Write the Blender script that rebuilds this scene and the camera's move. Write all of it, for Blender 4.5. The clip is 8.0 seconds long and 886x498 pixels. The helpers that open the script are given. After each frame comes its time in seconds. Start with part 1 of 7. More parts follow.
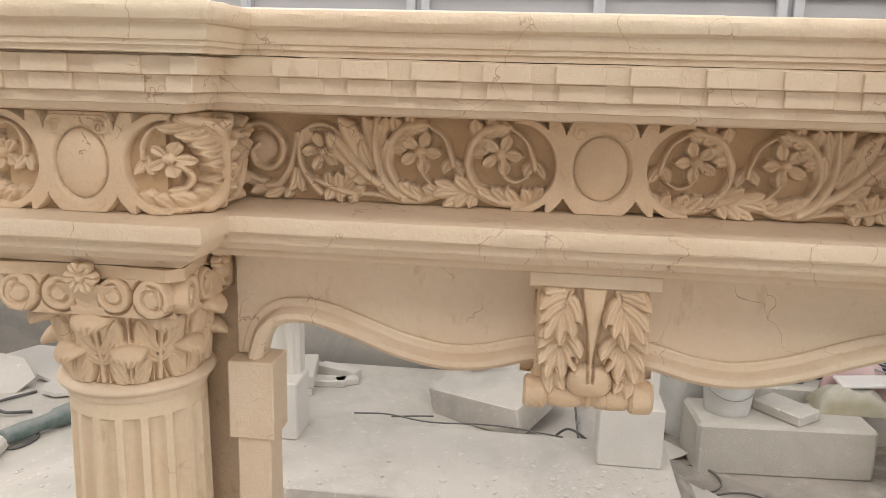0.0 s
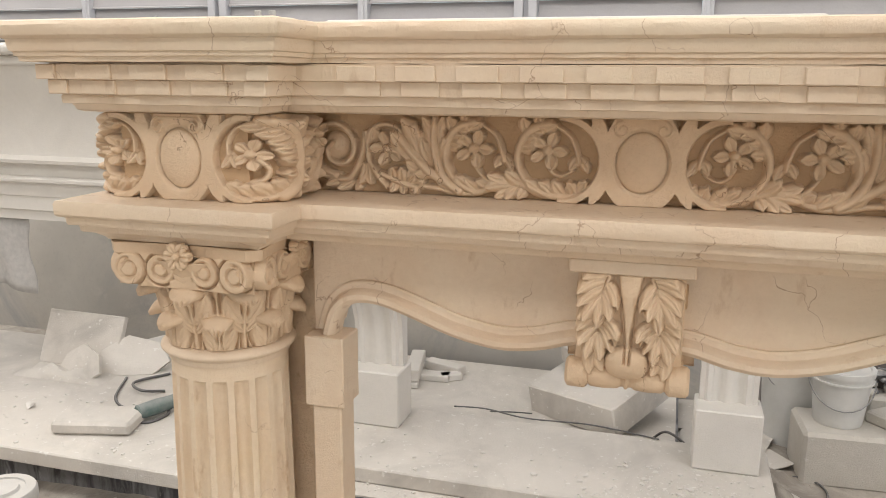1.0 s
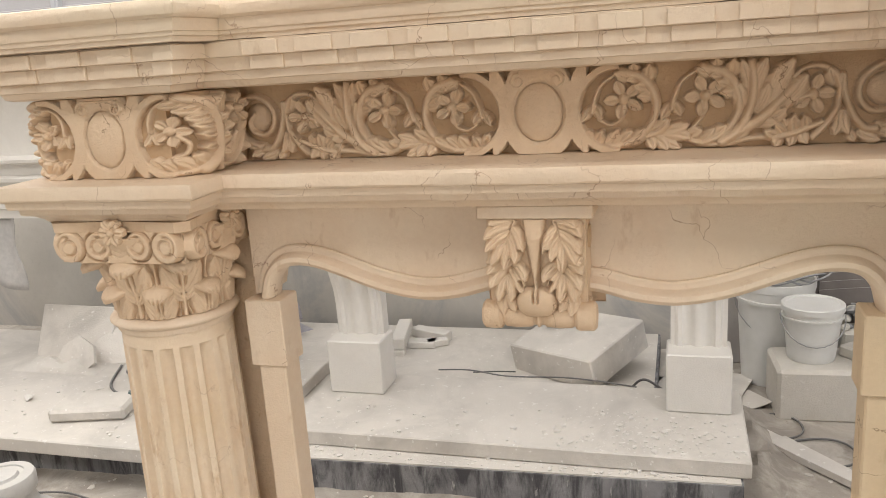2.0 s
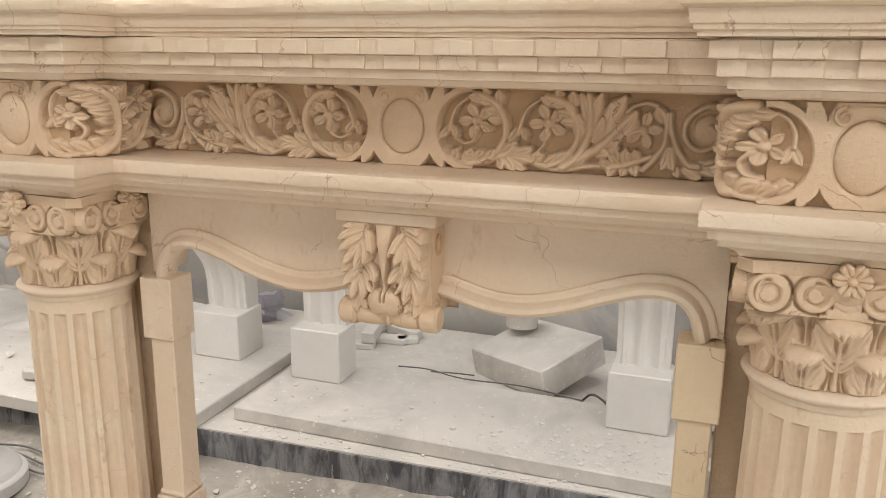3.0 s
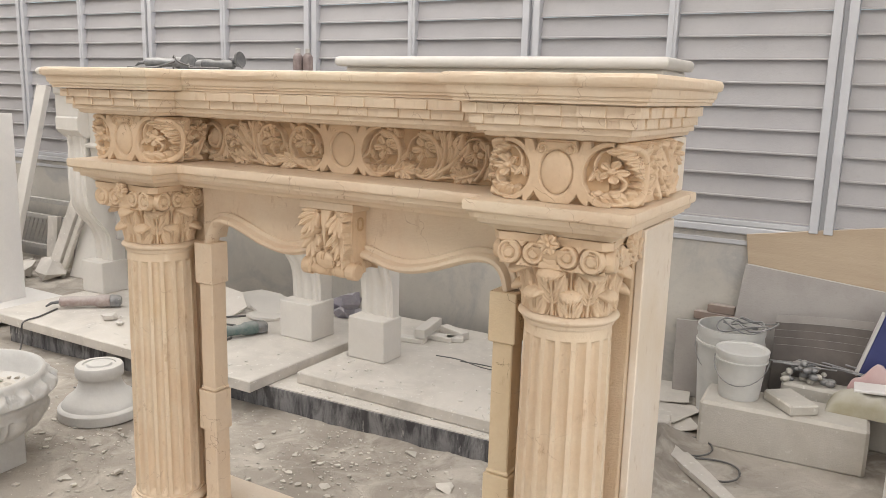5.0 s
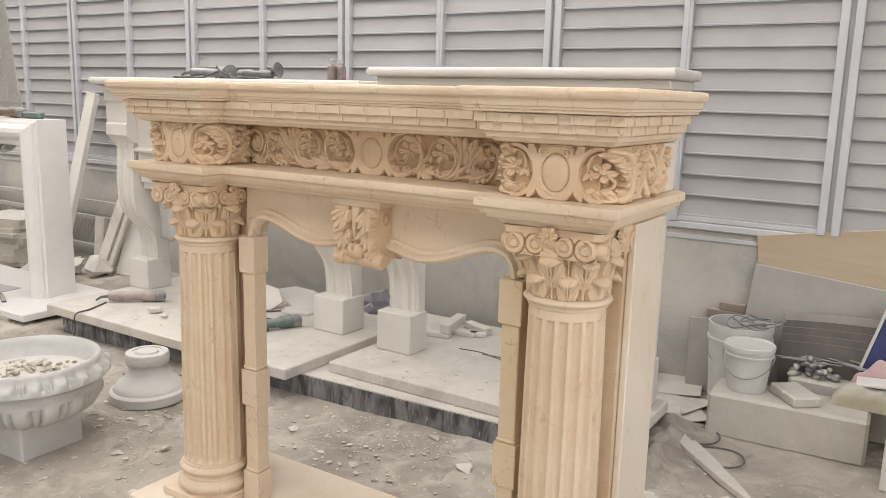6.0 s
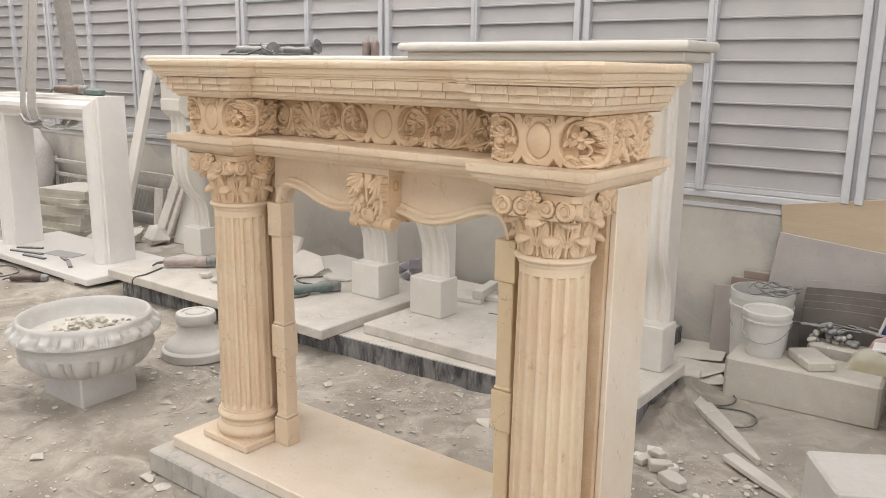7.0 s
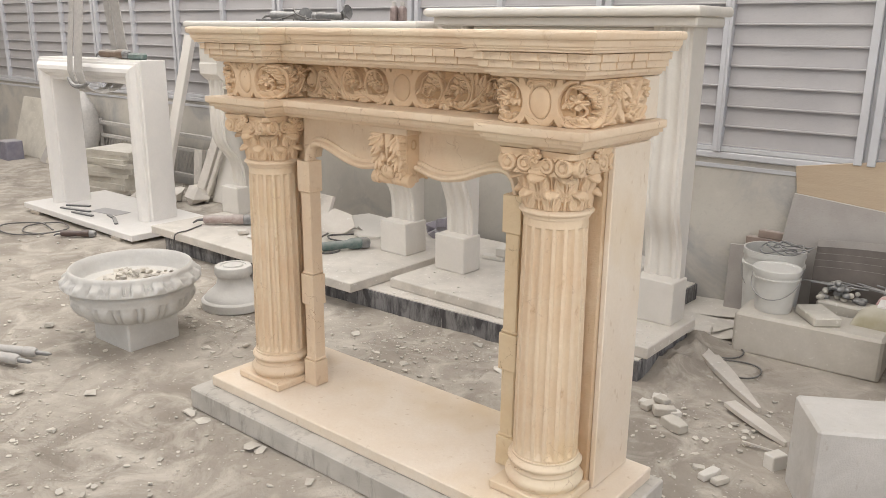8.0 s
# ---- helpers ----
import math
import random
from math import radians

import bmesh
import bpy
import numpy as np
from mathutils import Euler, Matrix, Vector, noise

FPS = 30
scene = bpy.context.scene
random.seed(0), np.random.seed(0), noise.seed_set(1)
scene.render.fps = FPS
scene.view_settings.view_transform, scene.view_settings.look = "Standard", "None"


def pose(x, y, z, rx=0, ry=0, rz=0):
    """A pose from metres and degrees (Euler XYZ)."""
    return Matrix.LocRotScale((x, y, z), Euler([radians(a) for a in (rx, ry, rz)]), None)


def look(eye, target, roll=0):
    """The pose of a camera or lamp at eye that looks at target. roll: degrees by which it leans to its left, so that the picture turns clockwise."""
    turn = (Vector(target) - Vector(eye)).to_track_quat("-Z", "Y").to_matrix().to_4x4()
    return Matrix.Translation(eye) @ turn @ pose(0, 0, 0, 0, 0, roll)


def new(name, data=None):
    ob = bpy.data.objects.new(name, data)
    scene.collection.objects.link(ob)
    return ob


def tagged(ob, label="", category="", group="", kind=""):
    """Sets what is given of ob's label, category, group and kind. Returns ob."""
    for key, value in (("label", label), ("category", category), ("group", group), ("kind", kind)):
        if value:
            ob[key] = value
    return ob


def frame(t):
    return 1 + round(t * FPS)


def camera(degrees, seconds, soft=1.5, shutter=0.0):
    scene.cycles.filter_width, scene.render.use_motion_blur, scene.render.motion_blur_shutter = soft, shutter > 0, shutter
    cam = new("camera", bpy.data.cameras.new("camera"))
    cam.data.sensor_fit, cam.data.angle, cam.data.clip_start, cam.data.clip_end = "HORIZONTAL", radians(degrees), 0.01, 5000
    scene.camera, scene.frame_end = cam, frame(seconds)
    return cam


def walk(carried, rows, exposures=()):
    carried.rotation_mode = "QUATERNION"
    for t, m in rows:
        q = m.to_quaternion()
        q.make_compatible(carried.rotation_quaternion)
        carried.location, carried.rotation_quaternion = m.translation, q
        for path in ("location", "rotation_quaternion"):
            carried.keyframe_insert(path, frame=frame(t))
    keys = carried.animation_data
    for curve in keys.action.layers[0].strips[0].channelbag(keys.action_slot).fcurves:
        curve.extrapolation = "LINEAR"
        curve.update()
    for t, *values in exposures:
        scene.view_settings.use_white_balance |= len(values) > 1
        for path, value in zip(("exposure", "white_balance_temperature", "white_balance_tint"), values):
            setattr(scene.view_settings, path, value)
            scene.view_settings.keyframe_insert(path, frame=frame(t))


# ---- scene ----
cam = camera(57.8, 8.0, soft=0.6)
PATH = [
    (0, (-0.08, -0.91, 1.472), (-0.312, 1.029, 1.04), 1.5),
    (0.5, (-0.042, -0.984, 1.482), (-0.449, 0.927, 1.056), 1.0),
    (1, (0.049, -0.99, 1.468), (-0.498, 0.887, 1.048), 0.4),
    (1.2, (0.078, -1.003, 1.459), (-0.498, 0.867, 1.042), -0.2),
    (2.3, (0.247, -1.023, 1.438), (-0.308, 0.827, 0.919), -4.6),
    (2.5, (0.282, -1.016, 1.427), (-0.251, 0.834, 0.886), -3.7),
    (3, (0.502, -1.017, 1.463), (-0.154, 0.812, 0.99), 0.6),
    (3.3, (0.614, -1.04, 1.48), (-0.155, 0.756, 1.053), 1.6),
    (3.5, (0.68, -1.066, 1.48), (-0.149, 0.707, 1.067), 1.9),
    (4, (0.855, -1.244, 1.474), (-0.038, 0.501, 1.078), 1.4),
    (4.5, (1.051, -1.36, 1.493), (0.091, 0.352, 1.107), 1.8),
    (4.7, (1.153, -1.394, 1.497), (0.176, 0.306, 1.109), 1.7),
    (5.8, (1.407, -1.631, 1.505), (0.362, 0.034, 1.139), 1.5),
    (6, (1.432, -1.648, 1.513), (0.368, 0.003, 1.141), 1.5),
    (6.5, (1.557, -1.669, 1.504), (0.451, -0.048, 1.114), 1.3),
    (7, (1.675, -1.712, 1.52), (0.497, -0.156, 1.082), 0.8),
    (7.5, (1.794, -1.778, 1.514), (0.57, -0.275, 1.019), 0.5),
    (8, (1.862, -1.831, 1.536), (0.627, -0.348, 1.01), 0.6),
]
walk(cam, [(t, look(eye, target, roll)) for t, eye, target, roll in PATH], [(0.0, 0.03), (1.2, 0.05), (2.4, 0.15), (3.0, 0.08), (3.5, 0.0), (8.0, 0.0)])

# ---- world, lamps, exposure ----
world = bpy.data.worlds.new("world")
scene.world = world
world.use_nodes = True
sky = world.node_tree.nodes.new("ShaderNodeTexSky")
sky.sky_type, sky.sun_disc = "NISHITA", False
sky.sun_elevation, sky.sun_rotation = radians(50), radians(150)
world.node_tree.links.new(sky.outputs[0], world.node_tree.nodes["Background"].inputs[0])
world.node_tree.nodes["Background"].inputs[1].default_value = 0.12

# Assumed openings, unseen; the row at 1.78 is added to brighten the back.
ROOF_FILLS = [(x, y) for y in (0.0, -2.9) for x in (-8.0, -5.6, -3.2, -0.8, 1.6)] + [(x, 1.78) for x in (-8.0, -5.6, -3.2, -0.8)]
SKY_W, SKY_D, ROOF = 1.7, 1.3, 4.3
for sx, sy in ROOF_FILLS:
    lamp = bpy.data.lights.new("roof_fill_lamp", "AREA")
    lamp.shape, lamp.size, lamp.size_y, lamp.energy = "RECTANGLE", SKY_W, SKY_D, 39.5
    lamp.color = (1.0, 0.955, 0.89)
    new("roof_fill_lamp", lamp).matrix_world = pose(sx, sy, ROOF + 0.08)
# Added fill from behind the camera; no gate is seen or known.
front_fill_lamp = bpy.data.lights.new("front_fill_lamp", "AREA")
front_fill_lamp.shape, front_fill_lamp.size, front_fill_lamp.size_y, front_fill_lamp.energy = "RECTANGLE", 4.2, 2.9, 52.0
front_fill_lamp.color = (1.0, 0.965, 0.92)
new("front_fill_lamp", front_fill_lamp).matrix_world = look((0.2, -5.95, 1.5), (0.2, 0.0, 1.3))

# Unseen side source, assumed from the bright right-hand faces.
side_lamp = bpy.data.lights.new("side_fill_lamp", "AREA")
side_lamp.shape, side_lamp.size, side_lamp.size_y, side_lamp.energy = "RECTANGLE", 3.7, 2.1, 58.0
side_lamp.color = (1.0, 0.955, 0.89)
new("side_fill_lamp", side_lamp).matrix_world = look((3.3, -1.0, 2.0), (0.0, -0.6, 0.7))


# ---- materials ----
def material(name, rough=0.6, metal=0.0):
    m = bpy.data.materials.new(name)
    m.use_nodes = True
    t = m.node_tree
    b = t.nodes["Principled BSDF"]
    b.inputs["Roughness"].default_value, b.inputs["Metallic"].default_value = rough, metal
    return m, t, b


def nd(t, kind, **values):
    n = t.nodes.new("ShaderNode" + kind)
    for key, value in values.items():
        n.inputs[key.replace("_", " ")].default_value = value
    return n


def noise_of(t, where, scale, detail=4.0, rough=0.55, distort=0.0):
    n = nd(t, "TexNoise", Scale=scale, Detail=detail, Roughness=rough, Distortion=distort)
    t.links.new(where, n.inputs["Vector"])
    return n.outputs["Fac"]


def ramp(t, fac, stops):
    r = t.nodes.new("ShaderNodeValToRGB")
    e = r.color_ramp.elements
    while len(e) < len(stops):
        e.new(0.5)
    for k, (at, c) in enumerate(stops):
        e[k].position = at
        e[k].color = (c, c, c, 1) if not isinstance(c, tuple) else (*c, 1)
    t.links.new(fac, r.inputs[0])
    return r.outputs[0]


def mix(t, fac, a, b, kind="MIX"):
    n = t.nodes.new("ShaderNodeMix")
    n.data_type, n.blend_type = "RGBA", kind
    for socket, value in ((n.inputs[0], fac), (n.inputs[6], a), (n.inputs[7], b)):
        if isinstance(value, (int, float)):
            socket.default_value = value
        elif isinstance(value, tuple):
            socket.default_value = (*value, 1)
        else:
            t.links.new(value, socket)
    return n.outputs[2]


def place_of(t, stretch=(1, 1, 1)):
    g = t.nodes.new("ShaderNodeNewGeometry")
    v = t.nodes.new("ShaderNodeVectorMath")
    v.operation = "MULTIPLY"
    t.links.new(g.outputs["Position"], v.inputs[0])
    v.inputs[1].default_value = stretch
    return v.outputs[0]


def bump(t, b, height, depth, strength=1.0):
    n = t.nodes.new("ShaderNodeBump")
    n.inputs["Strength"].default_value, n.inputs["Distance"].default_value = strength, depth
    t.links.new(height, n.inputs["Height"])
    t.links.new(n.outputs[0], b.inputs["Normal"])


def stone(name, base, other, vein=None, rough=0.55, grain=0.0006, veins=0.0, tint=None, dust=0.0, vary=0.0, spots=0.0, flecks=0.0):
    """Cut stone: soft clouds of two colours, fine grain, thin dark cracks, dust on what faces up."""
    m, t, b = material(name, rough)
    p = place_of(t)
    c = mix(t, ramp(t, noise_of(t, p, 5.0, 6.0, 0.6, 0.8), [(0.32, 0.0), (0.68, 1.0)]), base, other)
    c = mix(t, ramp(t, noise_of(t, p, 70.0, 5.0, 0.7), [(0.3, 0.0), (0.75, 0.35)]), c, tuple(v * 0.84 for v in base))
    if tint:
        c = mix(t, ramp(t, noise_of(t, p, 2.2, 3.0), [(0.52, 0.0), (0.72, 0.8)]), c, tint)
    if spots:
        spot = ramp(t, noise_of(t, place_of(t, (1, 1, 0.45)), 34.0, 5.0, 0.6), [(0.62, 0.0), (0.74, spots)])
        c = mix(t, spot, c, tuple(v * f for v, f in zip(base, (0.72, 0.64, 0.55))))
    if flecks:
        grey = ramp(t, noise_of(t, p, 3.0, 7.0, 0.65, 0.6), [(0.45, 0.0), (0.66, flecks)])
        c = mix(t, grey, c, tuple(v * 0.62 for v in base))
        fleck = ramp(t, noise_of(t, p, 44.0, 3.0, 0.5), [(0.66, 0.0), (0.70, flecks)])
        c = mix(t, fleck, c, (0.80, 0.78, 0.74))
    if vary:
        o = t.nodes.new("ShaderNodeNewGeometry")
        c = mix(t, ramp(t, o.outputs["Random Per Island"], [(0.2, 0.0), (1.0, vary)]), c, tuple(v * 0.55 for v in base))
    if veins:
        bend = nd(t, "TexNoise", Scale=7.0, Detail=6.0)
        t.links.new(p, bend.inputs["Vector"])
        shifted = t.nodes.new("ShaderNodeVectorMath")
        shifted.operation = "MULTIPLY_ADD"
        t.links.new(bend.outputs["Color"], shifted.inputs[0])
        shifted.inputs[1].default_value = (0.22, 0.22, 0.22)
        t.links.new(p, shifted.inputs[2])
        cell = t.nodes.new("ShaderNodeTexVoronoi")
        cell.feature = "DISTANCE_TO_EDGE"
        cell.inputs["Scale"].default_value = 7.5
        t.links.new(shifted.outputs[0], cell.inputs["Vector"])
        line = ramp(t, cell.outputs["Distance"], [(0.0, 1.0), (0.006, 0.0)])
        where = ramp(t, noise_of(t, p, 9.0, 2.0), [(0.51, 0.0), (0.57, veins)])
        crack = mix(t, 1.0, line, where, "MULTIPLY")
        c = mix(t, crack, c, vein)
    if dust:
        g = t.nodes.new("ShaderNodeNewGeometry")
        s = t.nodes.new("ShaderNodeSeparateXYZ")
        t.links.new(g.outputs["Normal"], s.inputs[0])
        up = mix(t, 1.0, ramp(t, s.outputs[2], [(0.5, 0.0), (0.95, dust)]), ramp(t, noise_of(t, p, 14.0, 5.0), [(0.3, 0.45), (0.6, 1.0)]), "MULTIPLY")
        c = mix(t, up, c, (0.62, 0.59, 0.54))
    t.links.new(c, b.inputs["Base Color"])
    bump(t, b, noise_of(t, p, 160.0, 6.0, 0.7), grain * 3)
    return m


CREAM = stone("cream_marble", (0.71, 0.545, 0.39), (0.75, 0.62, 0.475), (0.33, 0.19, 0.11), 0.48, veins=0.85, tint=(0.74, 0.64, 0.48), spots=0.55)
CREAM_CARVED = stone("carved_cream_marble", (0.69, 0.50, 0.33), (0.73, 0.56, 0.39), (0.26, 0.14, 0.08), 0.55, grain=0.0009, veins=0.9, spots=0.4)
# Browner, rougher cream for the hollows: their shade is put into the colour.
CREAM_HOLLOW_SHADE = stone("carved_hollow_shade", (0.58, 0.39, 0.23), (0.63, 0.44, 0.27), (0.20, 0.10, 0.05), 0.65, grain=0.0012)
CREAM_SIDE = stone("sawn_cream_marble", (0.74, 0.63, 0.51), (0.79, 0.70, 0.60), (0.3, 0.2, 0.1), 0.5, tint=(0.64, 0.50, 0.33), spots=0.8)
TAN = stone("raw_tan_stone", (0.66, 0.475, 0.30), (0.74, 0.585, 0.42), (0.2, 0.1, 0.05), 0.8, grain=0.002, tint=(0.44, 0.25, 0.115), spots=0.9)
WHITE = stone("white_marble", (0.816, 0.79, 0.764), (0.754, 0.735, 0.72), (0.408, 0.4, 0.397), 0.45, dust=0.3)
DUSTY = stone("dusty_white_marble", (0.700, 0.652, 0.594), (0.615, 0.572, 0.518), (0.303, 0.3, 0.302), 0.75, grain=0.0012, dust=0.35, flecks=0.7)
PALE = stone("pale_sawn_marble", (0.714, 0.68, 0.634), (0.652, 0.62, 0.575), (0.306, 0.3, 0.295), 0.6, dust=0.5)
GREY_STONE = stone("grey_sawn_stone", (0.54, 0.505, 0.445), (0.63, 0.595, 0.53), (0.3, 0.3, 0.3), 0.8, grain=0.0006, dust=0.5, flecks=0.45)
CHIP = stone("stone_chip", (0.60, 0.555, 0.49), (0.68, 0.64, 0.575), (0.27, 0.264, 0.255), 0.8, grain=0.001, dust=0.2, vary=0.75)
JAMB_YELLOW = stone("yellow_cream_marble", (0.68, 0.525, 0.335), (0.73, 0.60, 0.42), (0.17, 0.08, 0.04), 0.6, veins=0.95, tint=(0.60, 0.44, 0.25), spots=0.6)
SANDY = stone("sandy_grey_stone", (0.54, 0.50, 0.44), (0.62, 0.58, 0.52), (0.3, 0.3, 0.3), 0.85, grain=0.0012, tint=(0.46, 0.42, 0.36), dust=0.35, flecks=0.25)
SAWN_GREY = stone("sawn_grey_marble", (0.475, 0.455, 0.43), (0.58, 0.555, 0.53), (0.3, 0.3, 0.3), 0.7, grain=0.0010, tint=(0.41, 0.39, 0.365), dust=0.3, spots=0.5)
COLUMN = stone("streaked_cream_marble", (0.72, 0.55, 0.385), (0.77, 0.635, 0.475), (0.33, 0.19, 0.11), 0.48, veins=0.45, tint=(0.70, 0.53, 0.315), spots=0.75)
URN = stone("carved_grey_marble", (0.56, 0.545, 0.525), (0.66, 0.65, 0.63), (0.3, 0.3, 0.3), 0.6, grain=0.0012, dust=0.6)


def floor_material():
    m, t, b = material("dusty_concrete", 0.9)
    p = place_of(t)
    c = mix(t, ramp(t, noise_of(t, p, 1.6, 8.0, 0.6, 0.4), [(0.36, 0.0), (0.64, 1.0)]), (0.265, 0.232, 0.197), (0.43, 0.388, 0.337))
    c = mix(t, ramp(t, noise_of(t, p, 4.5, 8.0, 0.65, 0.9), [(0.46, 0.0), (0.66, 0.85)]), c, (0.55, 0.505, 0.445))
    c = mix(t, ramp(t, noise_of(t, p, 3.3, 6.0, 0.7, 1.2), [(0.58, 0.0), (0.68, 0.6)]), c, (0.20, 0.17, 0.14))
    c = mix(t, ramp(t, noise_of(t, p, 46.0, 6.0, 0.75), [(0.60, 0.0), (0.70, 0.6)]), c, (0.25, 0.21, 0.17))
    t.links.new(c, b.inputs["Base Color"])
    bump(t, b, mix(t, 0.5, noise_of(t, p, 18.0, 8.0, 0.75), noise_of(t, p, 90.0, 4.0, 0.7)), 0.012)
    return m


def paint(name, base, other, rough=0.55, scale=3.0, dust=0.35, metal=0.0, streak=(1, 1, 1), stain=None):
    """Painted or bare industrial surface with clouds, fine specks and dust on what faces up."""
    m, t, b = material(name, rough, metal)
    p = place_of(t, streak)
    c = mix(t, ramp(t, noise_of(t, p, scale, 6.0, 0.6), [(0.35, 0.0), (0.65, 1.0)]), base, other)
    c = mix(t, ramp(t, noise_of(t, p, scale * 22, 4.0, 0.7), [(0.55, 0.0), (0.75, 0.3)]), c, tuple(v * 0.75 for v in base))
    if stain:
        c = mix(t, ramp(t, noise_of(t, p, scale * 0.9, 8.0, 0.68, 1.0), [(0.50, 0.0), (0.66, 0.75)]), c, stain)
        c = mix(t, ramp(t, noise_of(t, p, scale * 3.7, 6.0, 0.7, 0.5), [(0.58, 0.0), (0.70, 0.55)]), c, tuple(v * 1.25 for v in base))
    if dust:
        g = t.nodes.new("ShaderNodeNewGeometry")
        s = t.nodes.new("ShaderNodeSeparateXYZ")
        t.links.new(g.outputs["Normal"], s.inputs[0])
        c = mix(t, ramp(t, s.outputs[2], [(0.3, 0.0), (0.9, dust)]), c, (0.62, 0.60, 0.57))
    t.links.new(c, b.inputs["Base Color"])
    bump(t, b, noise_of(t, p, scale * 30, 4.0, 0.65), 0.0012)
    return m


def stained_material(name="tar_stained_concrete", much=0.43, lo=(0.29, 0.285, 0.285), hi=(0.17, 0.165, 0.17), tar=(0.055, 0.052, 0.056)):
    m, t, b = material(name, 0.85)
    p = place_of(t)
    q = place_of(t, (1.0, 1.0, 0.22))
    c = mix(t, ramp(t, noise_of(t, p, 6.0, 6.0), [(0.35, 0.0), (0.65, 1.0)]), lo, hi)
    c = mix(t, ramp(t, noise_of(t, q, 17.0, 8.0, 0.7, 0.5), [(much, 0.0), (much + 0.16, 0.9)]), c, tar)
    c = mix(t, ramp(t, noise_of(t, q, 31.0, 6.0, 0.7), [(0.60, 0.0), (0.68, 0.8)]), c, (0.52, 0.50, 0.47))
    t.links.new(c, b.inputs["Base Color"])
    bump(t, b, noise_of(t, p, 60.0, 6.0, 0.7), 0.004)
    return m


FLOOR = floor_material()
LOUVRE = paint("grey_painted_louvre", (0.42, 0.405, 0.41), (0.37, 0.357, 0.366), 0.5, 2.5, 0.3)
LOUVRE_FRAME = paint("grey_painted_frame", (0.54, 0.545, 0.57), (0.49, 0.49, 0.515), 0.5, 3.0, 0.25)
PLASTER = paint("grey_plaster", (0.453, 0.427, 0.388), (0.543, 0.513, 0.463), 0.9, 1.8, 0.2, stain=(0.34, 0.335, 0.34))
ROOFING = paint("roof_sheet", (0.60, 0.60, 0.60), (0.52, 0.52, 0.52), 0.7, 1.0, 0.0)
STAINED = stained_material()
BASE_SLAB = stained_material("streaked_base_slab", 0.54, (0.56, 0.53, 0.49), (0.43, 0.405, 0.37), (0.27, 0.25, 0.225))
PLASTIC = paint("dusty_white_plastic", (0.62, 0.61, 0.585), (0.55, 0.54, 0.51), 0.55, 9.0, 0.4)
PLY = paint("plywood", (0.419, 0.324, 0.23), (0.473, 0.378, 0.276), 0.7, 4.0, 0.3, streak=(0.3, 1, 3))
BOARD = paint("grey_board", (0.317, 0.29, 0.273), (0.387, 0.361, 0.339), 0.8, 4.0, 0.4)
DARK_BOARD = paint("dark_sheet_edges", (0.13, 0.115, 0.105), (0.19, 0.165, 0.15), 0.8, 6.0, 0.5)
WOOD = paint("dusty_wood", (0.42, 0.37, 0.31), (0.52, 0.475, 0.415), 0.85, 8.0, 0.5)
CABLE = paint("black_cable", (0.06, 0.055, 0.055), (0.10, 0.095, 0.09), 0.6, 20.0, 0.25)
TOOL_GREY = paint("dusty_tool_metal", (0.20, 0.20, 0.205), (0.30, 0.30, 0.30), 0.5, 30.0, 0.45, 0.5)
TOOL_DARK = paint("dusty_tool_dark", (0.09, 0.09, 0.095), (0.15, 0.15, 0.15), 0.55, 30.0, 0.45)
TOOL_RED = paint("faded_red_tool", (0.33, 0.255, 0.235), (0.44, 0.37, 0.345), 0.5, 30.0, 0.35)
TOOL_GREEN = paint("faded_green_tool", (0.085, 0.14, 0.13), (0.17, 0.20, 0.19), 0.5, 30.0, 0.3)
STRAP = paint("dusty_lifting_strap", (0.40, 0.385, 0.37), (0.47, 0.45, 0.43), 0.9, 40.0, 0.3)


# ---- mesh helpers ----
def thing(name, at=(0, 0, 0), label="", category="", group="", turn=0.0, kind=""):
    ob = new(name)
    ob.empty_display_size = 0.05
    ob.matrix_basis = pose(*at, 0, 0, turn)
    return tagged(ob, label, category, group, kind)


def link(name, verts, faces, mat, parent=None, label="", smooth=35, at=None):
    me = bpy.data.meshes.new(name)
    me.from_pydata([tuple(v) for v in verts], [], faces)
    me.validate()
    bm = bmesh.new()
    bm.from_mesh(me)
    bmesh.ops.recalc_face_normals(bm, faces=bm.faces)
    bm.to_mesh(me)
    bm.free()
    if smooth:
        me.polygons.foreach_set("use_smooth", [True] * len(me.polygons))
        me.set_sharp_from_angle(angle=radians(smooth))
    me.materials.append(mat)
    ob = new(name, me)
    if parent is not None:
        ob.parent = parent
    if at is not None:
        ob.matrix_basis = at
    if label:
        ob["label"] = label
    return ob


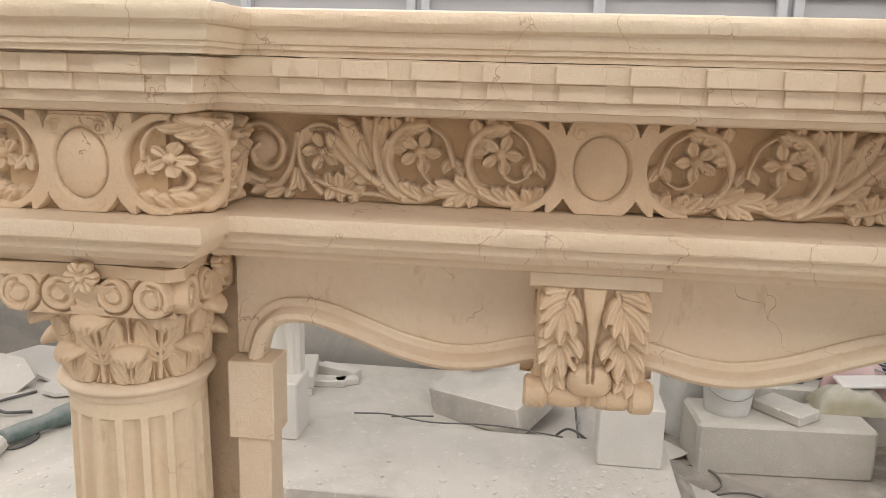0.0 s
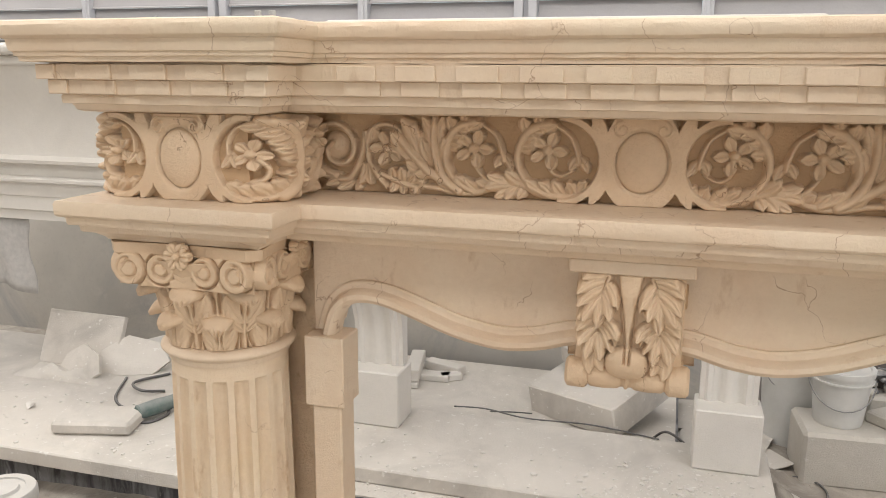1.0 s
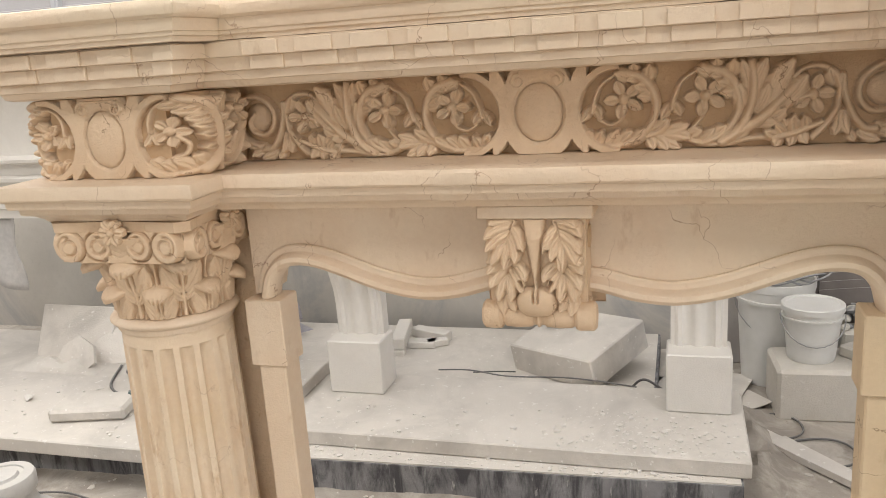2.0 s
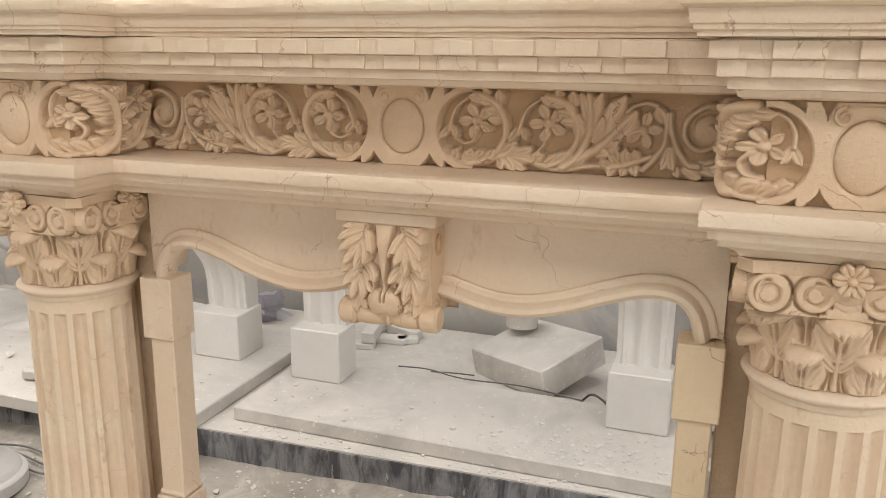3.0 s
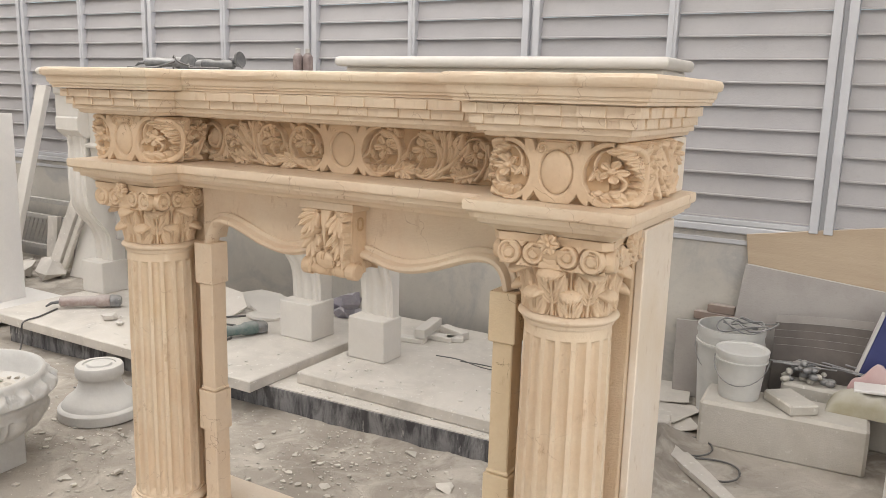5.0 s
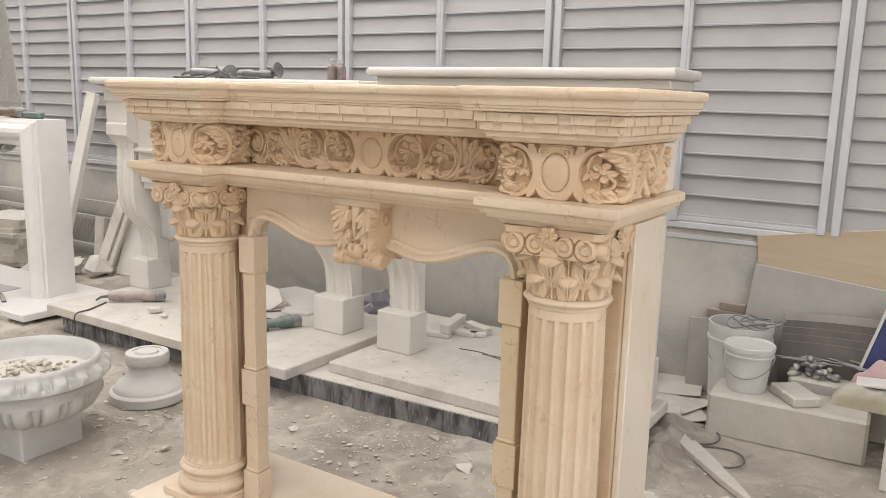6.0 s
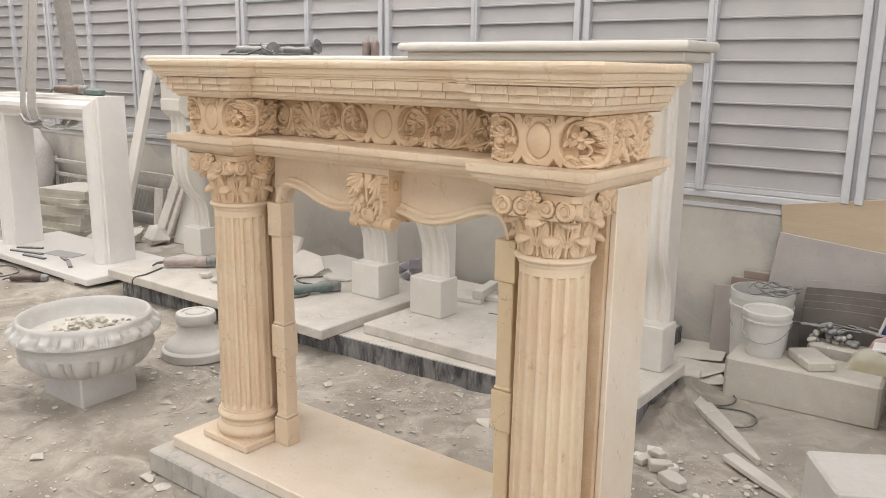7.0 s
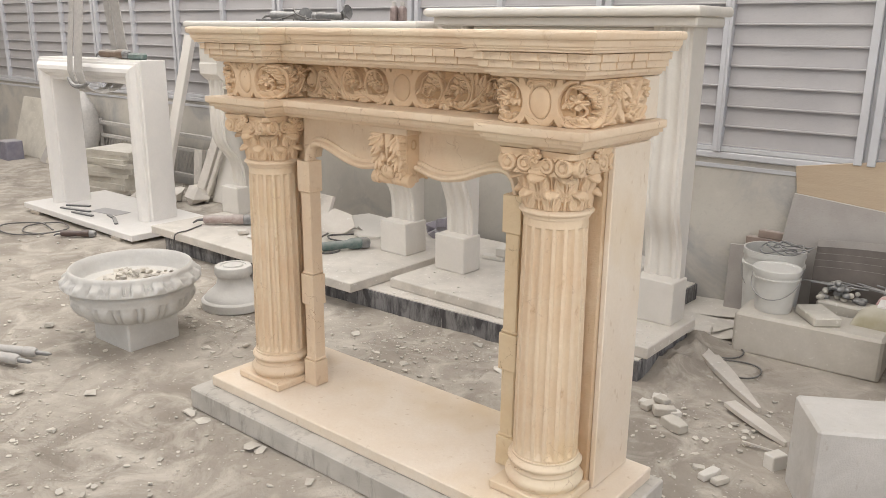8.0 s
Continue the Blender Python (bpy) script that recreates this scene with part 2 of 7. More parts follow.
class Shape:
    """Collects vertices and faces for one part."""

    def __init__(self):
        self.v, self.f = [], []

    def add(self, verts, faces, m=None):
        k = len(self.v)
        self.v += [m @ Vector(p) if m is not None else Vector(p) for p in verts]
        self.f += [[k + i for i in q] for q in faces]
        return self

    def box(self, x0, x1, y0, y1, z0, z1, c=0.003, m=None):
        """A box with chamfered edges."""
        xs, ys, zs = (x0, x1), (y0, y1), (z0, z1)
        c = min(c, (x1 - x0) * 0.45, (y1 - y0) * 0.45, (z1 - z0) * 0.45)
        verts, at = [], {}
        for i in (0, 1):
            for j in (0, 1):
                for k in (0, 1):
                    sx, sy, sz = (c, -c)[i], (c, -c)[j], (c, -c)[k]
                    for a, q in enumerate(((xs[i], ys[j] + sy, zs[k] + sz), (xs[i] + sx, ys[j], zs[k] + sz), (xs[i] + sx, ys[j] + sy, zs[k]))):
                        at[i, j, k, a] = len(verts)
                        verts.append(q)
        g = lambda i, j, k, a: at[i, j, k, a]
        faces = []
        for s in (0, 1):
            faces += [[g(s, 0, 0, 0), g(s, 1, 0, 0), g(s, 1, 1, 0), g(s, 0, 1, 0)], [g(0, s, 0, 1), g(1, s, 0, 1), g(1, s, 1, 1), g(0, s, 1, 1)], [g(0, 0, s, 2), g(1, 0, s, 2), g(1, 1, s, 2), g(0, 1, s, 2)]]
            for r in (0, 1):
                faces += [[g(s, r, 0, 0), g(s, r, 1, 0), g(s, r, 1, 1), g(s, r, 0, 1)], [g(s, 0, r, 0), g(s, 1, r, 0), g(s, 1, r, 2), g(s, 0, r, 2)], [g(0, s, r, 1), g(1, s, r, 1), g(1, s, r, 2), g(0, s, r, 2)]]
        faces += [[g(i, j, k, 0), g(i, j, k, 1), g(i, j, k, 2)] for i in (0, 1) for j in (0, 1) for k in (0, 1)]
        return self.add(verts, faces, m)

    def rings(self, loops, closed=True, caps=True, m=None):
        """Skins loops of equal length one after another."""
        n = len(loops[0])
        verts = [p for loop in loops for p in loop]
        faces = []
        for a in range(len(loops) - 1):
            for b in range(n if closed else n - 1):
                c = (b + 1) % n
                faces.append([a * n + b, a * n + c, (a + 1) * n + c, (a + 1) * n + b])
        if caps:
            faces += [list(range(n))[::-1], list(range((len(loops) - 1) * n, len(loops) * n))]
        return self.add(verts, faces, m)

    def lathe(self, profile, n=48, x=0.0, y=0.0, caps=True, m=None):
        loops = [[(x + r * math.cos(2 * math.pi * k / n), y + r * math.sin(2 * math.pi * k / n), z) for k in range(n)] for r, z in profile]
        return self.rings(loops, True, caps, m)

    def tube(self, path, radii, n=8, m=None, flat=1.0, up=(0, 0, 1)):
        """A tube along a path; radii: one or one each; flat squeezes it across up."""
        path = [Vector(p) for p in path]
        radii = radii if isinstance(radii, (list, tuple)) else [radii] * len(path)
        loops, side = [], None
        for k, p in enumerate(path):
            d = (path[min(k + 1, len(path) - 1)] - path[max(k - 1, 0)]).normalized()
            ref = Vector(up)
            if side is None:
                side = d.cross(ref)
                if side.length < 0.05:
                    side = d.cross(Vector((1, 0.3, 0)))
            side = (side - d * side.dot(d)).normalized()
            top = side.cross(d)
            loops.append([p + radii[k] * (math.cos(2 * math.pi * q / n) * side + flat * math.sin(2 * math.pi * q / n) * top) for q in range(n)])
        return self.rings(loops, True, True, m)

    def prism(self, outline, z0, z1, m=None):
        """An outline in x and y raised from z0 to z1."""
        n = len(outline)
        verts = [(x, y, z0) for x, y in outline] + [(x, y, z1) for x, y in outline]
        faces = [[k, (k + 1) % n, n + (k + 1) % n, n + k] for k in range(n)] + [list(range(n))[::-1], list(range(n, 2 * n))]
        return self.add(verts, faces, m)

    def done(self, name, mat, parent=None, label="", smooth=35, at=None):
        return link(name, self.v, self.f, mat, parent, label, smooth, at)


FRONT = Matrix(((1, 0, 0, 0), (0, 0, -1, 0), (0, 1, 0, 0), (0, 0, 0, 1)))  # x stays, y becomes up, z comes forward


def curve(points, steps=8):
    """A smooth line through the points (Catmull-Rom)."""
    pts = [Vector(p) for p in points]
    pts = [2 * pts[0] - pts[1], *pts, 2 * pts[-1] - pts[-2]]
    out = []
    for k in range(1, len(pts) - 2):
        a, b, c, d = pts[k - 1 : k + 3]
        for s in range(steps):
            u = s / steps
            out.append(0.5 * (2 * b + (c - a) * u + (2 * a - 5 * b + 4 * c - d) * u * u + (3 * b - a - 3 * c + d) * u**3))
    return out + [pts[-2]]


# ---- the hall ----
def hall():
    X0, X1, Y0, Y1 = -10.2, 3.2, -6.2, 2.70
    f = Shape()
    xs = [*np.arange(X0 - 0.3, -3.0, 0.12), *np.arange(-3.0, 1.7, 0.022), *np.arange(1.7, X1 + 0.35, 0.12)]
    ys = [*np.arange(Y0 - 0.3, -1.4, 0.12), *np.arange(-1.4, 2.0, 0.022), *np.arange(2.0, Y1 + 0.35, 0.1)]
    nx, ny = len(xs) - 1, len(ys) - 1
    verts = []
    for y in ys:
        for x in xs:
            z = 0.010 * noise.noise((x * 1.3, y * 1.3, 0.3)) + 0.005 * noise.noise((x * 4, y * 4, 2.0)) - 0.007
            rough = noise.noise((x * 13, y * 13, 7.0)) + 0.6 * noise.noise((x * 29, y * 29, 1.0))
            z += 0.0035 * rough
            # swept-up dust along the plinth and round the base slab
            heap = math.exp(-(((y - 1.33) / 0.10) ** 2)) * (-2.3 < x < 0.5) + 0.5 * math.exp(-(((y + 0.17) / 0.05) ** 2)) * (-1.0 < x < 0.95)
            bank = 0.085 * math.exp(-(((x - 0.43) / 0.11) ** 2)) * min(1.0, max(0.0, (y - 1.36) * 6)) * min(1.0, max(0.0, (2.1 - y) * 6)) * (x > 0.36)
            z += bank * (1 + 0.3 * rough)
            z += heap * (0.012 + 0.018 * max(0.0, noise.noise((x * 5, y * 5, 4.0)) + 0.4 * rough))
            verts.append((x, y, z))
    faces = [[j * (nx + 1) + i, j * (nx + 1) + i + 1, (j + 1) * (nx + 1) + i + 1, (j + 1) * (nx + 1) + i] for j in range(ny) for i in range(nx)]
    f.add(verts, faces)
    tagged(f.done("floor", FLOOR), "dusty grey concrete workshop floor strewn with stone dust", "floor", kind="structure")
    # the long wall under the louvres
    w = Shape().box(X0, X1, Y1, Y1 + 0.2, -0.1, 0.845, 0.004)
    w.box(X0, X1, Y1 + 0.05, Y1 + 0.2, 2.96, ROOF + 0.2, 0.004)
    tagged(w.done("wall_north", PLASTER), "grey plastered low wall under louvred windows", "wall", kind="structure")
    s = Shape().box(X0, X1, Y1 - 0.022, Y1 + 0.12, 0.846, 0.885, 0.006)
    tagged(s.done("window_sill", LOUVRE_FRAME), "long grey painted steel sill rail", "sill", kind="structure")
    s = Shape().box(X0, X1, Y1 - 0.008, Y1 - 0.001, 0.79, 0.815, 0.003)
    tagged(s.done("trim", LOUVRE_FRAME), "thin grey steel trim strip on the wall", "trim", kind="structure")
    # Walls other than the north one are unseen, added to close the hall.
    tagged(Shape().box(X0 - 0.2, X0, Y0, Y1 + 0.2, -0.1, ROOF + 0.2).done("wall_west", PLASTER), "unseen plain grey plastered end wall", "wall", kind="structure")
    # Unseen wall with an assumed opening for the side lamp.
    e = Shape().box(X1, X1 + 0.2, Y0, -2.6, -0.1, ROOF + 0.2).box(X1, X1 + 0.2, 1.2, Y1 + 0.2, -0.1, ROOF + 0.2).box(X1, X1 + 0.2, -2.6, 1.2, -0.1, 0.9).box(X1, X1 + 0.2, -2.6, 1.2, 3.1, ROOF + 0.2)
    tagged(e.done("wall_east", PLASTER), "unseen plain grey plastered end wall, opened for the side lamp", "wall", kind="structure")
    # Unseen wall; its opening is made up for the front fill lamp.
    g = Shape().box(X0, -1.9, Y0 - 0.2, Y0, -0.1, ROOF + 0.2).box(2.3, X1, Y0 - 0.2, Y0, -0.1, ROOF + 0.2).box(-1.9, 2.3, Y0 - 0.2, Y0, 3.0, ROOF + 0.2)
    tagged(g.done("wall_south", PLASTER), "unseen plain grey plastered wall, opened for the front fill lamp", "wall", kind="structure")
    # Unseen roof, added to close the hall and hold the lamps.
    c = Shape()
    xs = sorted({X0 - 0.2, X1 + 0.2, *[sx - SKY_W / 2 for sx, _ in ROOF_FILLS], *[sx + SKY_W / 2 for sx, _ in ROOF_FILLS]})
    ys = sorted({Y0 - 0.2, Y1 + 0.2, *[sy - SKY_D / 2 for _, sy in ROOF_FILLS], *[sy + SKY_D / 2 for _, sy in ROOF_FILLS]})
    for x0, x1 in zip(xs, xs[1:]):
        for y0, y1 in zip(ys, ys[1:]):
            mx, my = (x0 + x1) / 2, (y0 + y1) / 2
            if not any(abs(mx - sx) < SKY_W / 2 and abs(my - sy) < SKY_D / 2 for sx, sy in ROOF_FILLS):
                c.box(x0, x1, y0, y1, ROOF, ROOF + 0.06, 0.0)
    tagged(c.done("ceiling", ROOFING, smooth=0), "unseen pale sheet metal roof with openings for the fill lamps", "ceiling", kind="structure")


def louvred_window(xa):
    """One window between two double posts: a frame, a mullion and two ranks of sloping slats."""
    win = thing("window", (xa, 2.712, 0.887), "grey painted steel louvred window with horizontal slats", "window", "louvred windows", kind="structure")
    W, H = 1.55, 2.07
    for name, x0, x1 in (("frame_post", 0.012, 0.052), ("frame_post", W - 0.052, W - 0.012), ("mullion", W / 2 - 0.024, W / 2 + 0.024)):
        s = Shape().box(x0, x1, -0.045, 0.02, 0, H, 0.003)
        if name == "mullion":
            s.box(x0 + 0.016, x1 - 0.016, -0.050, -0.044, 0, H, 0.002)
        s.done(name, LOUVRE_FRAME, win)
    Shape().box(-0.012, 0.012, -0.012, 0.03, 0, H, 0.002).done("groove_strip", LOUVRE_FRAME, win)
    Shape().box(0.052, W - 0.052, -0.03, 0.02, 0, 0.028, 0.003).done("bottom_rail", LOUVRE_FRAME, win)
    for x0, x1 in ((0.053, W / 2 - 0.025), (W / 2 + 0.025, W - 0.053)):
        # a slat: a sloping blade with a folded lip along its lower edge
        outline = [(-0.022, 0.000), (-0.022, 0.007), (-0.014, 0.0095), (0.003, 0.112), (0.007, 0.110), (-0.012, 0.003)]
        s = Shape().rings([[(x0, y, z) for y, z in outline], [(x1, y, z) for y, z in outline]])
        first = None
        for k in range(18):
            at = pose(0, 0, 0.03 + 0.1105 * k)
            if first is None:
                first = s.done("slat", LOUVRE, win, smooth=25, at=at)
            else:
                o = new("slat", first.data)
                o.parent, o.matrix_basis = win, at
    return win


hall()
for k in range(-6, 2):
    louvred_window(-0.645 + 1.55 * k)


# ---- carving: reliefs cut as height over a ground, in centimetres ----
class Relief:
    def __init__(self, u0, u1, v0, v1, step):
        self.nu, self.nv = int(round((u1 - u0) / step)) + 1, int(round((v1 - v0) / step)) + 1
        self.us, self.vs = np.linspace(u0, u1, self.nu), np.linspace(v0, v1, self.nv)
        self.U, self.V = np.meshgrid(self.us, self.vs)
        self.H = np.zeros_like(self.U)

    def window(self, pts, reach):
        a = np.array(pts, float)
        i0, i1 = np.searchsorted(self.us, a[:, 0].min() - reach), np.searchsorted(self.us, a[:, 0].max() + reach)
        j0, j1 = np.searchsorted(self.vs, a[:, 1].min() - reach), np.searchsorted(self.vs, a[:, 1].max() + reach)
        return (slice(j0, j1), slice(i0, i1)) if i1 > i0 and j1 > j0 else None

    def near(self, pts, reach):
        """For the cells near a line: the window, distance, place along it from 0 to 1, and side."""
        w = self.window(pts, reach)
        if w is None:
            return None
        U, V = self.U[w], self.V[w]
        best, along, side = np.full(U.shape, 1e9), np.zeros(U.shape), np.zeros(U.shape)
        lens = [math.dist(a, b) for a, b in zip(pts, pts[1:])]
        total, run = sum(lens) or 1.0, 0.0
        for (ax, ay), (bx, by), n in zip(pts, pts[1:], lens):
            if n < 1e-6:
                continue
            dx, dy = (bx - ax) / n, (by - ay) / n
            q = np.clip((U - ax) * dx + (V - ay) * dy, 0, n)
            d = np.hypot(U - ax - q * dx, V - ay - q * dy)
            better = d < best
            best = np.where(better, d, best)
            along = np.where(better, (run + q) / total, along)
            side = np.where(better, np.sign(dx * (V - ay) - dy * (U - ax)), side)
            run += n
        return w, best, along, side

    def top(self, w, h):
        self.H[w] = np.maximum(self.H[w], h)

    def stroke(self, pts, r0, r1, h0, h1=None, steps=6):
        """A rounded rib along a smooth line, r0 to r1 wide and h0 to h1 high."""
        pts = [(p.x, p.y) for p in curve([(x, y, 0) for x, y in pts], steps)] if len(pts) > 2 else pts
        got = self.near(pts, max(r0, r1) * 1.05)
        if got:
            w, d, s, _ = got
            r, h = r0 + (r1 - r0) * s, h0 + ((h0 if h1 is None else h1) - h0) * s
            self.top(w, np.where(d < r, h * (0.30 + 0.70 * np.sqrt(np.clip(1 - (d / r) ** 2, 0, 1))), 0))
        return self

    def groove(self, pts, r, depth, steps=5, r1=None):
        """A narrow cut along a smooth line."""
        pts = [(q.x, q.y) for q in curve([(x, y, 0) for x, y in pts], steps)] if len(pts) > 2 else pts
        got = self.near(pts, r * 2.6)
        if got:
            w, d, s, _ = got
            rr = r + ((r if r1 is None else r1) - r) * s
            self.H[w] = self.H[w] - depth * np.exp(-((d / rr) ** 2)) * (1 - 0.3 * s)
        return self

    def lobe(self, p0, p1, width, h, bend=0.0, crease=0.25, low=0.55):
        """One leaf lobe from p0 to its rounded tip p1: full past the middle, with a crease along it."""
        (ax, ay), (bx, by) = p0, p1
        mx, my = (ax + bx) / 2 - (by - ay) * bend, (ay + by) / 2 + (bx - ax) * bend
        pts = [((1 - u) ** 2 * ax + 2 * u * (1 - u) * mx + u * u * bx, (1 - u) ** 2 * ay + 2 * u * (1 - u) * my + u * u * by) for u in np.linspace(0, 1, 9)]
        got = self.near(pts, width * 1.35)
        if got:
            w, d, s, _ = got
            r = 1.22 * width * (0.42 + 0.58 * np.sin(np.pi * np.clip(s * 0.78 + 0.08, 0, 1)) ** 0.8) * np.clip(0.58 + (1 - s) * 3.0, 0, 1)
            body = np.sqrt(np.clip(1 - (d / np.maximum(r, 1e-3)) ** 2, 0, 1))
            hh = h * (low + (1 - low) * s) * (0.35 + 0.65 * body - crease * np.exp(-((d / (0.22 * width)) ** 2)) * (1 - 0.6 * s))
            self.top(w, np.where(d < r, hh, 0))
        return self

    def spray(self, pts, n, length, width, h, fan=50, rib=0.22, both=True, grow=(1.0, 0.6), tip=True):
        """An acanthus spray: a rib with lobes leaning forward on its sides."""
        line = [(p.x, p.y) for p in curve([(x, y, 0) for x, y in pts], 6)]
        for k in range(n):
            u = 0.08 + 0.84 * k / max(1, n - 1)
            i = min(int(u * (len(line) - 1)), len(line) - 2)
            (ax, ay), (bx, by) = line[i], line[i + 1]
            a = math.atan2(by - ay, bx - ax)
            ln = length * (grow[0] + (grow[1] - grow[0]) * u)
            for sgn in (1, -1) if both is True else (both,):
                b = a + sgn * radians(fan)
                self.lobe((ax, ay), (ax + ln * math.cos(b), ay + ln * math.sin(b)), width * (grow[0] + (grow[1] - grow[0]) * u), h, 0.14 * sgn)
        if tip:
            (ax, ay), (bx, by) = line[-2], line[-1]
            a = math.atan2(by - ay, bx - ax)
            self.lobe((ax, ay), (bx + length * 0.6 * math.cos(a), by + length * 0.6 * math.sin(a)), width * grow[1] * 1.1, h)
        self.stroke(pts, rib, rib * 0.5, h * 0.95, h * 0.85)
        return self

    def flower(self, cx, cy, r, n=5, turn=0.0, h=1.3):
        w = self.window([(cx, cy)], r * 1.05)
        if w is None:
            return self
        U, V = self.U[w] - cx, self.V[w] - cy
        a, d = np.arctan2(V, U) - radians(turn), np.hypot(U, V)
        f = (a / (2 * np.pi / n)) % 1.0 - 0.5
        edge = r * (0.34 + 0.66 * np.cos(np.pi * f) ** 0.85) * (1 + 0.06 * np.exp(-((f / 0.05) ** 2)))
        t = np.clip(d / edge, 0, 1)
        hh = h * (0.52 + 0.46 * t ** 1.4) * (1 - 0.55 * (np.abs(f) * 2) ** 3.2) - 0.16 * h * np.exp(-((f / 0.10) ** 2)) * t
        self.top(w, np.where(d < edge, hh * np.clip((1 - t) * 7 + 0.55, 0, 1), 0))
        self.top(w, np.where(d < 0.26 * r, h * (0.55 + 0.45 * np.sqrt(np.clip(1 - (d / (0.26 * r)) ** 2, 0, 1))), 0))
        return self

    def spiral(self, cx, cy, r0, r1, a0, a1, w0, w1, h0, h1):
        n = 24
        pts = []
        for k in range(n + 1):
            u = k / n
            a, r = radians(a0 + (a1 - a0) * u), r0 + (r1 - r0) * u ** 0.85
            pts.append((cx + r * math.cos(a), cy + r * math.sin(a)))
        return self.stroke(pts, w0, w1, h0, h1, 3)

    def done(self, name, mat, parent, to, label="", skirt=1.4, grain=0.007, deep=1.0, ground=None):
        """to maps (u, v, height) in centimetres to the mantel's metres."""
        H = self.H * deep + grain * (np.random.rand(*self.H.shape) - 0.5)
        H[0, :] = H[-1, :] = -skirt
        H[:, 0] = H[:, -1] = -skirt
        x, y, z = to(self.U, self.V, H)
        verts = np.stack([x, y, z], -1).reshape(-1, 3)
        idx = np.arange(self.nu * self.nv).reshape(self.nv, self.nu)
        faces = np.stack([idx[:-1, :-1], idx[:-1, 1:], idx[1:, 1:], idx[1:, :-1]], -1).reshape(-1, 4)
        me = bpy.data.meshes.new(name)
        me.vertices.add(len(verts))
        me.vertices.foreach_set("co", verts.astype(np.float32).ravel())
        me.loops.add(faces.size)
        me.loops.foreach_set("vertex_index", faces.astype(np.int32).ravel())
        me.polygons.add(len(faces))
        me.polygons.foreach_set("loop_start", np.arange(0, faces.size, 4, dtype=np.int32))
        me.polygons.foreach_set("use_smooth", np.ones(len(faces), dtype=bool))
        me.update()
        me.validate()
        me.materials.append(mat)
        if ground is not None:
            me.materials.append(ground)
            # Low cells get the browner material, so the hollows' shade is in the colour.
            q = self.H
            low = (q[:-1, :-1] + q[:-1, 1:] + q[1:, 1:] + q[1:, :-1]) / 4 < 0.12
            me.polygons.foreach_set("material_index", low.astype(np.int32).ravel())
        ob = new(name, me)
        ob.parent = parent
        if label:
            ob["label"] = label
        return ob


def scrollwork(r, m):
    """Half of the middle frieze: d from 0 at the cartouche to 52 at the breakfront; m turns d into u."""
    s = 1 if m(1) > m(0) else -1
    L = lambda *pts: [(m(d), v) for d, v in pts]

    def lobes(w, h, *spans):
        for k, (d0, v0, d1, v1) in enumerate(spans):
            r.lobe((m(d0), v0), (m(d1), v1), 1.22 * w * (1 + 0.1 * math.sin(2.3 * k)), h * (1 + 0.06 * math.sin(1.7 * k + 1)), 0.14 * s * (1 if k % 2 else -1))

    # plain volute in the corner, its core a low dome
    core = np.hypot(r.U - m(47.0), r.V - 7.3)
    r.H = np.maximum(r.H, np.where(core < 2.3, 0.75 * np.sqrt(np.clip(1 - (core / 2.3) ** 2, 0, 1)), 0))
    r.stroke(L((47.0, 2.6), (49.4, 3.6), (50.8, 6.0), (50.5, 8.8), (48.7, 10.5), (46.2, 10.6), (44.0, 8.7), (43.8, 6.2), (45.4, 4.5), (47.6, 4.9), (48.3, 6.6), (47.2, 7.9)), 0.55, 0.5, 1.0, 1.0)
    # forked stem beside it
    r.stroke(L((41.7, 9.6), (41.9, 7.4), (42.8, 4.7), (44.4, 2.4), (46.0, 2.0)), 0.45, 0.62, 1.2, 1.0)
    r.stroke(L((41.4, 9.6), (41.2, 7.0), (41.0, 5.1), (39.7, 2.8), (38.3, 1.2)), 0.45, 0.55, 1.3, 1.0)
    lobes(0.58, 1.1, (42.0, 4.4, 42.5, 1.6), (41.5, 4.3, 40.9, 1.6), (46.2, 2.6, 49.3, 2.8), (45.6, 1.7, 48.3, 1.0), (44.0, 1.5, 46.3, 0.6), (42.6, 1.8, 43.2, 0.5))
    # first flower under a hooked stem
    r.stroke(L((41.2, 8.2), (40.5, 10.0), (38.6, 10.9), (36.6, 10.5), (35.6, 9.6)), 0.6, 0.36, 1.3, 1.0)
    r.lobe((m(41.0), 8.4), (m(39.9), 10.3), 0.95, 1.5, 0.1 * s)
    r.flower(m(38.0), 7.1, 2.8, 5, 90 + 20 * s, 1.5)
    r.stroke(L((37.4, 7.0), (35.4, 6.2), (34.3, 4.6), (34.7, 2.9)), 0.45, 0.34, 1.35, 1.0)
    r.stroke(L((39.2, 3.2), (37.6, 2.5), (35.6, 1.7), (33.2, 1.2)), 0.5, 0.5, 1.0)
    lobes(0.62, 1.35, (37.2, 2.4, 37.0, 4.1), (36.0, 2.0, 35.7, 4.1), (34.6, 1.7, 33.3, 3.2), (33.8, 1.4, 32.2, 2.1), (34.3, 1.3, 33.4, 0.2), (35.6, 1.6, 35.2, 0.3), (37.0, 2.1, 37.3, 0.5))
    # tall acanthus sweeping outward from the foot
    r.stroke(L((26.4, 0.9), (28.6, 2.6), (30.0, 5.6), (30.4, 8.8), (30.1, 12.0)), 0.8, 0.62, 1.35, 1.5)
    r.stroke(L((28.0, 2.0), (31.4, 4.0), (34.2, 6.8), (36.4, 9.2)), 0.9, 0.7, 1.3, 1.5)
    lobes(0.98, 1.6, (33.0, 5.2, 36.9, 9.5), (32.2, 5.0, 35.2, 11.6), (31.5, 5.6, 33.4, 10.6))
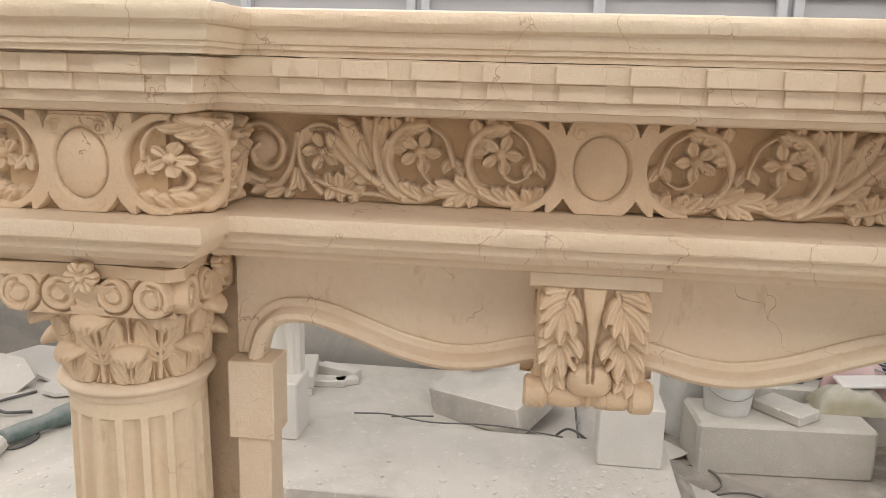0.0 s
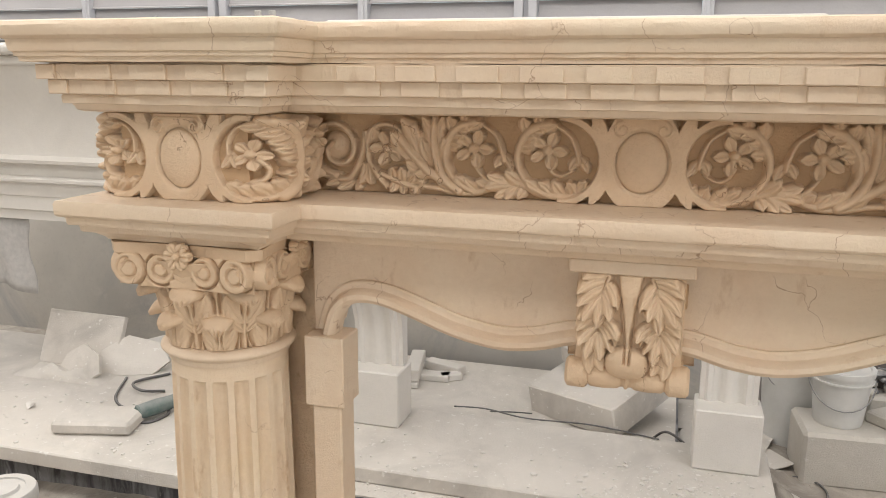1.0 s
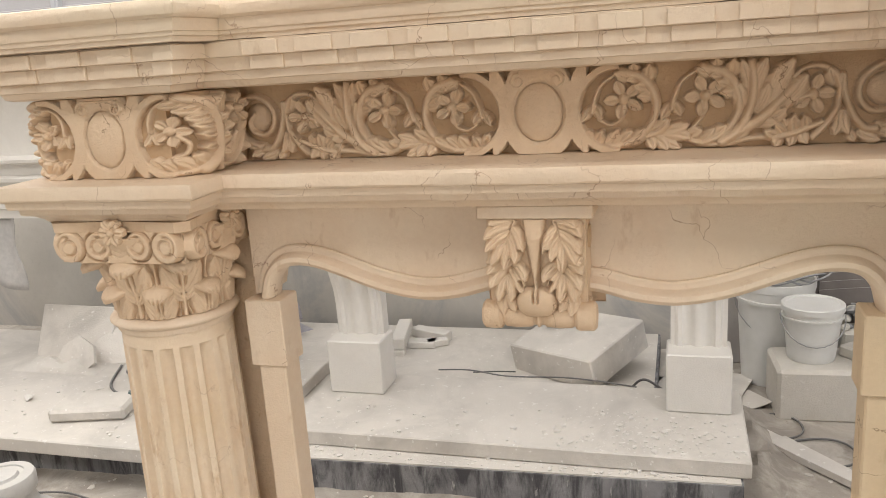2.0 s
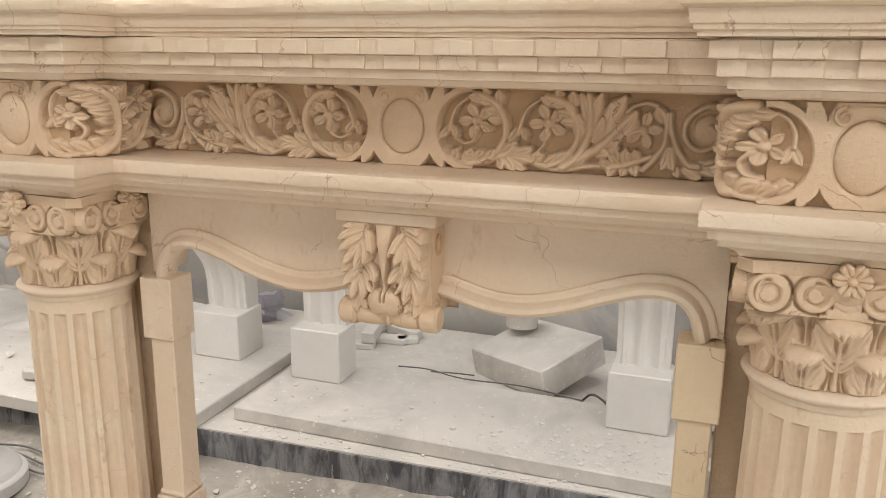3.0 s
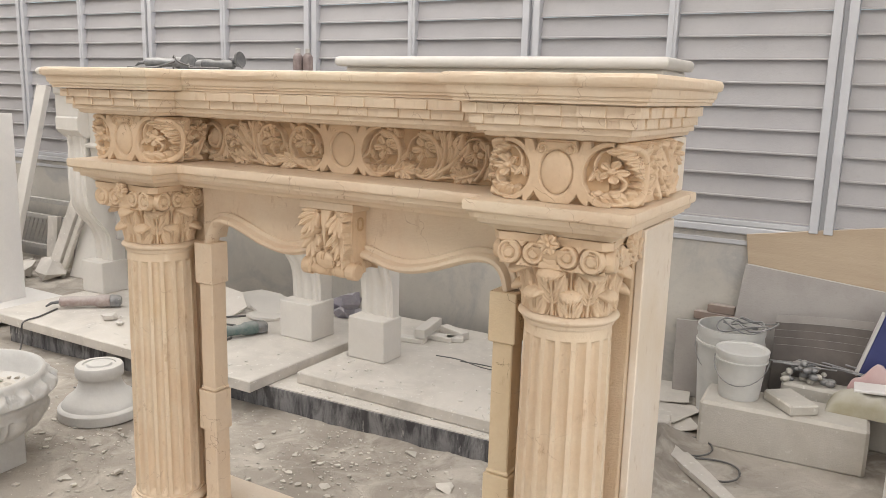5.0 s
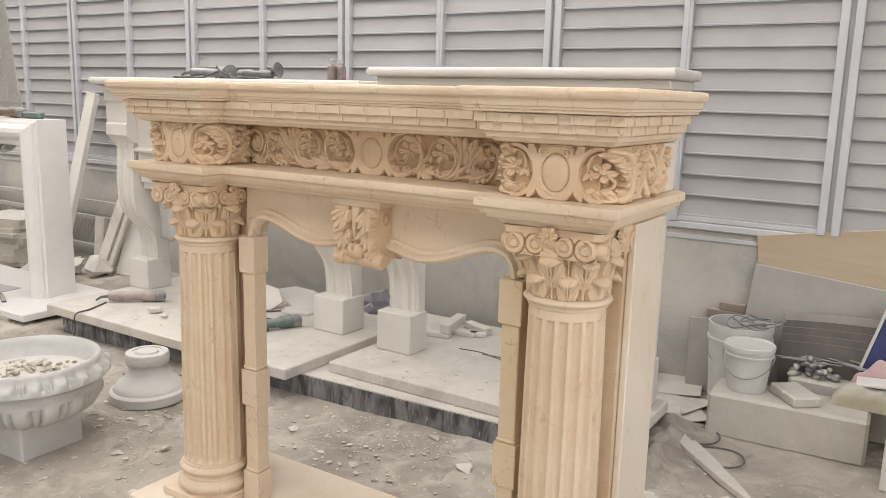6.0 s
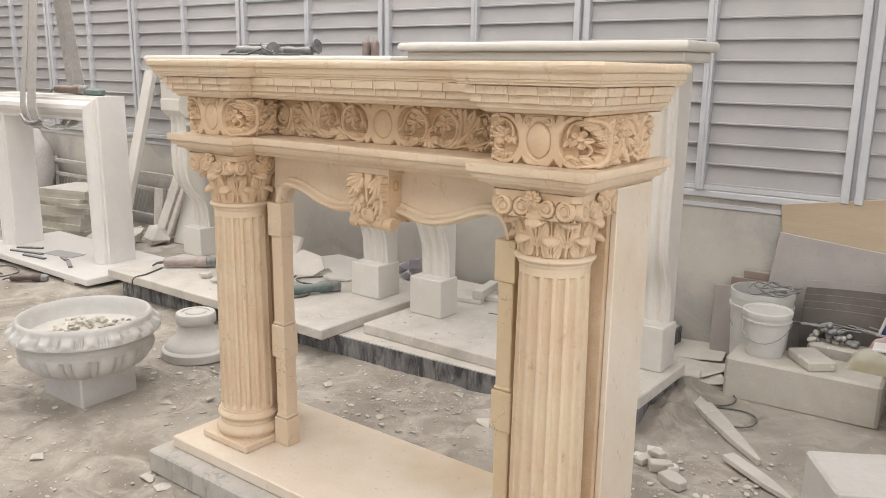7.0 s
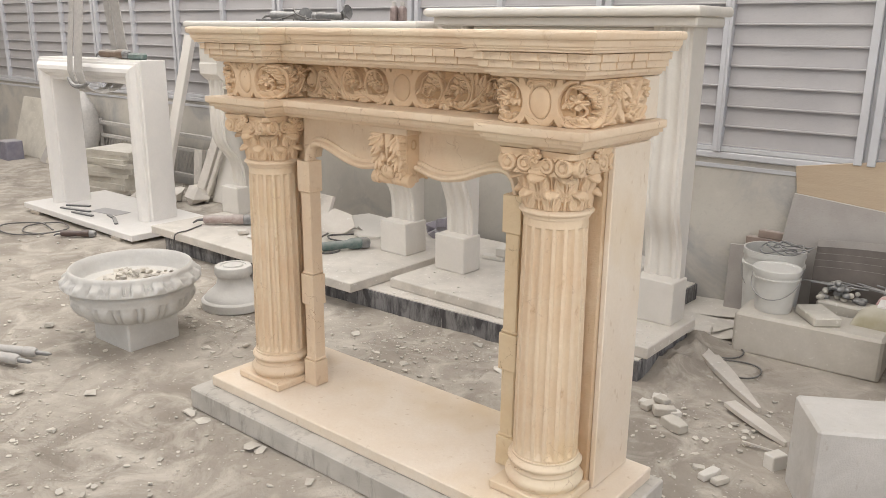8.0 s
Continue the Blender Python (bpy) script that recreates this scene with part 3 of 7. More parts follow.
    lobes(0.78, 1.45, (31.0, 5.2, 32.2, 8.6), (30.6, 6.6, 31.9, 12.0), (29.8, 6.6, 28.9, 12.0), (29.6, 4.6, 28.6, 8.8), (32.4, 3.9, 34.4, 5.2), (31.2, 3.2, 33.2, 3.4))
    # two flowers, each in a ring with a leafy crown on its outer side
    for o, cr in ((11.2, 3.0), (0.0, 2.9)):
        q = 1.0 if o else 0.0
        r.stroke(L((13.0 + o, 0.9), (15.5 + o, 2.3), (17.3 + o, 5.2), (17.1 + o, 8.2), (15.4 + o, 10.6), (12.6 + o, 11.5)), 0.5, 0.85, 1.1, 1.4)
        lobes(0.74, 1.6, (17.0 + o, 7.6, 15.1 + o, 7.9), (16.6 + o, 9.0, 14.6 + o, 9.4), (15.7 + o, 10.3, 13.6 + o, 10.3), (14.6 + o, 11.0, 11.9 + o, 11.3), (16.2 + o, 10.2, 16.5 + o, 12.2), (14.6 + o, 11.3, 14.4 + o, 12.5))
        r.flower(m(12.9 + o), 7.6, cr, 5, 90 - 14 * s, 1.6)
        r.stroke(L((12.8 + o, 7.4), (12.5 + o, 4.8), (10.9 + o, 3.9 - q * 1.0), (9.2 + o, 4.7 - q * 2.0)), 0.44, 0.30, 1.3, 0.9)
        # strand ending in a two-lipped bud
        r.stroke(L((11.6 + o, 11.1), (9.6 + o, 9.6), (8.6 + o, 7.2), (8.3 + o, 5.8)), 0.34, 0.42, 1.1, 1.2)
        lobes(0.55, 1.25, (8.5 + o, 6.6, 7.0 + o, 4.7), (8.5 + o, 6.6, 9.5 + o, 5.0))
    # leaves along the foot, from one ring to the next
    r.stroke(L((7.6, 1.0), (11.0, 0.7), (14.0, 1.1), (16.6, 2.2), (19.0, 2.6), (21.6, 1.5), (24.0, 0.7), (27.0, 0.6), (29.6, 1.2), (32.4, 1.4)), 0.62, 0.5, 1.0, 0.9)
    lobes(0.7, 1.35, (27.4, 0.9, 29.7, 3.1), (25.2, 0.8, 26.8, 3.1), (23.2, 1.0, 25.2, 2.8), (21.8, 1.5, 23.4, 2.6), (13.4, 1.0, 15.8, 3.0), (12.0, 0.8, 13.9, 2.8), (10.4, 0.8, 11.9, 2.9), (9.0, 0.9, 9.7, 2.9), (8.0, 1.2, 7.2, 3.1))
    lobes(0.74, 1.5, (18.2, 2.7, 21.6, 3.6), (18.0, 2.3, 21.8, 1.8), (17.8, 2.0, 20.5, 0.4), (17.2, 1.8, 18.8, 0.3), (16.8, 2.6, 18.9, 4.3), (16.2, 1.8, 17.0, 0.4))


def cartouche_plate(r, ring_u, ring_v, hole, boss, notch, scrolls=False):
    """The smooth plate between two round hollows, notched at head and foot, with an oval boss."""
    U, V = np.abs(r.U), r.V
    plate = 1.5
    d = np.hypot(U - ring_u, V - ring_v)
    h = np.where(U < ring_u, plate, 0.0)
    h = np.where((U > notch + 2.4) & (d > hole + 1.15), 0.0, h)
    h = np.where(d < hole, 0.0, np.where(d < hole + 0.22, h * (0.75 + 0.25 * (d - hole) / 0.22), h))
    # curved triangular cuts between the cartouche and the rings
    for base, up, tall, wide in ((0.0, 1, 2.3, 1.75), (12.66, -1, 2.2, 0.95)):
        t = np.clip(1 - (V - base) * up / tall, 0, 1) ** 1.5 * wide
        h = np.where((np.abs(U - notch) < t) & ((V - base) * up < tall), 0.0, h)
    q = np.hypot(U / boss[0], (V - ring_v) / boss[1])
    h = np.where(q < 1, plate - 0.42 + 0.62 * np.sqrt(np.clip(1 - q**2, 0, 1)), h)
    h = h - 0.22 * np.exp(-(((q - 1.02) / 0.05) ** 2)) * (h > 0.5)
    r.H = np.maximum(r.H, h)
    for sgn in (-1, 1):
        tall = 0.34 if scrolls else 0.10
        r.spiral(sgn * 2.9, 10.9, 1.25, 0.4, 90, 90 - sgn * 430, 0.26, 0.3, plate + tall, plate + tall)
    if scrolls:
        r.stroke([(-2.6, 12.1), (0, 12.05), (2.6, 12.1)], 0.3, 0.3, plate + 0.2)
    return r


def medallion(r, cx, s):
    """The hollow beside a breakfront cartouche: a flower on a curled stem, a hanging bud, and an acanthus crown on the outward side s."""
    X = lambda u: cx + s * u
    P = lambda *pts: [(X(u), v) for u, v in pts]
    # crown: a full rib with broad lobes that curl inward over the hollow
    for u, v, u1, v1, w in ((5.4, 4.6, 4.0, 4.9, 0.9), (5.4, 6.6, 3.7, 6.8, 1.05), (4.9, 8.6, 3.0, 8.6, 1.1), (3.6, 10.4, 1.7, 9.9, 1.05), (1.8, 11.5, -0.3, 11.1, 0.85)):
        r.lobe((X(u), v), (X(u1), v1), w, 1.85, 0.26 * s, 0.12)
    r.stroke(P((2.2, 0.8), (4.7, 2.2), (5.9, 5.4), (5.6, 8.8), (3.9, 11.2), (1.2, 12.2)), 1.1, 0.95, 1.45, 1.5)
    for u, v, u1, v1 in ((5.0, 2.6, 6.6, 3.6), (5.8, 5.2, 7.0, 6.4), (5.4, 8.4, 6.6, 9.8)):
        r.groove(P((u, v), (u1, v1)), 0.16, 0.5)
    # leaves along the foot, from one ring to the next
    r.stroke(L((7.6, 1.0), (11.0, 0.7), (14.0, 1.1), (16.6, 2.2), (19.0, 2.6), (21.6, 1.5), (24.0, 0.7), (27.0, 0.6), (29.6, 1.2), (32.4, 1.4)), 0.62, 0.5, 1.0, 0.9)
    lobes(0.7, 1.35, (27.4, 0.9, 29.7, 3.1), (25.2, 0.8, 26.8, 3.1), (23.2, 1.0, 25.2, 2.8), (21.8, 1.5, 23.4, 2.6), (13.4, 1.0, 15.8, 3.0), (12.0, 0.8, 13.9, 2.8), (10.4, 0.8, 11.9, 2.9), (9.0, 0.9, 9.7, 2.9), (8.0, 1.2, 7.2, 3.1))
    lobes(0.74, 1.5, (18.2, 2.7, 21.6, 3.6), (18.0, 2.3, 21.8, 1.8), (17.8, 2.0, 20.5, 0.4), (17.2, 1.8, 18.8, 0.3), (16.8, 2.6, 18.9, 4.3), (16.2, 1.8, 17.0, 0.4))


def cartouche_plate(r, ring_u, ring_v, hole, boss, notch, scrolls=False):
    """The smooth plate between two round hollows, notched at head and foot, with an oval boss."""
    U, V = np.abs(r.U), r.V
    plate = 1.5
    d = np.hypot(U - ring_u, V - ring_v)
    h = np.where(U < ring_u, plate, 0.0)
    h = np.where((U > notch + 2.4) & (d > hole + 1.15), 0.0, h)
    h = np.where(d < hole, 0.0, np.where(d < hole + 0.22, h * (0.75 + 0.25 * (d - hole) / 0.22), h))
    # curved triangular cuts between the cartouche and the rings
    for base, up, tall, wide in ((0.0, 1, 2.3, 1.75), (12.66, -1, 2.2, 0.95)):
        t = np.clip(1 - (V - base) * up / tall, 0, 1) ** 1.5 * wide
        h = np.where((np.abs(U - notch) < t) & ((V - base) * up < tall), 0.0, h)
    q = np.hypot(U / boss[0], (V - ring_v) / boss[1])
    h = np.where(q < 1, plate - 0.42 + 0.62 * np.sqrt(np.clip(1 - q**2, 0, 1)), h)
    h = h - 0.22 * np.exp(-(((q - 1.02) / 0.05) ** 2)) * (h > 0.5)
    r.H = np.maximum(r.H, h)
    for sgn in (-1, 1):
        tall = 0.34 if scrolls else 0.10
        r.spiral(sgn * 2.9, 10.9, 1.25, 0.4, 90, 90 - sgn * 430, 0.26, 0.3, plate + tall, plate + tall)
    if scrolls:
        r.stroke([(-2.6, 12.1), (0, 12.05), (2.6, 12.1)], 0.3, 0.3, plate + 0.2)
    return r


def medallion(r, cx, s):
    """The hollow beside a breakfront cartouche: a flower on a curled stem, a hanging bud, and an acanthus crown on the outward side s."""
    X = lambda u: cx + s * u
    P = lambda *pts: [(X(u), v) for u, v in pts]
    # crown: a full rib with broad lobes that curl inward over the hollow
    for u, v, u1, v1, w in ((5.6, 3.2, 7.0, 4.6, 1.0), (5.9, 6.0, 7.1, 7.6, 1.0), (5.2, 9.0, 6.4, 10.8, 1.0)):
        r.lobe((X(u), v), (X(u1), v1), w, 1.35, 0.2 * s, 0.1)
    for u, v, u1, v1, w in ((5.6, 4.4, 3.8, 4.4, 1.05), (5.7, 6.6, 3.5, 6.4, 1.25), (5.0, 8.9, 2.9, 8.5, 1.3), (3.4, 10.8, 1.5, 10.1, 1.2), (1.6, 11.8, -0.4, 11.3, 0.9)):
        r.lobe((X(u), v), (X(u1), v1), w, 1.9, 0.24 * s, 0.14)
    r.stroke(P((2.6, 0.9), (4.9, 2.4), (6.0, 5.6), (5.5, 8.9), (3.8, 11.2), (1.4, 12.2)), 0.85, 0.75, 1.5, 1.6)
    # leaves along the foot, from one ring to the next
    r.stroke(L((7.6, 1.0), (11.0, 0.7), (14.0, 1.1), (16.6, 2.2), (19.0, 2.6), (21.6, 1.5), (24.0, 0.7), (27.0, 0.6), (29.6, 1.2), (32.4, 1.4)), 0.62, 0.5, 1.0, 0.9)
    lobes(0.7, 1.35, (27.4, 0.9, 29.7, 3.1), (25.2, 0.8, 26.8, 3.1), (23.2, 1.0, 25.2, 2.8), (21.8, 1.5, 23.4, 2.6), (13.4, 1.0, 15.8, 3.0), (12.0, 0.8, 13.9, 2.8), (10.4, 0.8, 11.9, 2.9), (9.0, 0.9, 9.7, 2.9), (8.0, 1.2, 7.2, 3.1))
    lobes(0.74, 1.5, (18.2, 2.7, 21.6, 3.6), (18.0, 2.3, 21.8, 1.8), (17.8, 2.0, 20.5, 0.4), (17.2, 1.8, 18.8, 0.3), (16.8, 2.6, 18.9, 4.3), (16.2, 1.8, 17.0, 0.4))


def cartouche_plate(r, ring_u, ring_v, hole, boss, notch, scrolls=False):
    """The smooth plate between two round hollows, notched at head and foot, with an oval boss."""
    U, V = np.abs(r.U), r.V
    plate = 1.5
    d = np.hypot(U - ring_u, V - ring_v)
    h = np.where(U < ring_u, plate, 0.0)
    h = np.where((U > notch + 2.4) & (d > hole + 1.15), 0.0, h)
    h = np.where(d < hole, 0.0, np.where(d < hole + 0.22, h * (0.75 + 0.25 * (d - hole) / 0.22), h))
    # curved triangular cuts between the cartouche and the rings
    for base, up, tall, wide in ((0.0, 1, 2.3, 1.75), (12.66, -1, 2.2, 0.95)):
        t = np.clip(1 - (V - base) * up / tall, 0, 1) ** 1.5 * wide
        h = np.where((np.abs(U - notch) < t) & ((V - base) * up < tall), 0.0, h)
    q = np.hypot(U / boss[0], (V - ring_v) / boss[1])
    h = np.where(q < 1, plate - 0.42 + 0.62 * np.sqrt(np.clip(1 - q**2, 0, 1)), h)
    h = h - 0.22 * np.exp(-(((q - 1.02) / 0.05) ** 2)) * (h > 0.5)
    r.H = np.maximum(r.H, h)
    for sgn in (-1, 1):
        tall = 0.34 if scrolls else 0.10
        r.spiral(sgn * 2.9, 10.9, 1.25, 0.4, 90, 90 - sgn * 430, 0.26, 0.3, plate + tall, plate + tall)
    if scrolls:
        r.stroke([(-2.6, 12.1), (0, 12.05), (2.6, 12.1)], 0.3, 0.3, plate + 0.2)
    return r


def medallion(r, cx, s):
    """The hollow beside a breakfront cartouche: a flower on a curled stem, a hanging bud, and an acanthus crown on the outward side s."""
    X = lambda u: cx + s * u
    P = lambda *pts: [(X(u), v) for u, v in pts]
    # crown: a full rib with lobes that curl inward over the hollow
    r.stroke(P((3.0, 0.9), (4.9, 2.6), (5.7, 5.6), (5.2, 8.8), (3.4, 11.0), (0.8, 11.9)), 0.95, 0.85, 1.45, 1.55)
    for u, v, u1, v1, w in ((4.9, 4.6, 3.0, 4.2, 0.72), (5.2, 6.4, 2.9, 6.3, 0.86), (5.0, 8.0, 2.3, 7.7, 0.92), (4.4, 9.4, 1.7, 8.8, 0.92), (3.2, 10.6, 0.6, 10.0, 0.86), (1.6, 11.5, -0.9, 11.0, 0.78), (4.6, 9.8, 5.6, 11.4, 0.8), (5.6, 7.2, 6.7, 8.8, 0.75), (5.7, 5.0, 6.9, 5.8, 0.75), (4.9, 2.8, 6.5, 3.0, 0.75)):
        r.lobe((X(u), v), (X(u1), v1), w, 1.95, 0.22 * s, 0.34)
    # leaves along the foot of the hollow
    r.stroke(P((4.4, 2.0), (1.6, 0.7), (-1.4, 0.6), (-4.0, 1.5)), 0.6, 0.5, 1.1, 0.9)
    for u, v, u1, v1 in ((3.4, 1.3, 2.0, 3.0), (1.8, 0.8, 0.0, 2.5), (0.0, 0.6, -1.9, 2.2), (-1.8, 0.7, -3.7, 2.6)):
        r.lobe((X(u), v), (X(u1), v1), 1.0, 1.5, -0.2 * s, 0.15)
    r.flower(X(-0.4), 7.0, 2.45, 5, 90 + 14 * s, 1.55)
    r.stroke(P((0.5, 6.3), (1.5, 4.9), (1.1, 3.5), (-0.4, 3.0)), 0.42, 0.36, 1.45, 1.0)
    r.stroke(P((0.4, 11.4), (-2.2, 10.7), (-3.5, 8.9), (-3.6, 7.0)), 0.38, 0.42, 1.2, 1.3)
    r.lobe((X(-3.5), 7.2), (X(-4.5), 5.1), 0.66, 1.45, 0.1 * s)
    r.lobe((X(-3.5), 7.2), (X(-2.3), 5.2), 0.66, 1.45, -0.1 * s)


def side_foliage(r, s0, s1, w):
    """The returns of the breakfronts: leafy stems winding up and down, each with broad notched leaves and an open flower."""
    k, u = 0, s0 - 0.6
    while u < s1 - 3.0:
        X = lambda d: w * (u + d)
        up = 1 if k % 2 == 0 else -1
        Y = lambda v: 6.4 + up * (v - 6.4)
        P = lambda *pts: [(X(d), Y(v)) for d, v in pts]
        # a rising stem, lobes on both sides, and a flower where it bends over
        for u0, v0, u1, v1, wd, h in ((0.8, 2.0, -1.2, 4.2, 1.0, 1.2), (1.2, 4.6, -0.9, 7.4, 1.1, 1.3), (2.2, 7.0, 0.6, 10.4, 1.15, 1.4), (3.6, 8.8, 3.0, 12.0, 1.1, 1.4), (1.2, 3.8, 3.6, 5.0, 1.0, 1.35), (2.2, 6.2, 4.8, 6.9, 1.0, 1.4), (4.4, 1.4, 4.2, 4.0, 1.0, 1.2), (6.2, 2.4, 6.2, 5.4, 1.1, 1.3), (7.8, 4.2, 8.8, 7.0, 1.05, 1.3), (5.4, 1.4, 7.8, 0.9, 0.95, 1.1), (7.6, 3.2, 9.8, 2.8, 0.95, 1.1)):
            r.lobe((X(u0), Y(v0)), (X(u1), Y(v1)), wd, h, 0.22 * w * up, 0.14)
        r.stroke(P((0.4, 0.6), (1.0, 4.0), (2.6, 7.6), (4.6, 9.2)), 0.5, 0.4, 1.2, 1.3)
        r.stroke(P((0.8, 1.0), (4.2, 1.2), (6.8, 2.8), (8.4, 5.8)), 0.45, 0.35, 1.1, 1.2)
        r.flower(X(6.7), Y(9.4), 2.7, 5, 60 + 40 * k, 1.8)
        u += 9.0
        k += 1


def round_block(side):
    """Maps (s, v, h) along a breakfront's face with its rounded corners; s is 0 at the middle of the front."""
    R, half, y0, z0 = 3.4, 14.2, 5.25, 1.2868

    def to(s, v, h):
        q = np.abs(s)
        flat, arc = half - R, R * math.pi / 2
        t = np.clip((q - flat) / R, 0, math.pi / 2)
        past = np.clip(q - flat - arc, 0, None)
        x = np.minimum(q, flat) + (R + h) * np.sin(t)
        y = y0 + R - (R + h) * np.cos(t) + past
        return side * COL + np.sign(s) * x / 100, y / 100, z0 + v / 100

    return to


def frieze(m):
    z0, top = 1.2868, 12.68
    # the middle, set deeper than the mouldings over and under it
    ym = PLAN + FRIEZE_RECESS - 0.1065
    r = Relief(-53.2, 53.2, 0.0, top, 0.10)
    cartouche_plate(r, 11.8, 6.25, 5.65, (3.7, 4.45), 4.85)
    scrollwork(r, lambda d: -0.6 - d)
    scrollwork(r, lambda d: -0.6 + d * 1.01)
    r.done("frieze_relief", CREAM_CARVED, m, lambda u, v, h: (u / 100, ym - h / 100, z0 + v / 100), deep=1.75, ground=CREAM_HOLLOW_SHADE)
    for side in (-1, 1):
        Shape().box(side * COL - 0.138, side * COL + 0.138, 0.0600, 0.40, z0, z0 + top / 100, 0.02).done("frieze_block", CREAM_HOLLOW_SHADE, m)
        x0, x1 = sorted((side * (COL + 0.05), side * 0.797))
        Shape().box(x0, x1, 0.352, BACK - 0.004, z0 + 0.001, z0 + top / 100, 0.003).done("frieze_end", CREAM_SIDE, m, "plain sawn end of the frieze")
        inner, outer = 28.0, 42.0
        r = Relief(-outer if side < 0 else -inner, outer if side > 0 else inner, 0.0, top, 0.10)
        side_foliage(r, 16.9, outer if side > 0 else inner, 1)
        side_foliage(r, 16.9, outer if side < 0 else inner, -1)
        cartouche_plate(r, 11.3, 6.2, 5.5, (3.5, 4.5), 4.6, True)
        medallion(r, 11.4, 1)
        medallion(r, -11.4, -1)
        r.done("medallion_relief", CREAM_CARVED, m, round_block(side), skirt=1.0, deep=1.75, ground=CREAM_HOLLOW_SHADE)


# ---- the cream marble mantelpiece ----
COL, CY, PLAN, RECESS, FRIEZE_RECESS, BACK = 0.65, 0.14, 0.148, 0.086, 0.163, 0.45


def plan_ring(h, recess):
    """The mantel's outline at reach h: two breakfronts over the columns and a set-back middle."""
    f, r = PLAN - h, PLAN + recess - h
    return [(-COL - h, BACK), (-COL - h, f), (-COL + h, f), (-COL + h, r), (COL - h, r), (COL - h, f), (COL + h, f), (COL + h, BACK)]


def moulding(name, profile, mat, parent, label="", recess=RECESS):
    s, rnd = Shape(), random.Random(len(profile))
    loops = []
    for h, z in profile:
        ring, loop = plan_ring(h, recess), []
        for (xa, ya), (xb, yb), n in zip(ring, ring[1:] + ring[:1], (10, 10, 5, 32, 5, 10, 10, 40)):
            for k in range(n):
                u = k / n
                x, y = xa + (xb - xa) * u, ya + (yb - ya) * u
                w = 0.0 if k == 0 else 0.0006
                loop.append((x + w * rnd.uniform(-1, 1), y + w * rnd.uniform(-1, 1), z + w * rnd.uniform(-1, 1) * 0.8))
        loops.append(loop)
    s.rings(loops)
    return s.done(name, mat, parent, label, smooth=28)


def mantel():
    m = thing("mantelpiece", (0, 0.2, 0.13), "large cream marble mantelpiece with fluted columns and carved frieze", "mantelpiece")
    m.matrix_basis = pose(0, 0, 0)
    moulding("shelf", [(0.185, 1.4842), (0.1965, 1.4850), (0.1970, 1.4905), (0.1990, 1.4922), (0.2010, 1.4925), (0.2015, 1.4975), (0.2045, 1.4990), (0.2062, 1.5040), (0.2070, 1.5105), (0.2075, 1.5150), (0.2130, 1.5160), (0.2170, 1.5195), (0.2190, 1.5260), (0.2185, 1.5330), (0.2150, 1.5385), (0.2080, 1.5405)], CREAM, m, recess=0.115)
    cornice = moulding("cornice", [(0.10, 1.4140), (0.140, 1.4150), (0.1475, 1.4175), (0.150, 1.4230), (0.1515, 1.4260), (0.1605, 1.4270), (0.1615, 1.4360), (0.160, 1.4395), (0.1680, 1.4405), (0.1680, 1.4600), (0.1780, 1.4610), (0.1780, 1.4815), (0.1700, 1.4820), (0.1700, 1.4838)], CREAM, m)
    moulding("frieze", [(0.106, 1.2875), (0.106, 1.4138)], CREAM_HOLLOW_SHADE, m, recess=FRIEZE_RECESS)
    moulding("ledge", [(0.10, 1.2215), (0.128, 1.2222), (0.131, 1.227), (0.141, 1.2335), (0.1525, 1.2365), (0.1545, 1.2385), (0.1555, 1.2465), (0.1660, 1.2485), (0.1675, 1.2515), (0.1680, 1.2595), (0.1765, 1.2625), (0.1785, 1.2655), (0.1790, 1.2805), (0.1770, 1.2855), (0.16, 1.2872)], CREAM, m)
    # two courses of small blocks under the shelf
    P = 0.0885
    for course, (z0, z1, h, w) in enumerate(((1.4607, 1.4815, 0.1822, 0.057), (1.4403, 1.4603, 0.1720, 0.055))):
        block = None

        def put(x, y, turn):
            nonlocal block
            at = pose(x, y, 0, 0, 0, turn)
            if block is None:
                block = Shape().box(-w / 2, w / 2, -0.001, 0.012, z0, z1, 0.0012).done("dentil", CREAM, cornice, at=at)
            else:
                o = new("dentil", block.data)
                o.parent, o.matrix_basis = cornice, at

        for k in range(-5, 6):
            x = -0.0405 + 0.004 * course + 0.0851 * k
            if abs(x) < COL - h - w / 2 - 0.002:
                put(x, PLAN + RECESS - h, 0)
        for side in (-1, 1):
            for k in (-1, 0, 1):
                put(side * COL + k * 0.0877, PLAN - h, 0)
            # square blocks turn the corners
            for end in (-1, 1):
                x0, x1 = sorted((side * COL + end * (h + 0.001), side * COL + end * (h - 0.031)))
                Shape().box(x0, x1, PLAN - h - 0.001, PLAN - h + 0.031, z0, z1, 0.0012).done("dentil", CREAM, cornice)
            for k in range(4):
                y = PLAN - h + 0.094 + P * k * 0.98
                if y < BACK - 0.03:
                    put(side * (COL + h), y, side * 90)
    # legs: raw tan backing, sawn side panel
    for side in (-1, 1):
        x0, x1 = sorted((side * 0.515, side * 0.765))
        Shape().box(x0, x1, 0.205, 0.236, 0.1305, 1.2213, 0.002).done("backing_pilaster", TAN, m, "raw tan stone backing face")
        x0, x1 = sorted((side * 0.7655, side * 0.785))
        Shape().box(x0, x1, 0.222, 0.445, 0.1305, 1.2213, 0.003).done("side_panel", CREAM_SIDE, m, "pale sawn marble side panel")
    frieze(m)
    columns(m)
    jambs(m)
    apron(m)
    return m


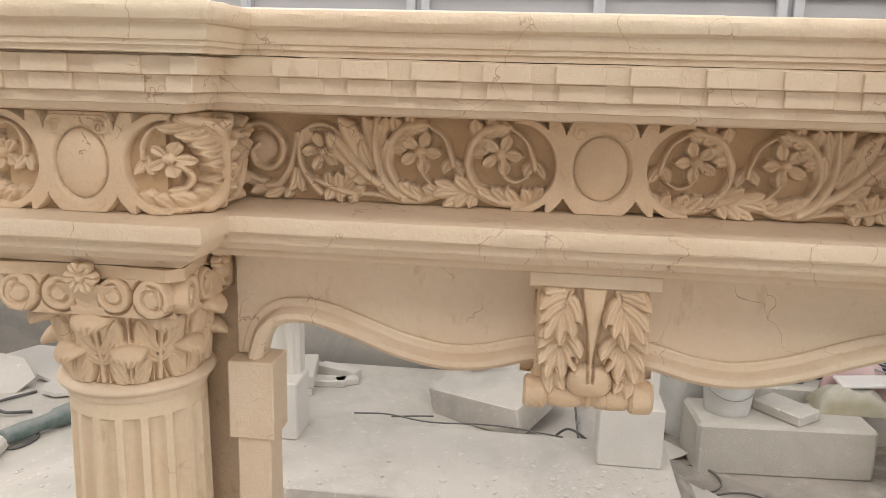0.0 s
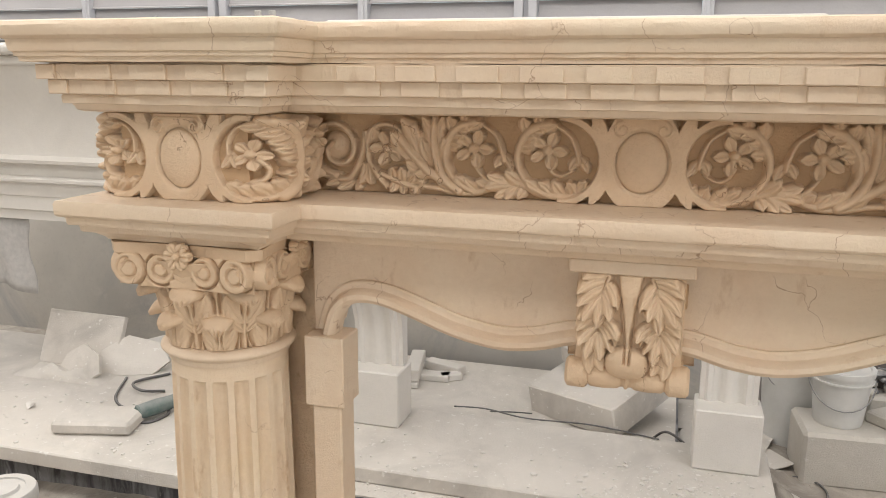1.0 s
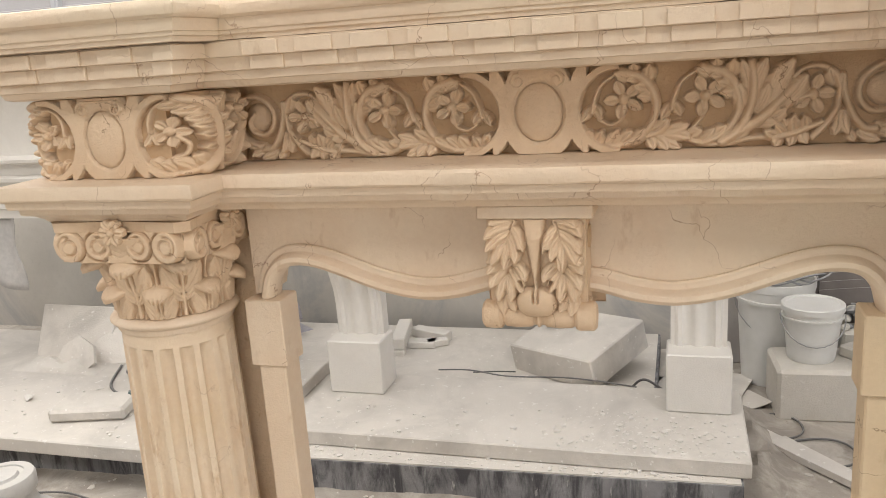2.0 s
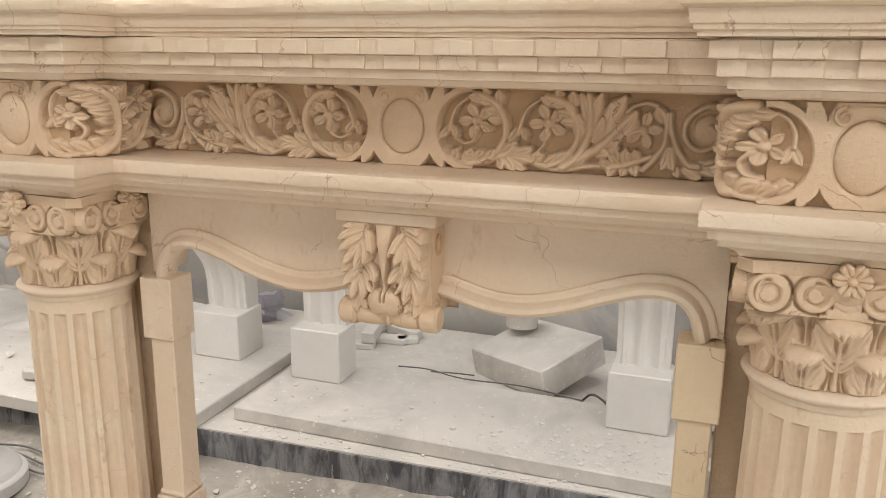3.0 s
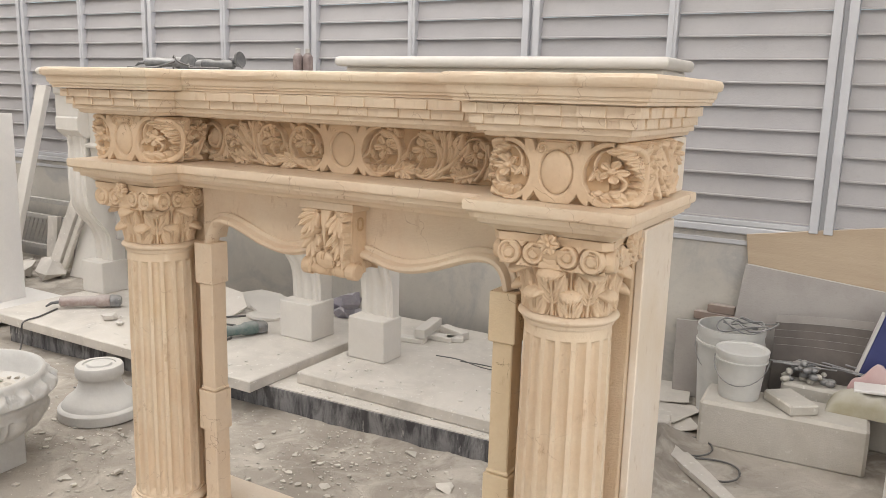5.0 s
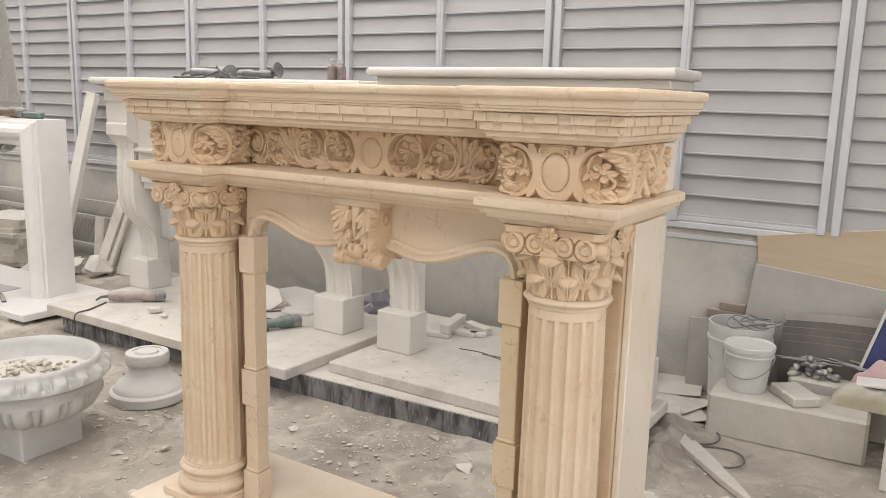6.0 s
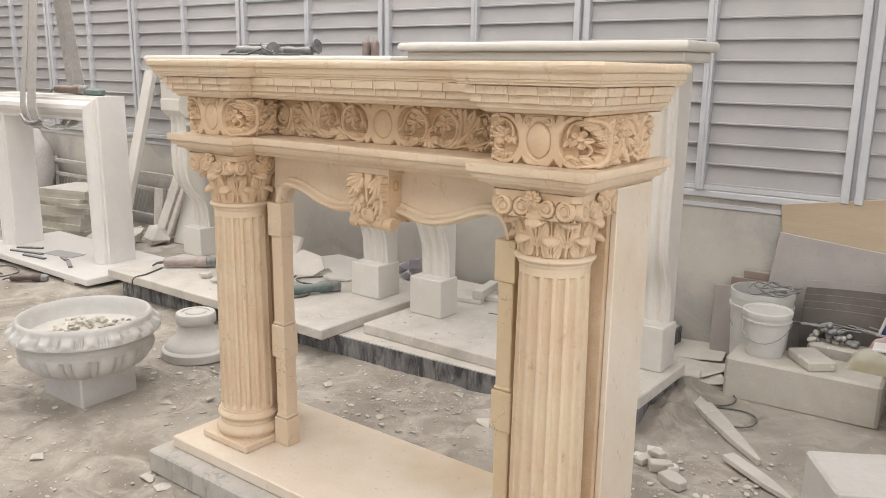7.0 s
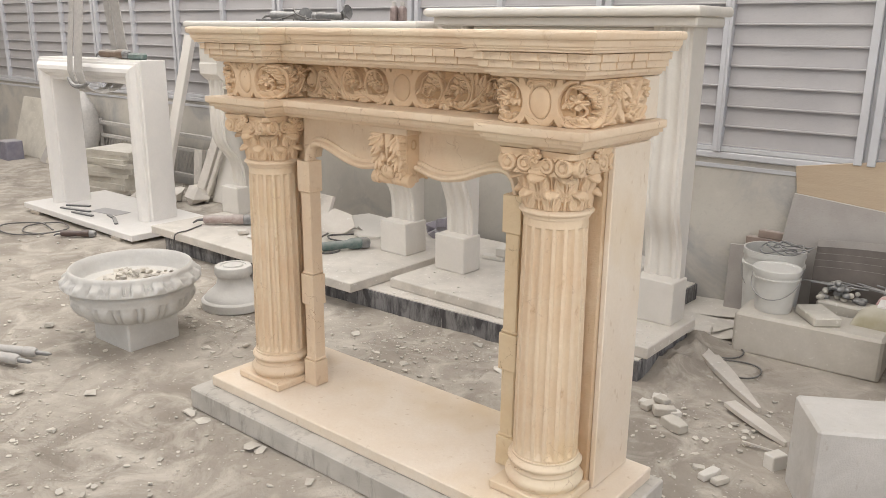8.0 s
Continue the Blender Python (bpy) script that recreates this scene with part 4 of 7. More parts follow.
def fluted_shaft():
    N, sub = 18, 20
    n = N * sub
    zs = [(0.262, 0), (0.270, 0), (0.278, 0.5), (0.288, 1.0), (0.40, 1), (0.55, 1), (0.70, 1), (0.85, 1), (0.965, 1), (0.982, 0.9), (0.992, 0.55), (0.997, 0.0), (1.035, 0)]
    loops = []
    for z, on in zs:
        base = 0.0945 + 0.0075 * min(1.0, (1.035 - z) / 0.6) ** 0.8 if z < 1.035 else 0.0945
        loop = []
        for k in range(n):
            a = 2 * math.pi * k / n
            u = (k % sub) / sub - 0.5
            cut = math.sqrt(max(0.0, 1 - (u / 0.32) ** 2)) if abs(u) < 0.32 else 0.0
            r = base - 0.0125 * on * cut
            loop.append((r * math.cos(a), r * math.sin(a), z))
        loops.append(loop)
    return Shape().rings(loops)


def columns(m):
    for side in (-1, 1):
        at = pose(side * COL, CY, 0)
        shaft = fluted_shaft().done("column", COLUMN, m, at=at, smooth=28)
        Shape().box(-0.1265, 0.1265, -0.1265, 0.075, 0.1305, 0.160, 0.004).done("plinth", CREAM, shaft)
        base = [(0.112, 0.1602)] + [(0.1045 + 0.0195 * math.sin(math.pi * k / 10) ** 0.7, 0.161 + 0.046 * k / 10) for k in range(1, 10)] + [(0.1075, 0.2075), (0.1075, 0.2115)]
        base += [(0.1045 + 0.004 * math.cos(math.pi * k / 6), 0.213 + 0.012 * k / 6) for k in range(0, 7)]
        base += [(0.1035 + 0.0145 * math.sin(math.pi * k / 8) ** 0.7, 0.2265 + 0.027 * k / 8) for k in range(1, 8)] + [(0.1055, 0.255), (0.106, 0.2615), (0.1025, 0.263)]
        Shape().lathe(base, 64).done("column_base", CREAM, shaft)
        ring = [(0.0944, 1.0195), (0.0985, 1.021), (0.1000, 1.025), (0.1003, 1.029)] + [(0.1005 + 0.0095 * math.sin(math.pi * k / 8), 1.030 + 0.0185 * k / 8) for k in range(9)] + [(0.094, 1.049)]
        Shape().lathe(ring, 64).done("neck_ring", CREAM, shaft)
        capital(m, at)


def bell_radius(z):
    """The capital's bell: slender at the neck, flaring to the volutes."""
    u = (z - 1.049) / 0.15
    return 0.0955 + 0.006 * u + 0.026 * max(0.0, u) ** 2.0


def leaf_lip(turn, z1, width, out):
    """The tip of a leaf: a full cap that bulges from the bell and hangs down to a scalloped edge with drilled drops."""
    n, m, H = 12, 28, 0.026
    loops = []
    for k in range(-1, n + 2):
        b = min(1.0, max(0.0, k / n))
        half = width / 2 * (1 - 0.50 * b**3)
        row = []
        for q in range(m + 1):
            a = 2 * q / m - 1
            z = z1 - H * b**1.15 * (1 - 0.25 * abs(a) ** 2) - 0.0075 * abs(a) ** 2.0 * (1 - b)
            drop = sum(math.exp(-(((a - c) / 0.075) ** 2)) for c in (-0.46, -0.16, 0.16, 0.46)) * max(0.0, min(1.0, (b - 0.55) * 4))
            full = (1 - abs(a) ** 4.0) * (0.30 + 0.70 * min(1.0, b / 0.75) ** 0.75)
            r = bell_radius(z) + 0.002 + out * full - 0.0045 * drop
            if k in (-1, n + 1):
                r, z = bell_radius(z) - 0.003, z + (0.001 if k < 0 else 0.006)
            t = a * half / 0.12
            row.append((r * math.sin(t), -r * math.cos(t), z))
        loops.append(row)
    return Shape().rings(loops, False, False, pose(0, 0, 0, 0, 0, turn))


def volute_face():
    """One face of the scrolls under the abacus, carved: two pairs of spirals joined by bands over the leaves."""
    r = Relief(-11.6, 11.6, 0.0, 5.3, 0.09)
    r.H[:] = -1.4
    for c, cv, rad in ((-9.0, 2.75, 2.65), (9.0, 2.75, 2.65), (-3.7, 2.85, 2.4), (3.7, 2.85, 2.4)):
        d = np.hypot(r.U - c, r.V - cv)
        r.H = np.maximum(r.H, np.where(d < rad, 0.35 - 0.45 * np.clip((d - rad + 0.4) / 0.4, 0, 1) ** 2, -1.4))
    r.H = np.where((np.abs(r.U) < 10.6) & (r.V > 4.9), np.maximum(r.H, -0.1), r.H)

    def ring(c, cv, rad):
        r.groove([(c + rad * math.cos(radians(15 * j)), cv + rad * math.sin(radians(15 * j))) for j in range(25)], 0.17, 1.3, 2)

    for w in (-1, 1):
        r.stroke([(w * 8.6, 5.1), (w * 7.0, 4.4), (w * 6.35, 2.6), (w * 6.3, 0.2)], 0.5, 0.42, 0.25, 0.0)
        r.stroke([(w * 3.6, 4.8), (w * 5.2, 4.3), (w * 6.0, 2.6), (w * 6.1, 0.2)], 0.45, 0.42, 0.2, 0.0)
        for c, cv, rad, way, a0 in ((9.0, 2.75, 1.62, -w, 95), (3.7, 2.85, 1.45, w, 85)):
            pts = []
            for j in range(26):
                t = j / 25
                a = radians(a0 + way * 430 * t)
                q = rad * (1 - 0.38 * t)
                pts.append((w * c + q * math.cos(a), cv + q * math.sin(a)))
            r.groove(pts, 0.26, 0.75, 2, 0.2)
        r.lobe((w * 0.4, 0.4), (w * 2.2, 0.7), 0.6, 0.1)
    for w in (-1, 1):
        ring(w * 9.0, 2.75, 2.72)
        ring(w * 3.7, 2.85, 2.47)
    r.stroke([(-1.9, 0.9), (0, 0.35), (1.9, 0.9)], 0.42, 0.42, 0.1)
    r.stroke([(-1.2, 1.9), (0, 1.5), (1.2, 1.9)], 0.36, 0.36, 0.1)
    return r


def rosette(face, r):
    """A flower of six notched petals round a button, as one skin."""
    n, loops = 96, []
    for t, lift in [(0.0, 0.0135), (0.12, 0.0130), (0.22, 0.0105), (0.25, 0.0055), (0.35, 0.0065), (0.55, 0.0085), (0.75, 0.0100), (0.90, 0.0095), (1.0, 0.0070), (1.0, -0.004)]:
        loop = []
        for k in range(n):
            a = 2 * math.pi * k / n
            f = (a / (2 * math.pi / 6)) % 1.0 - 0.5
            edge = r * (0.66 + 0.34 * math.cos(math.pi * f) ** 0.55 - 0.07 * math.exp(-((f / 0.05) ** 2)))
            q = max(0.0004, t * edge if t > 0.25 else t * r)
            dip = 0.0030 * math.exp(-((f / 0.08) ** 2)) + 0.0050 * max(0.0, abs(f) * 2 - 0.6) if 0.25 < t < 1.0 else 0.0
            loop.append((q * math.cos(a + 0.5), q * math.sin(a + 0.5), lift - dip))
        loops.append(loop)
    return Shape().rings(loops, True, True, face)


def bell_carving():
    """The leaves on the bell: full surfaces parted by narrow cuts, one sector of 45 degrees repeated."""
    r = Relief(-33.4, 33.4, 0.0, 14.6, 0.095)
    r.H[:] = 0.7
    S = 45 / 360 * 2 * math.pi * 10.3
    for k in range(-4, 5):
        u, v = S * k, S * (k + 0.5)
        for w in (-1, 1):
            # stem of an upper leaf, opening into the leaf under its lip
            r.groove([(u + w * 0.62, 0.1), (u + w * 0.5, 3.0), (u + w * 0.45, 6.0), (u + w * 0.62, 8.6)], 0.19, 0.75)
            r.groove([(u + w * 1.05, 3.2), (u + w * 1.6, 5.6), (u + w * 2.9, 7.4), (u + w * 3.3, 9.2), (u + w * 3.1, 10.8)], 0.22, 0.9)
            r.groove([(u + w * 1.4, 6.4), (u + w * 1.9, 7.8), (u + w * 2.3, 8.8)], 0.17, 0.6)
            # lower leaf: outline, midrib and two veins
            r.groove([(v + w * 2.5, 0.1), (v + w * 3.1, 1.8), (v + w * 3.0, 4.0), (v + w * 2.4, 5.4)], 0.22, 0.9)
            r.groove([(v + w * 0.34, 0.1), (v + w * 0.30, 2.0), (v + w * 0.36, 3.4)], 0.15, 0.55)
            r.groove([(v + w * 1.0, 0.4), (v + w * 1.5, 1.4), (v + w * 1.9, 3.0)], 0.17, 0.65)
            # fingers of the leaves, spreading on both sides of a stem
            r.lobe((u + w * 0.5, 4.6), (u + w * 2.7, 9.0), 0.85, 1.25, -0.18 * w, 0.3)
            r.lobe((u + w * 0.5, 3.0), (u + w * 2.6, 6.4), 0.72, 1.15, -0.18 * w, 0.3)
            r.lobe((v + w * 0.4, 0.5), (v + w * 2.2, 3.4), 0.75, 1.15, -0.15 * w, 0.3)
            # forked stalk between the upper leaves
            r.groove([(v + w * 0.42, 6.2), (v + w * 0.4, 8.2), (v + w * 0.75, 9.8), (v + w * 2.2, 11.2), (v + w * 3.0, 12.2)], 0.22, 0.85)
            r.groove([(v + w * 0.15, 10.6), (v + w * 1.2, 11.8), (v + w * 1.3, 13.2)], 0.24, 0.9)
    r.H = np.where(r.H < 0.7, 0.7 - (0.7 - r.H) * 1.55, r.H)
    # each leaf swells a little
    ph = (r.U / S) % 1.0
    r.H += 0.30 * np.cos(2 * np.pi * ph) * np.clip((r.V - 5.0) / 3, 0, 1) * np.clip((11.5 - r.V) / 2, 0, 1)
    r.H -= 0.35 * np.cos(2 * np.pi * ph) * np.clip((5.6 - r.V) / 3, 0, 1)
    return r


def capital(m, at):
    def wrap(u, v, h):
        z = 1.0495 + v / 100
        q = 0.0930 + 0.006 * (v / 15) + 0.026 * np.clip(v / 15, 0, 2) ** 2.0 + h / 100
        a = u / 10.3
        return q * np.sin(a), -q * np.cos(a), z

    bell = bell_carving().done("capital", CREAM_CARVED, m, wrap, skirt=0.4)
    bell.matrix_basis = at
    # The core between the leaves has painted shade in its colour too.
    Shape().lathe([(0.088, 1.0493), (0.089, 1.10), (0.092, 1.15), (0.100, 1.20)], 40).done("capital_core", CREAM_HOLLOW_SHADE, bell)
    for k in range(8):
        if k not in (4,):
            leaf_lip(45 * k, 1.1550, 0.066, 0.026 if k % 2 == 0 else 0.032).done("upper_leaf", CREAM_CARVED, bell, smooth=45)
        if k not in (3, 4):
            leaf_lip(45 * k + 22.5, 1.108, 0.062, 0.027).done("lower_leaf", CREAM_CARVED, bell, smooth=60)
    # the block that the volutes grow from, and the hollow-sided abacus over it
    def hollow(c, mid, cut, z):
        pts = []
        for q in range(4):
            t = math.pi / 2 * q
            side = [(-c + cut, -c)] + [(-c + cut + 2 * (c - cut) * j / 10, -c + (c - mid) * math.sin(math.pi * j / 10)) for j in range(1, 10)] + [(c - cut, -c)]
            pts += [(x * math.cos(t) - y * math.sin(t), x * math.sin(t) + y * math.cos(t), z) for x, y in side]
        return pts

    Shape().rings([hollow(0.092, 0.088, 0.02, 1.155), hollow(0.102, 0.096, 0.02, 1.176), hollow(0.103, 0.097, 0.02, 1.2005)]).done("volute_block", CREAM_CARVED, bell)
    Shape().rings([hollow(0.122, 0.114, 0.016, 1.2010), hollow(0.129, 0.117, 0.018, 1.2045), hollow(0.130, 0.119, 0.018, 1.2208)]).done("abacus", CREAM_CARVED, bell)
    for q in (0, 1, 3):
        turn = pose(0, 0, 0, 0, 0, 90 * q)
        face = volute_face().done("volute_face", CREAM_CARVED, bell, lambda u, v, h: (u / 100, -0.1215 - 0.0075 * (u / 11) ** 2 - h / 100, 1.1530 + v / 100), skirt=1.4)
        face.matrix_basis = turn
        rosette(turn @ Matrix.Translation((0, -0.129, 1.2060)) @ FRONT, 0.0225).done("rosette", CREAM_CARVED, bell, smooth=50)
    # the rolled edges of the scrolls at the corners, between one face and the next
    for a in (-45, 45, -135, 135):
        spool = pose(0, 0, 0, 0, 0, a) @ pose(0, -0.1450, 1.1800, 0, 90, 0)
        Shape().lathe([(0.0232, -0.0205), (0.0232, -0.0190), (0.0212, -0.0160), (0.0202, -0.008), (0.0200, 0.0), (0.0202, 0.008), (0.0212, 0.0160), (0.0232, 0.0190), (0.0232, 0.0205)], 28, m=spool).done("corner_scroll", CREAM_CARVED, bell)


def jambs(m):
    for side in (-1, 1):
        cx, mat = side * 0.485, CREAM if side < 0 else JAMB_YELLOW
        for z0, z1 in ((0.1305, 0.236), (0.475, 0.600), (0.932, 1.0525)):
            Shape().box(cx - 0.0345, cx + 0.0345, 0.149, 0.215, z0, z1, 0.0022).done("jamb_block", mat, m)
        for z0, z1 in ((0.2362, 0.4748), (0.6002, 0.9318)):
            Shape().box(cx - 0.0260, cx + 0.0260, 0.157, 0.213, z0, z1, 0.003).box(cx - 0.030, cx + 0.030, 0.153, 0.214, z0, z0 + 0.012, 0.004).done("jamb_shaft", mat, m)


def apron(m):
    # lower edge, from one jamb up over its curl, down to the keystone, and mirrored
    half = curve([(0.0, 1.090, 0), (0.08, 1.086, 0), (0.14, 1.071, 0), (0.20, 1.066, 0), (0.27, 1.079, 0), (0.34, 1.104, 0), (0.385, 1.118, 0), (0.422, 1.122, 0), (0.452, 1.115, 0), (0.474, 1.092, 0), (0.486, 1.0527, 0)], 6)
    line = [Vector((-p.x, p.y, 0)) for p in reversed(half)] + half[1:]
    y0 = 0.186
    s = Shape()
    n = len(line)
    top = [(p.x, y0, 1.2213) for p in line]
    top[0], top[-1] = (-0.5145, y0, 1.2213), (0.5145, y0, 1.2213)
    low = [(p.x, y0, p.y) for p in line]
    backt, backl = [(x, 0.245, z) for x, _, z in top], [(x, 0.245, z) for x, _, z in low]
    low[0], low[-1] = (-0.5145, y0, 1.0527), (0.5145, y0, 1.0527)
    backl[0], backl[-1] = (-0.5145, 0.245, 1.0527), (0.5145, 0.245, 1.0527)
    s.rings([low, top, backt, backl, low], False, False)
    s.f += [[0, n, 2 * n, 3 * n], [n - 1, 2 * n - 1, 3 * n - 1, 4 * n - 1]]
    s.done("apron", CREAM, m)
    # the moulding that follows the edge: a quarter hollow and a fat round
    d = Shape()
    prof = [(0.0235, 0.0), (0.0232, -0.0055), (0.0205, -0.0075), (0.0155, -0.0072), (0.0118, -0.0090), (0.0098, -0.0135), (0.0086, -0.0195), (0.0042, -0.0250), (-0.003, -0.0260), (-0.009, -0.0215), (-0.0125, -0.012), (-0.0135, 0.0), (-0.0125, 0.015), (0.0, 0.03), (0.02, 0.03)]
    loops = []
    for k, p in enumerate(line):
        t = (line[min(k + 1, n - 1)] - line[max(k - 1, 0)]).normalized()
        nrm = Vector((-t.y, t.x, 0))
        loops.append([(p.x + nrm.x * u, y0 + w, p.y + nrm.y * u) for u, w in prof])
    d.rings(loops)
    d.done("apron_moulding", CREAM, m)
    keystone(m)


def keystone(m):
    Shape().box(-0.088, 0.084, 0.112, 0.1858, 1.2010, 1.2213, 0.002).done("keystone_cap", CREAM, m)
    side = [(0.1858, 1.038), (0.155, 1.033), (0.140, 1.043), (0.1355, 1.068), (0.129, 1.098), (0.123, 1.138), (0.124, 1.173), (0.129, 1.2008), (0.1858, 1.2008)]
    Shape().rings([[(x, y, z) for y, z in side] for x in (-0.076, 0.072)]).done("keystone_body", CREAM_CARVED, m)
    for s in (-1, 1):
        x = s * 0.074 - 0.002
        eye = Shape().lathe([(0.0135, -0.002), (0.0135, 0.0032), (0.0100, 0.0038), (0.0088, 0.0006), (0.0085, -0.002)], 20, m=Matrix.Translation((x, 0.158, 1.166)) @ Matrix.Diagonal((1, 1, 1.35, 1)) @ pose(0, 0, 0, 0, s * 90, 0))
        # Eye in the browner cream, its shade put into the colour.
        eye.done("side_boss", CREAM_HOLLOW_SHADE, m)
        spin = []
        for k in range(34):
            u = k / 33
            a, q = 0.5 + u * 10, 0.019 * (1 - 0.78 * u)
            spin.append((x + s * 0.001, 0.150 + q * math.cos(a), 1.052 + q * math.sin(a)))
        Shape().tube(spin, 0.0028, 6).done("side_scroll", CREAM_CARVED, m)
    r = Relief(-9.4, 9.4, 2.4, 17.8, 0.085)
    # two drooping leaves a side, one under the other, and a small one at the foot: plump lobes off a midrib
    leaves = (
        (2.3, (3.2, 17.3, 6.3, 17.3), (3.4, 16.9, 6.9, 15.5), (3.8, 15.8, 6.9, 13.5), (4.3, 14.6, 6.1, 11.5), (4.1, 14.2, 4.2, 10.7), (3.6, 15.0, 2.6, 11.9), (3.2, 16.4, 1.7, 13.4)),
        (1.9, (3.6, 12.2, 6.8, 11.6), (3.9, 11.6, 6.9, 9.9), (4.3, 10.4, 6.7, 7.7), (4.7, 9.2, 5.7, 5.4), (4.1, 9.0, 3.7, 5.6), (3.7, 10.0, 2.2, 6.9), (3.4, 11.2, 1.4, 8.9)),
        (1.55, (4.5, 6.8, 5.1, 3.2), (4.0, 6.4, 3.4, 3.6)),
    )
    for h, *lobes in leaves:
        for s in (-1, 1):
            for q, (u0, v0, u1, v1) in enumerate(lobes):
                jit = 0.3 * math.sin(3.1 * q + 2 * s + h)
                r.lobe((s * u0, v0), (s * u1 + 0.4 * jit, v1 + jit), 0.86 - 0.02 * q, h * (1.02 + 0.05 * math.sin(2 * q + s)), s * (0.26, 0.24, 0.18, 0.10, -0.05, -0.14, -0.18)[q], 0.16, 0.42)
            (ua, va), (ub, vb) = lobes[0][:2], lobes[min(2, len(lobes) - 1)][:2]
            r.groove([(s * ua, va), (s * (ua + ub) / 2, (va + vb) / 2), (s * ub, vb - 0.8)], 0.10, 0.35)
            if len(lobes) > 1:
                # drilled eyes beside the tongue
                r.groove([(s * (ua - 1.3), va - 3.9), (s * (ua - 1.7), va - 4.9)], 0.22, 1.3)
    # the smooth tongue between the leaves, and the pad that it ends in
    edge = np.interp(r.V, [5.4, 8.0, 12.0, 17.4], [0.25, 0.5, 0.8, 1.7])
    t = np.clip(np.abs(r.U) / edge, 0, 1)
    r.H = np.where((np.abs(r.U) < edge) & (r.V > 5.6), 0.75 + 0.40 * np.sqrt(np.clip(1 - t**2, 0, 1)), r.H)
    q = (np.abs(r.U / 3.0) ** 2.6 + np.abs((r.V - 4.9) / 2.3) ** 2.4) ** 0.42
    r.H = np.maximum(r.H, np.where(q < 1, 1.1 + 1.1 * np.sqrt(np.clip(1 - q**2, 0, 1)), 0))
    for s in (-1, 1):
        r.groove([(s * 1.85, 17.4), (s * 1.0, 12.6), (s * 0.5, 9.0), (s * 0.32, 5.4)], 0.22, 1.0, r1=0.14)
    r.H = np.where(np.abs(r.U) > 7.2, -5.0, r.H)

    def onto(u, v, h):
        z = 1.023 + v / 100
        base = np.interp(z, [1.043, 1.068, 1.098, 1.138, 1.173, 1.193], [0.138, 0.1335, 0.127, 0.121, 0.122, 0.127])
        return u / 100 - 0.002, base - h / 100, z

    r.done("acanthus_relief", CREAM_CARVED, m, onto, skirt=7.0, deep=1.5)
    roll = [(0.004, -0.087), (0.018, -0.087), (0.0225, -0.083), (0.023, -0.060), (0.0205, -0.0565), (0.0165, -0.054), (0.0195, -0.050), (0.0205, -0.030), (0.0190, -0.012), (0.0160, -0.008), (0.0160, -0.004), (0.0195, -0.001)]
    roll += [(r_, -x) for r_, x in reversed(roll)]
    Shape().lathe(roll, 28, m=Matrix.Translation((-0.002, 0.137, 1.0465)) @ pose(0, 0, 0, 0, 90, 0)).done("foot_roll", CREAM_CARVED, m)


mantel()
h = Shape().box(-0.865, 0.865, -0.062, 0.47, 0.086, 0.130, 0.004)
tagged(h.done("hearth_slab", CREAM_SIDE), "smooth cream marble hearth slab under the mantelpiece", "hearth slab")
h = Shape().box(-0.92, 0.90, -0.135, 0.50, -0.005, 0.0855, 0.006)
tagged(h.done("base_slab", BASE_SLAB), "streaked white and grey stone slab lying on the floor", "stone slab")


# ---- behind: two pale mantels on slabs over a low plinth ----
def scroll_leg(m, x0, x1, back, front, z0, foot, top, mat, head=True):
    """A foot block and a leg whose front sweeps forward as it rises, with two hollow flutes down it."""
    Shape().box(x0, x1, front(z0 + foot) - 0.085, back, z0, z0 + foot, 0.005).done("foot_block", mat, m)
    loops, w, c = [], (x1 - x0) / 2 - 0.014, (x0 + x1) / 2
    for k in range(41):
        z = z0 + foot + (top - z0 - foot) * k / 40
        y = front(z)
        row = []
        for j in range(25):
            u = j / 12 - 1
            dip = 0.016 * max(0.0, 1 - ((abs(u) - 0.36) / 0.20) ** 2) ** 0.5 if abs(abs(u) - 0.36) < 0.20 else 0.0
            row.append((c + u * w, y + dip + 0.012 * (abs(u) > 0.8), z))
        loops.append(row + [(c + w, back - 0.004, z), (c - w, back - 0.004, z)])
    Shape().rings(loops).done("leg", mat, m, smooth=40)
    if not head:
        return
    y = front(1.3)
    corbel = [(y + 0.03, 1.165), (y - 0.012, 1.195), (y - 0.030, 1.215), (y - 0.030, 1.285), (y - 0.022, 1.295), (y - 0.022, 1.42), (y - 0.034, 1.435), (y - 0.034, top - 0.001), (back - 0.001, top - 0.001), (back - 0.001, 1.165)]
    Shape().rings([[(x, q, z) for q, z in corbel] for x in (x0 - 0.004, x1 + 0.004)]).done("corbel", mat, m, smooth=30)


def round_shelf(m, x0, x1, y0, y1, z0, z1, mat):
    r = (z1 - z0) / 2
    s = Shape()
    loops = []
    for k in range(9):
        a = -math.pi / 2 + math.pi * k / 8
        o, z = r * 0.8 * (1 - math.cos(a)), (z0 + z1) / 2 + r * math.sin(a)
        loops.append([(x0 + o, y0 + o, z), (x1 - o, y0 + o, z), (x1 - o, y1, z), (x0 + o, y1, z)])
    s.rings(loops)
    return s.done("shelf", mat, m, smooth=50)


def sweep_front(z, base, reach):
    """The front of a scrolled leg at height z: set back over the foot, swept forward under the knee."""
    return base - reach * float(np.interp(z, [0.38, 0.50, 0.56, 0.62, 0.68, 0.74, 0.82, 0.95, 1.10, 1.16, 1.5], [0.0, 0.04, 0.14, 0.42, 0.74, 0.92, 0.99, 1.0, 0.92, 0.96, 1.15]))


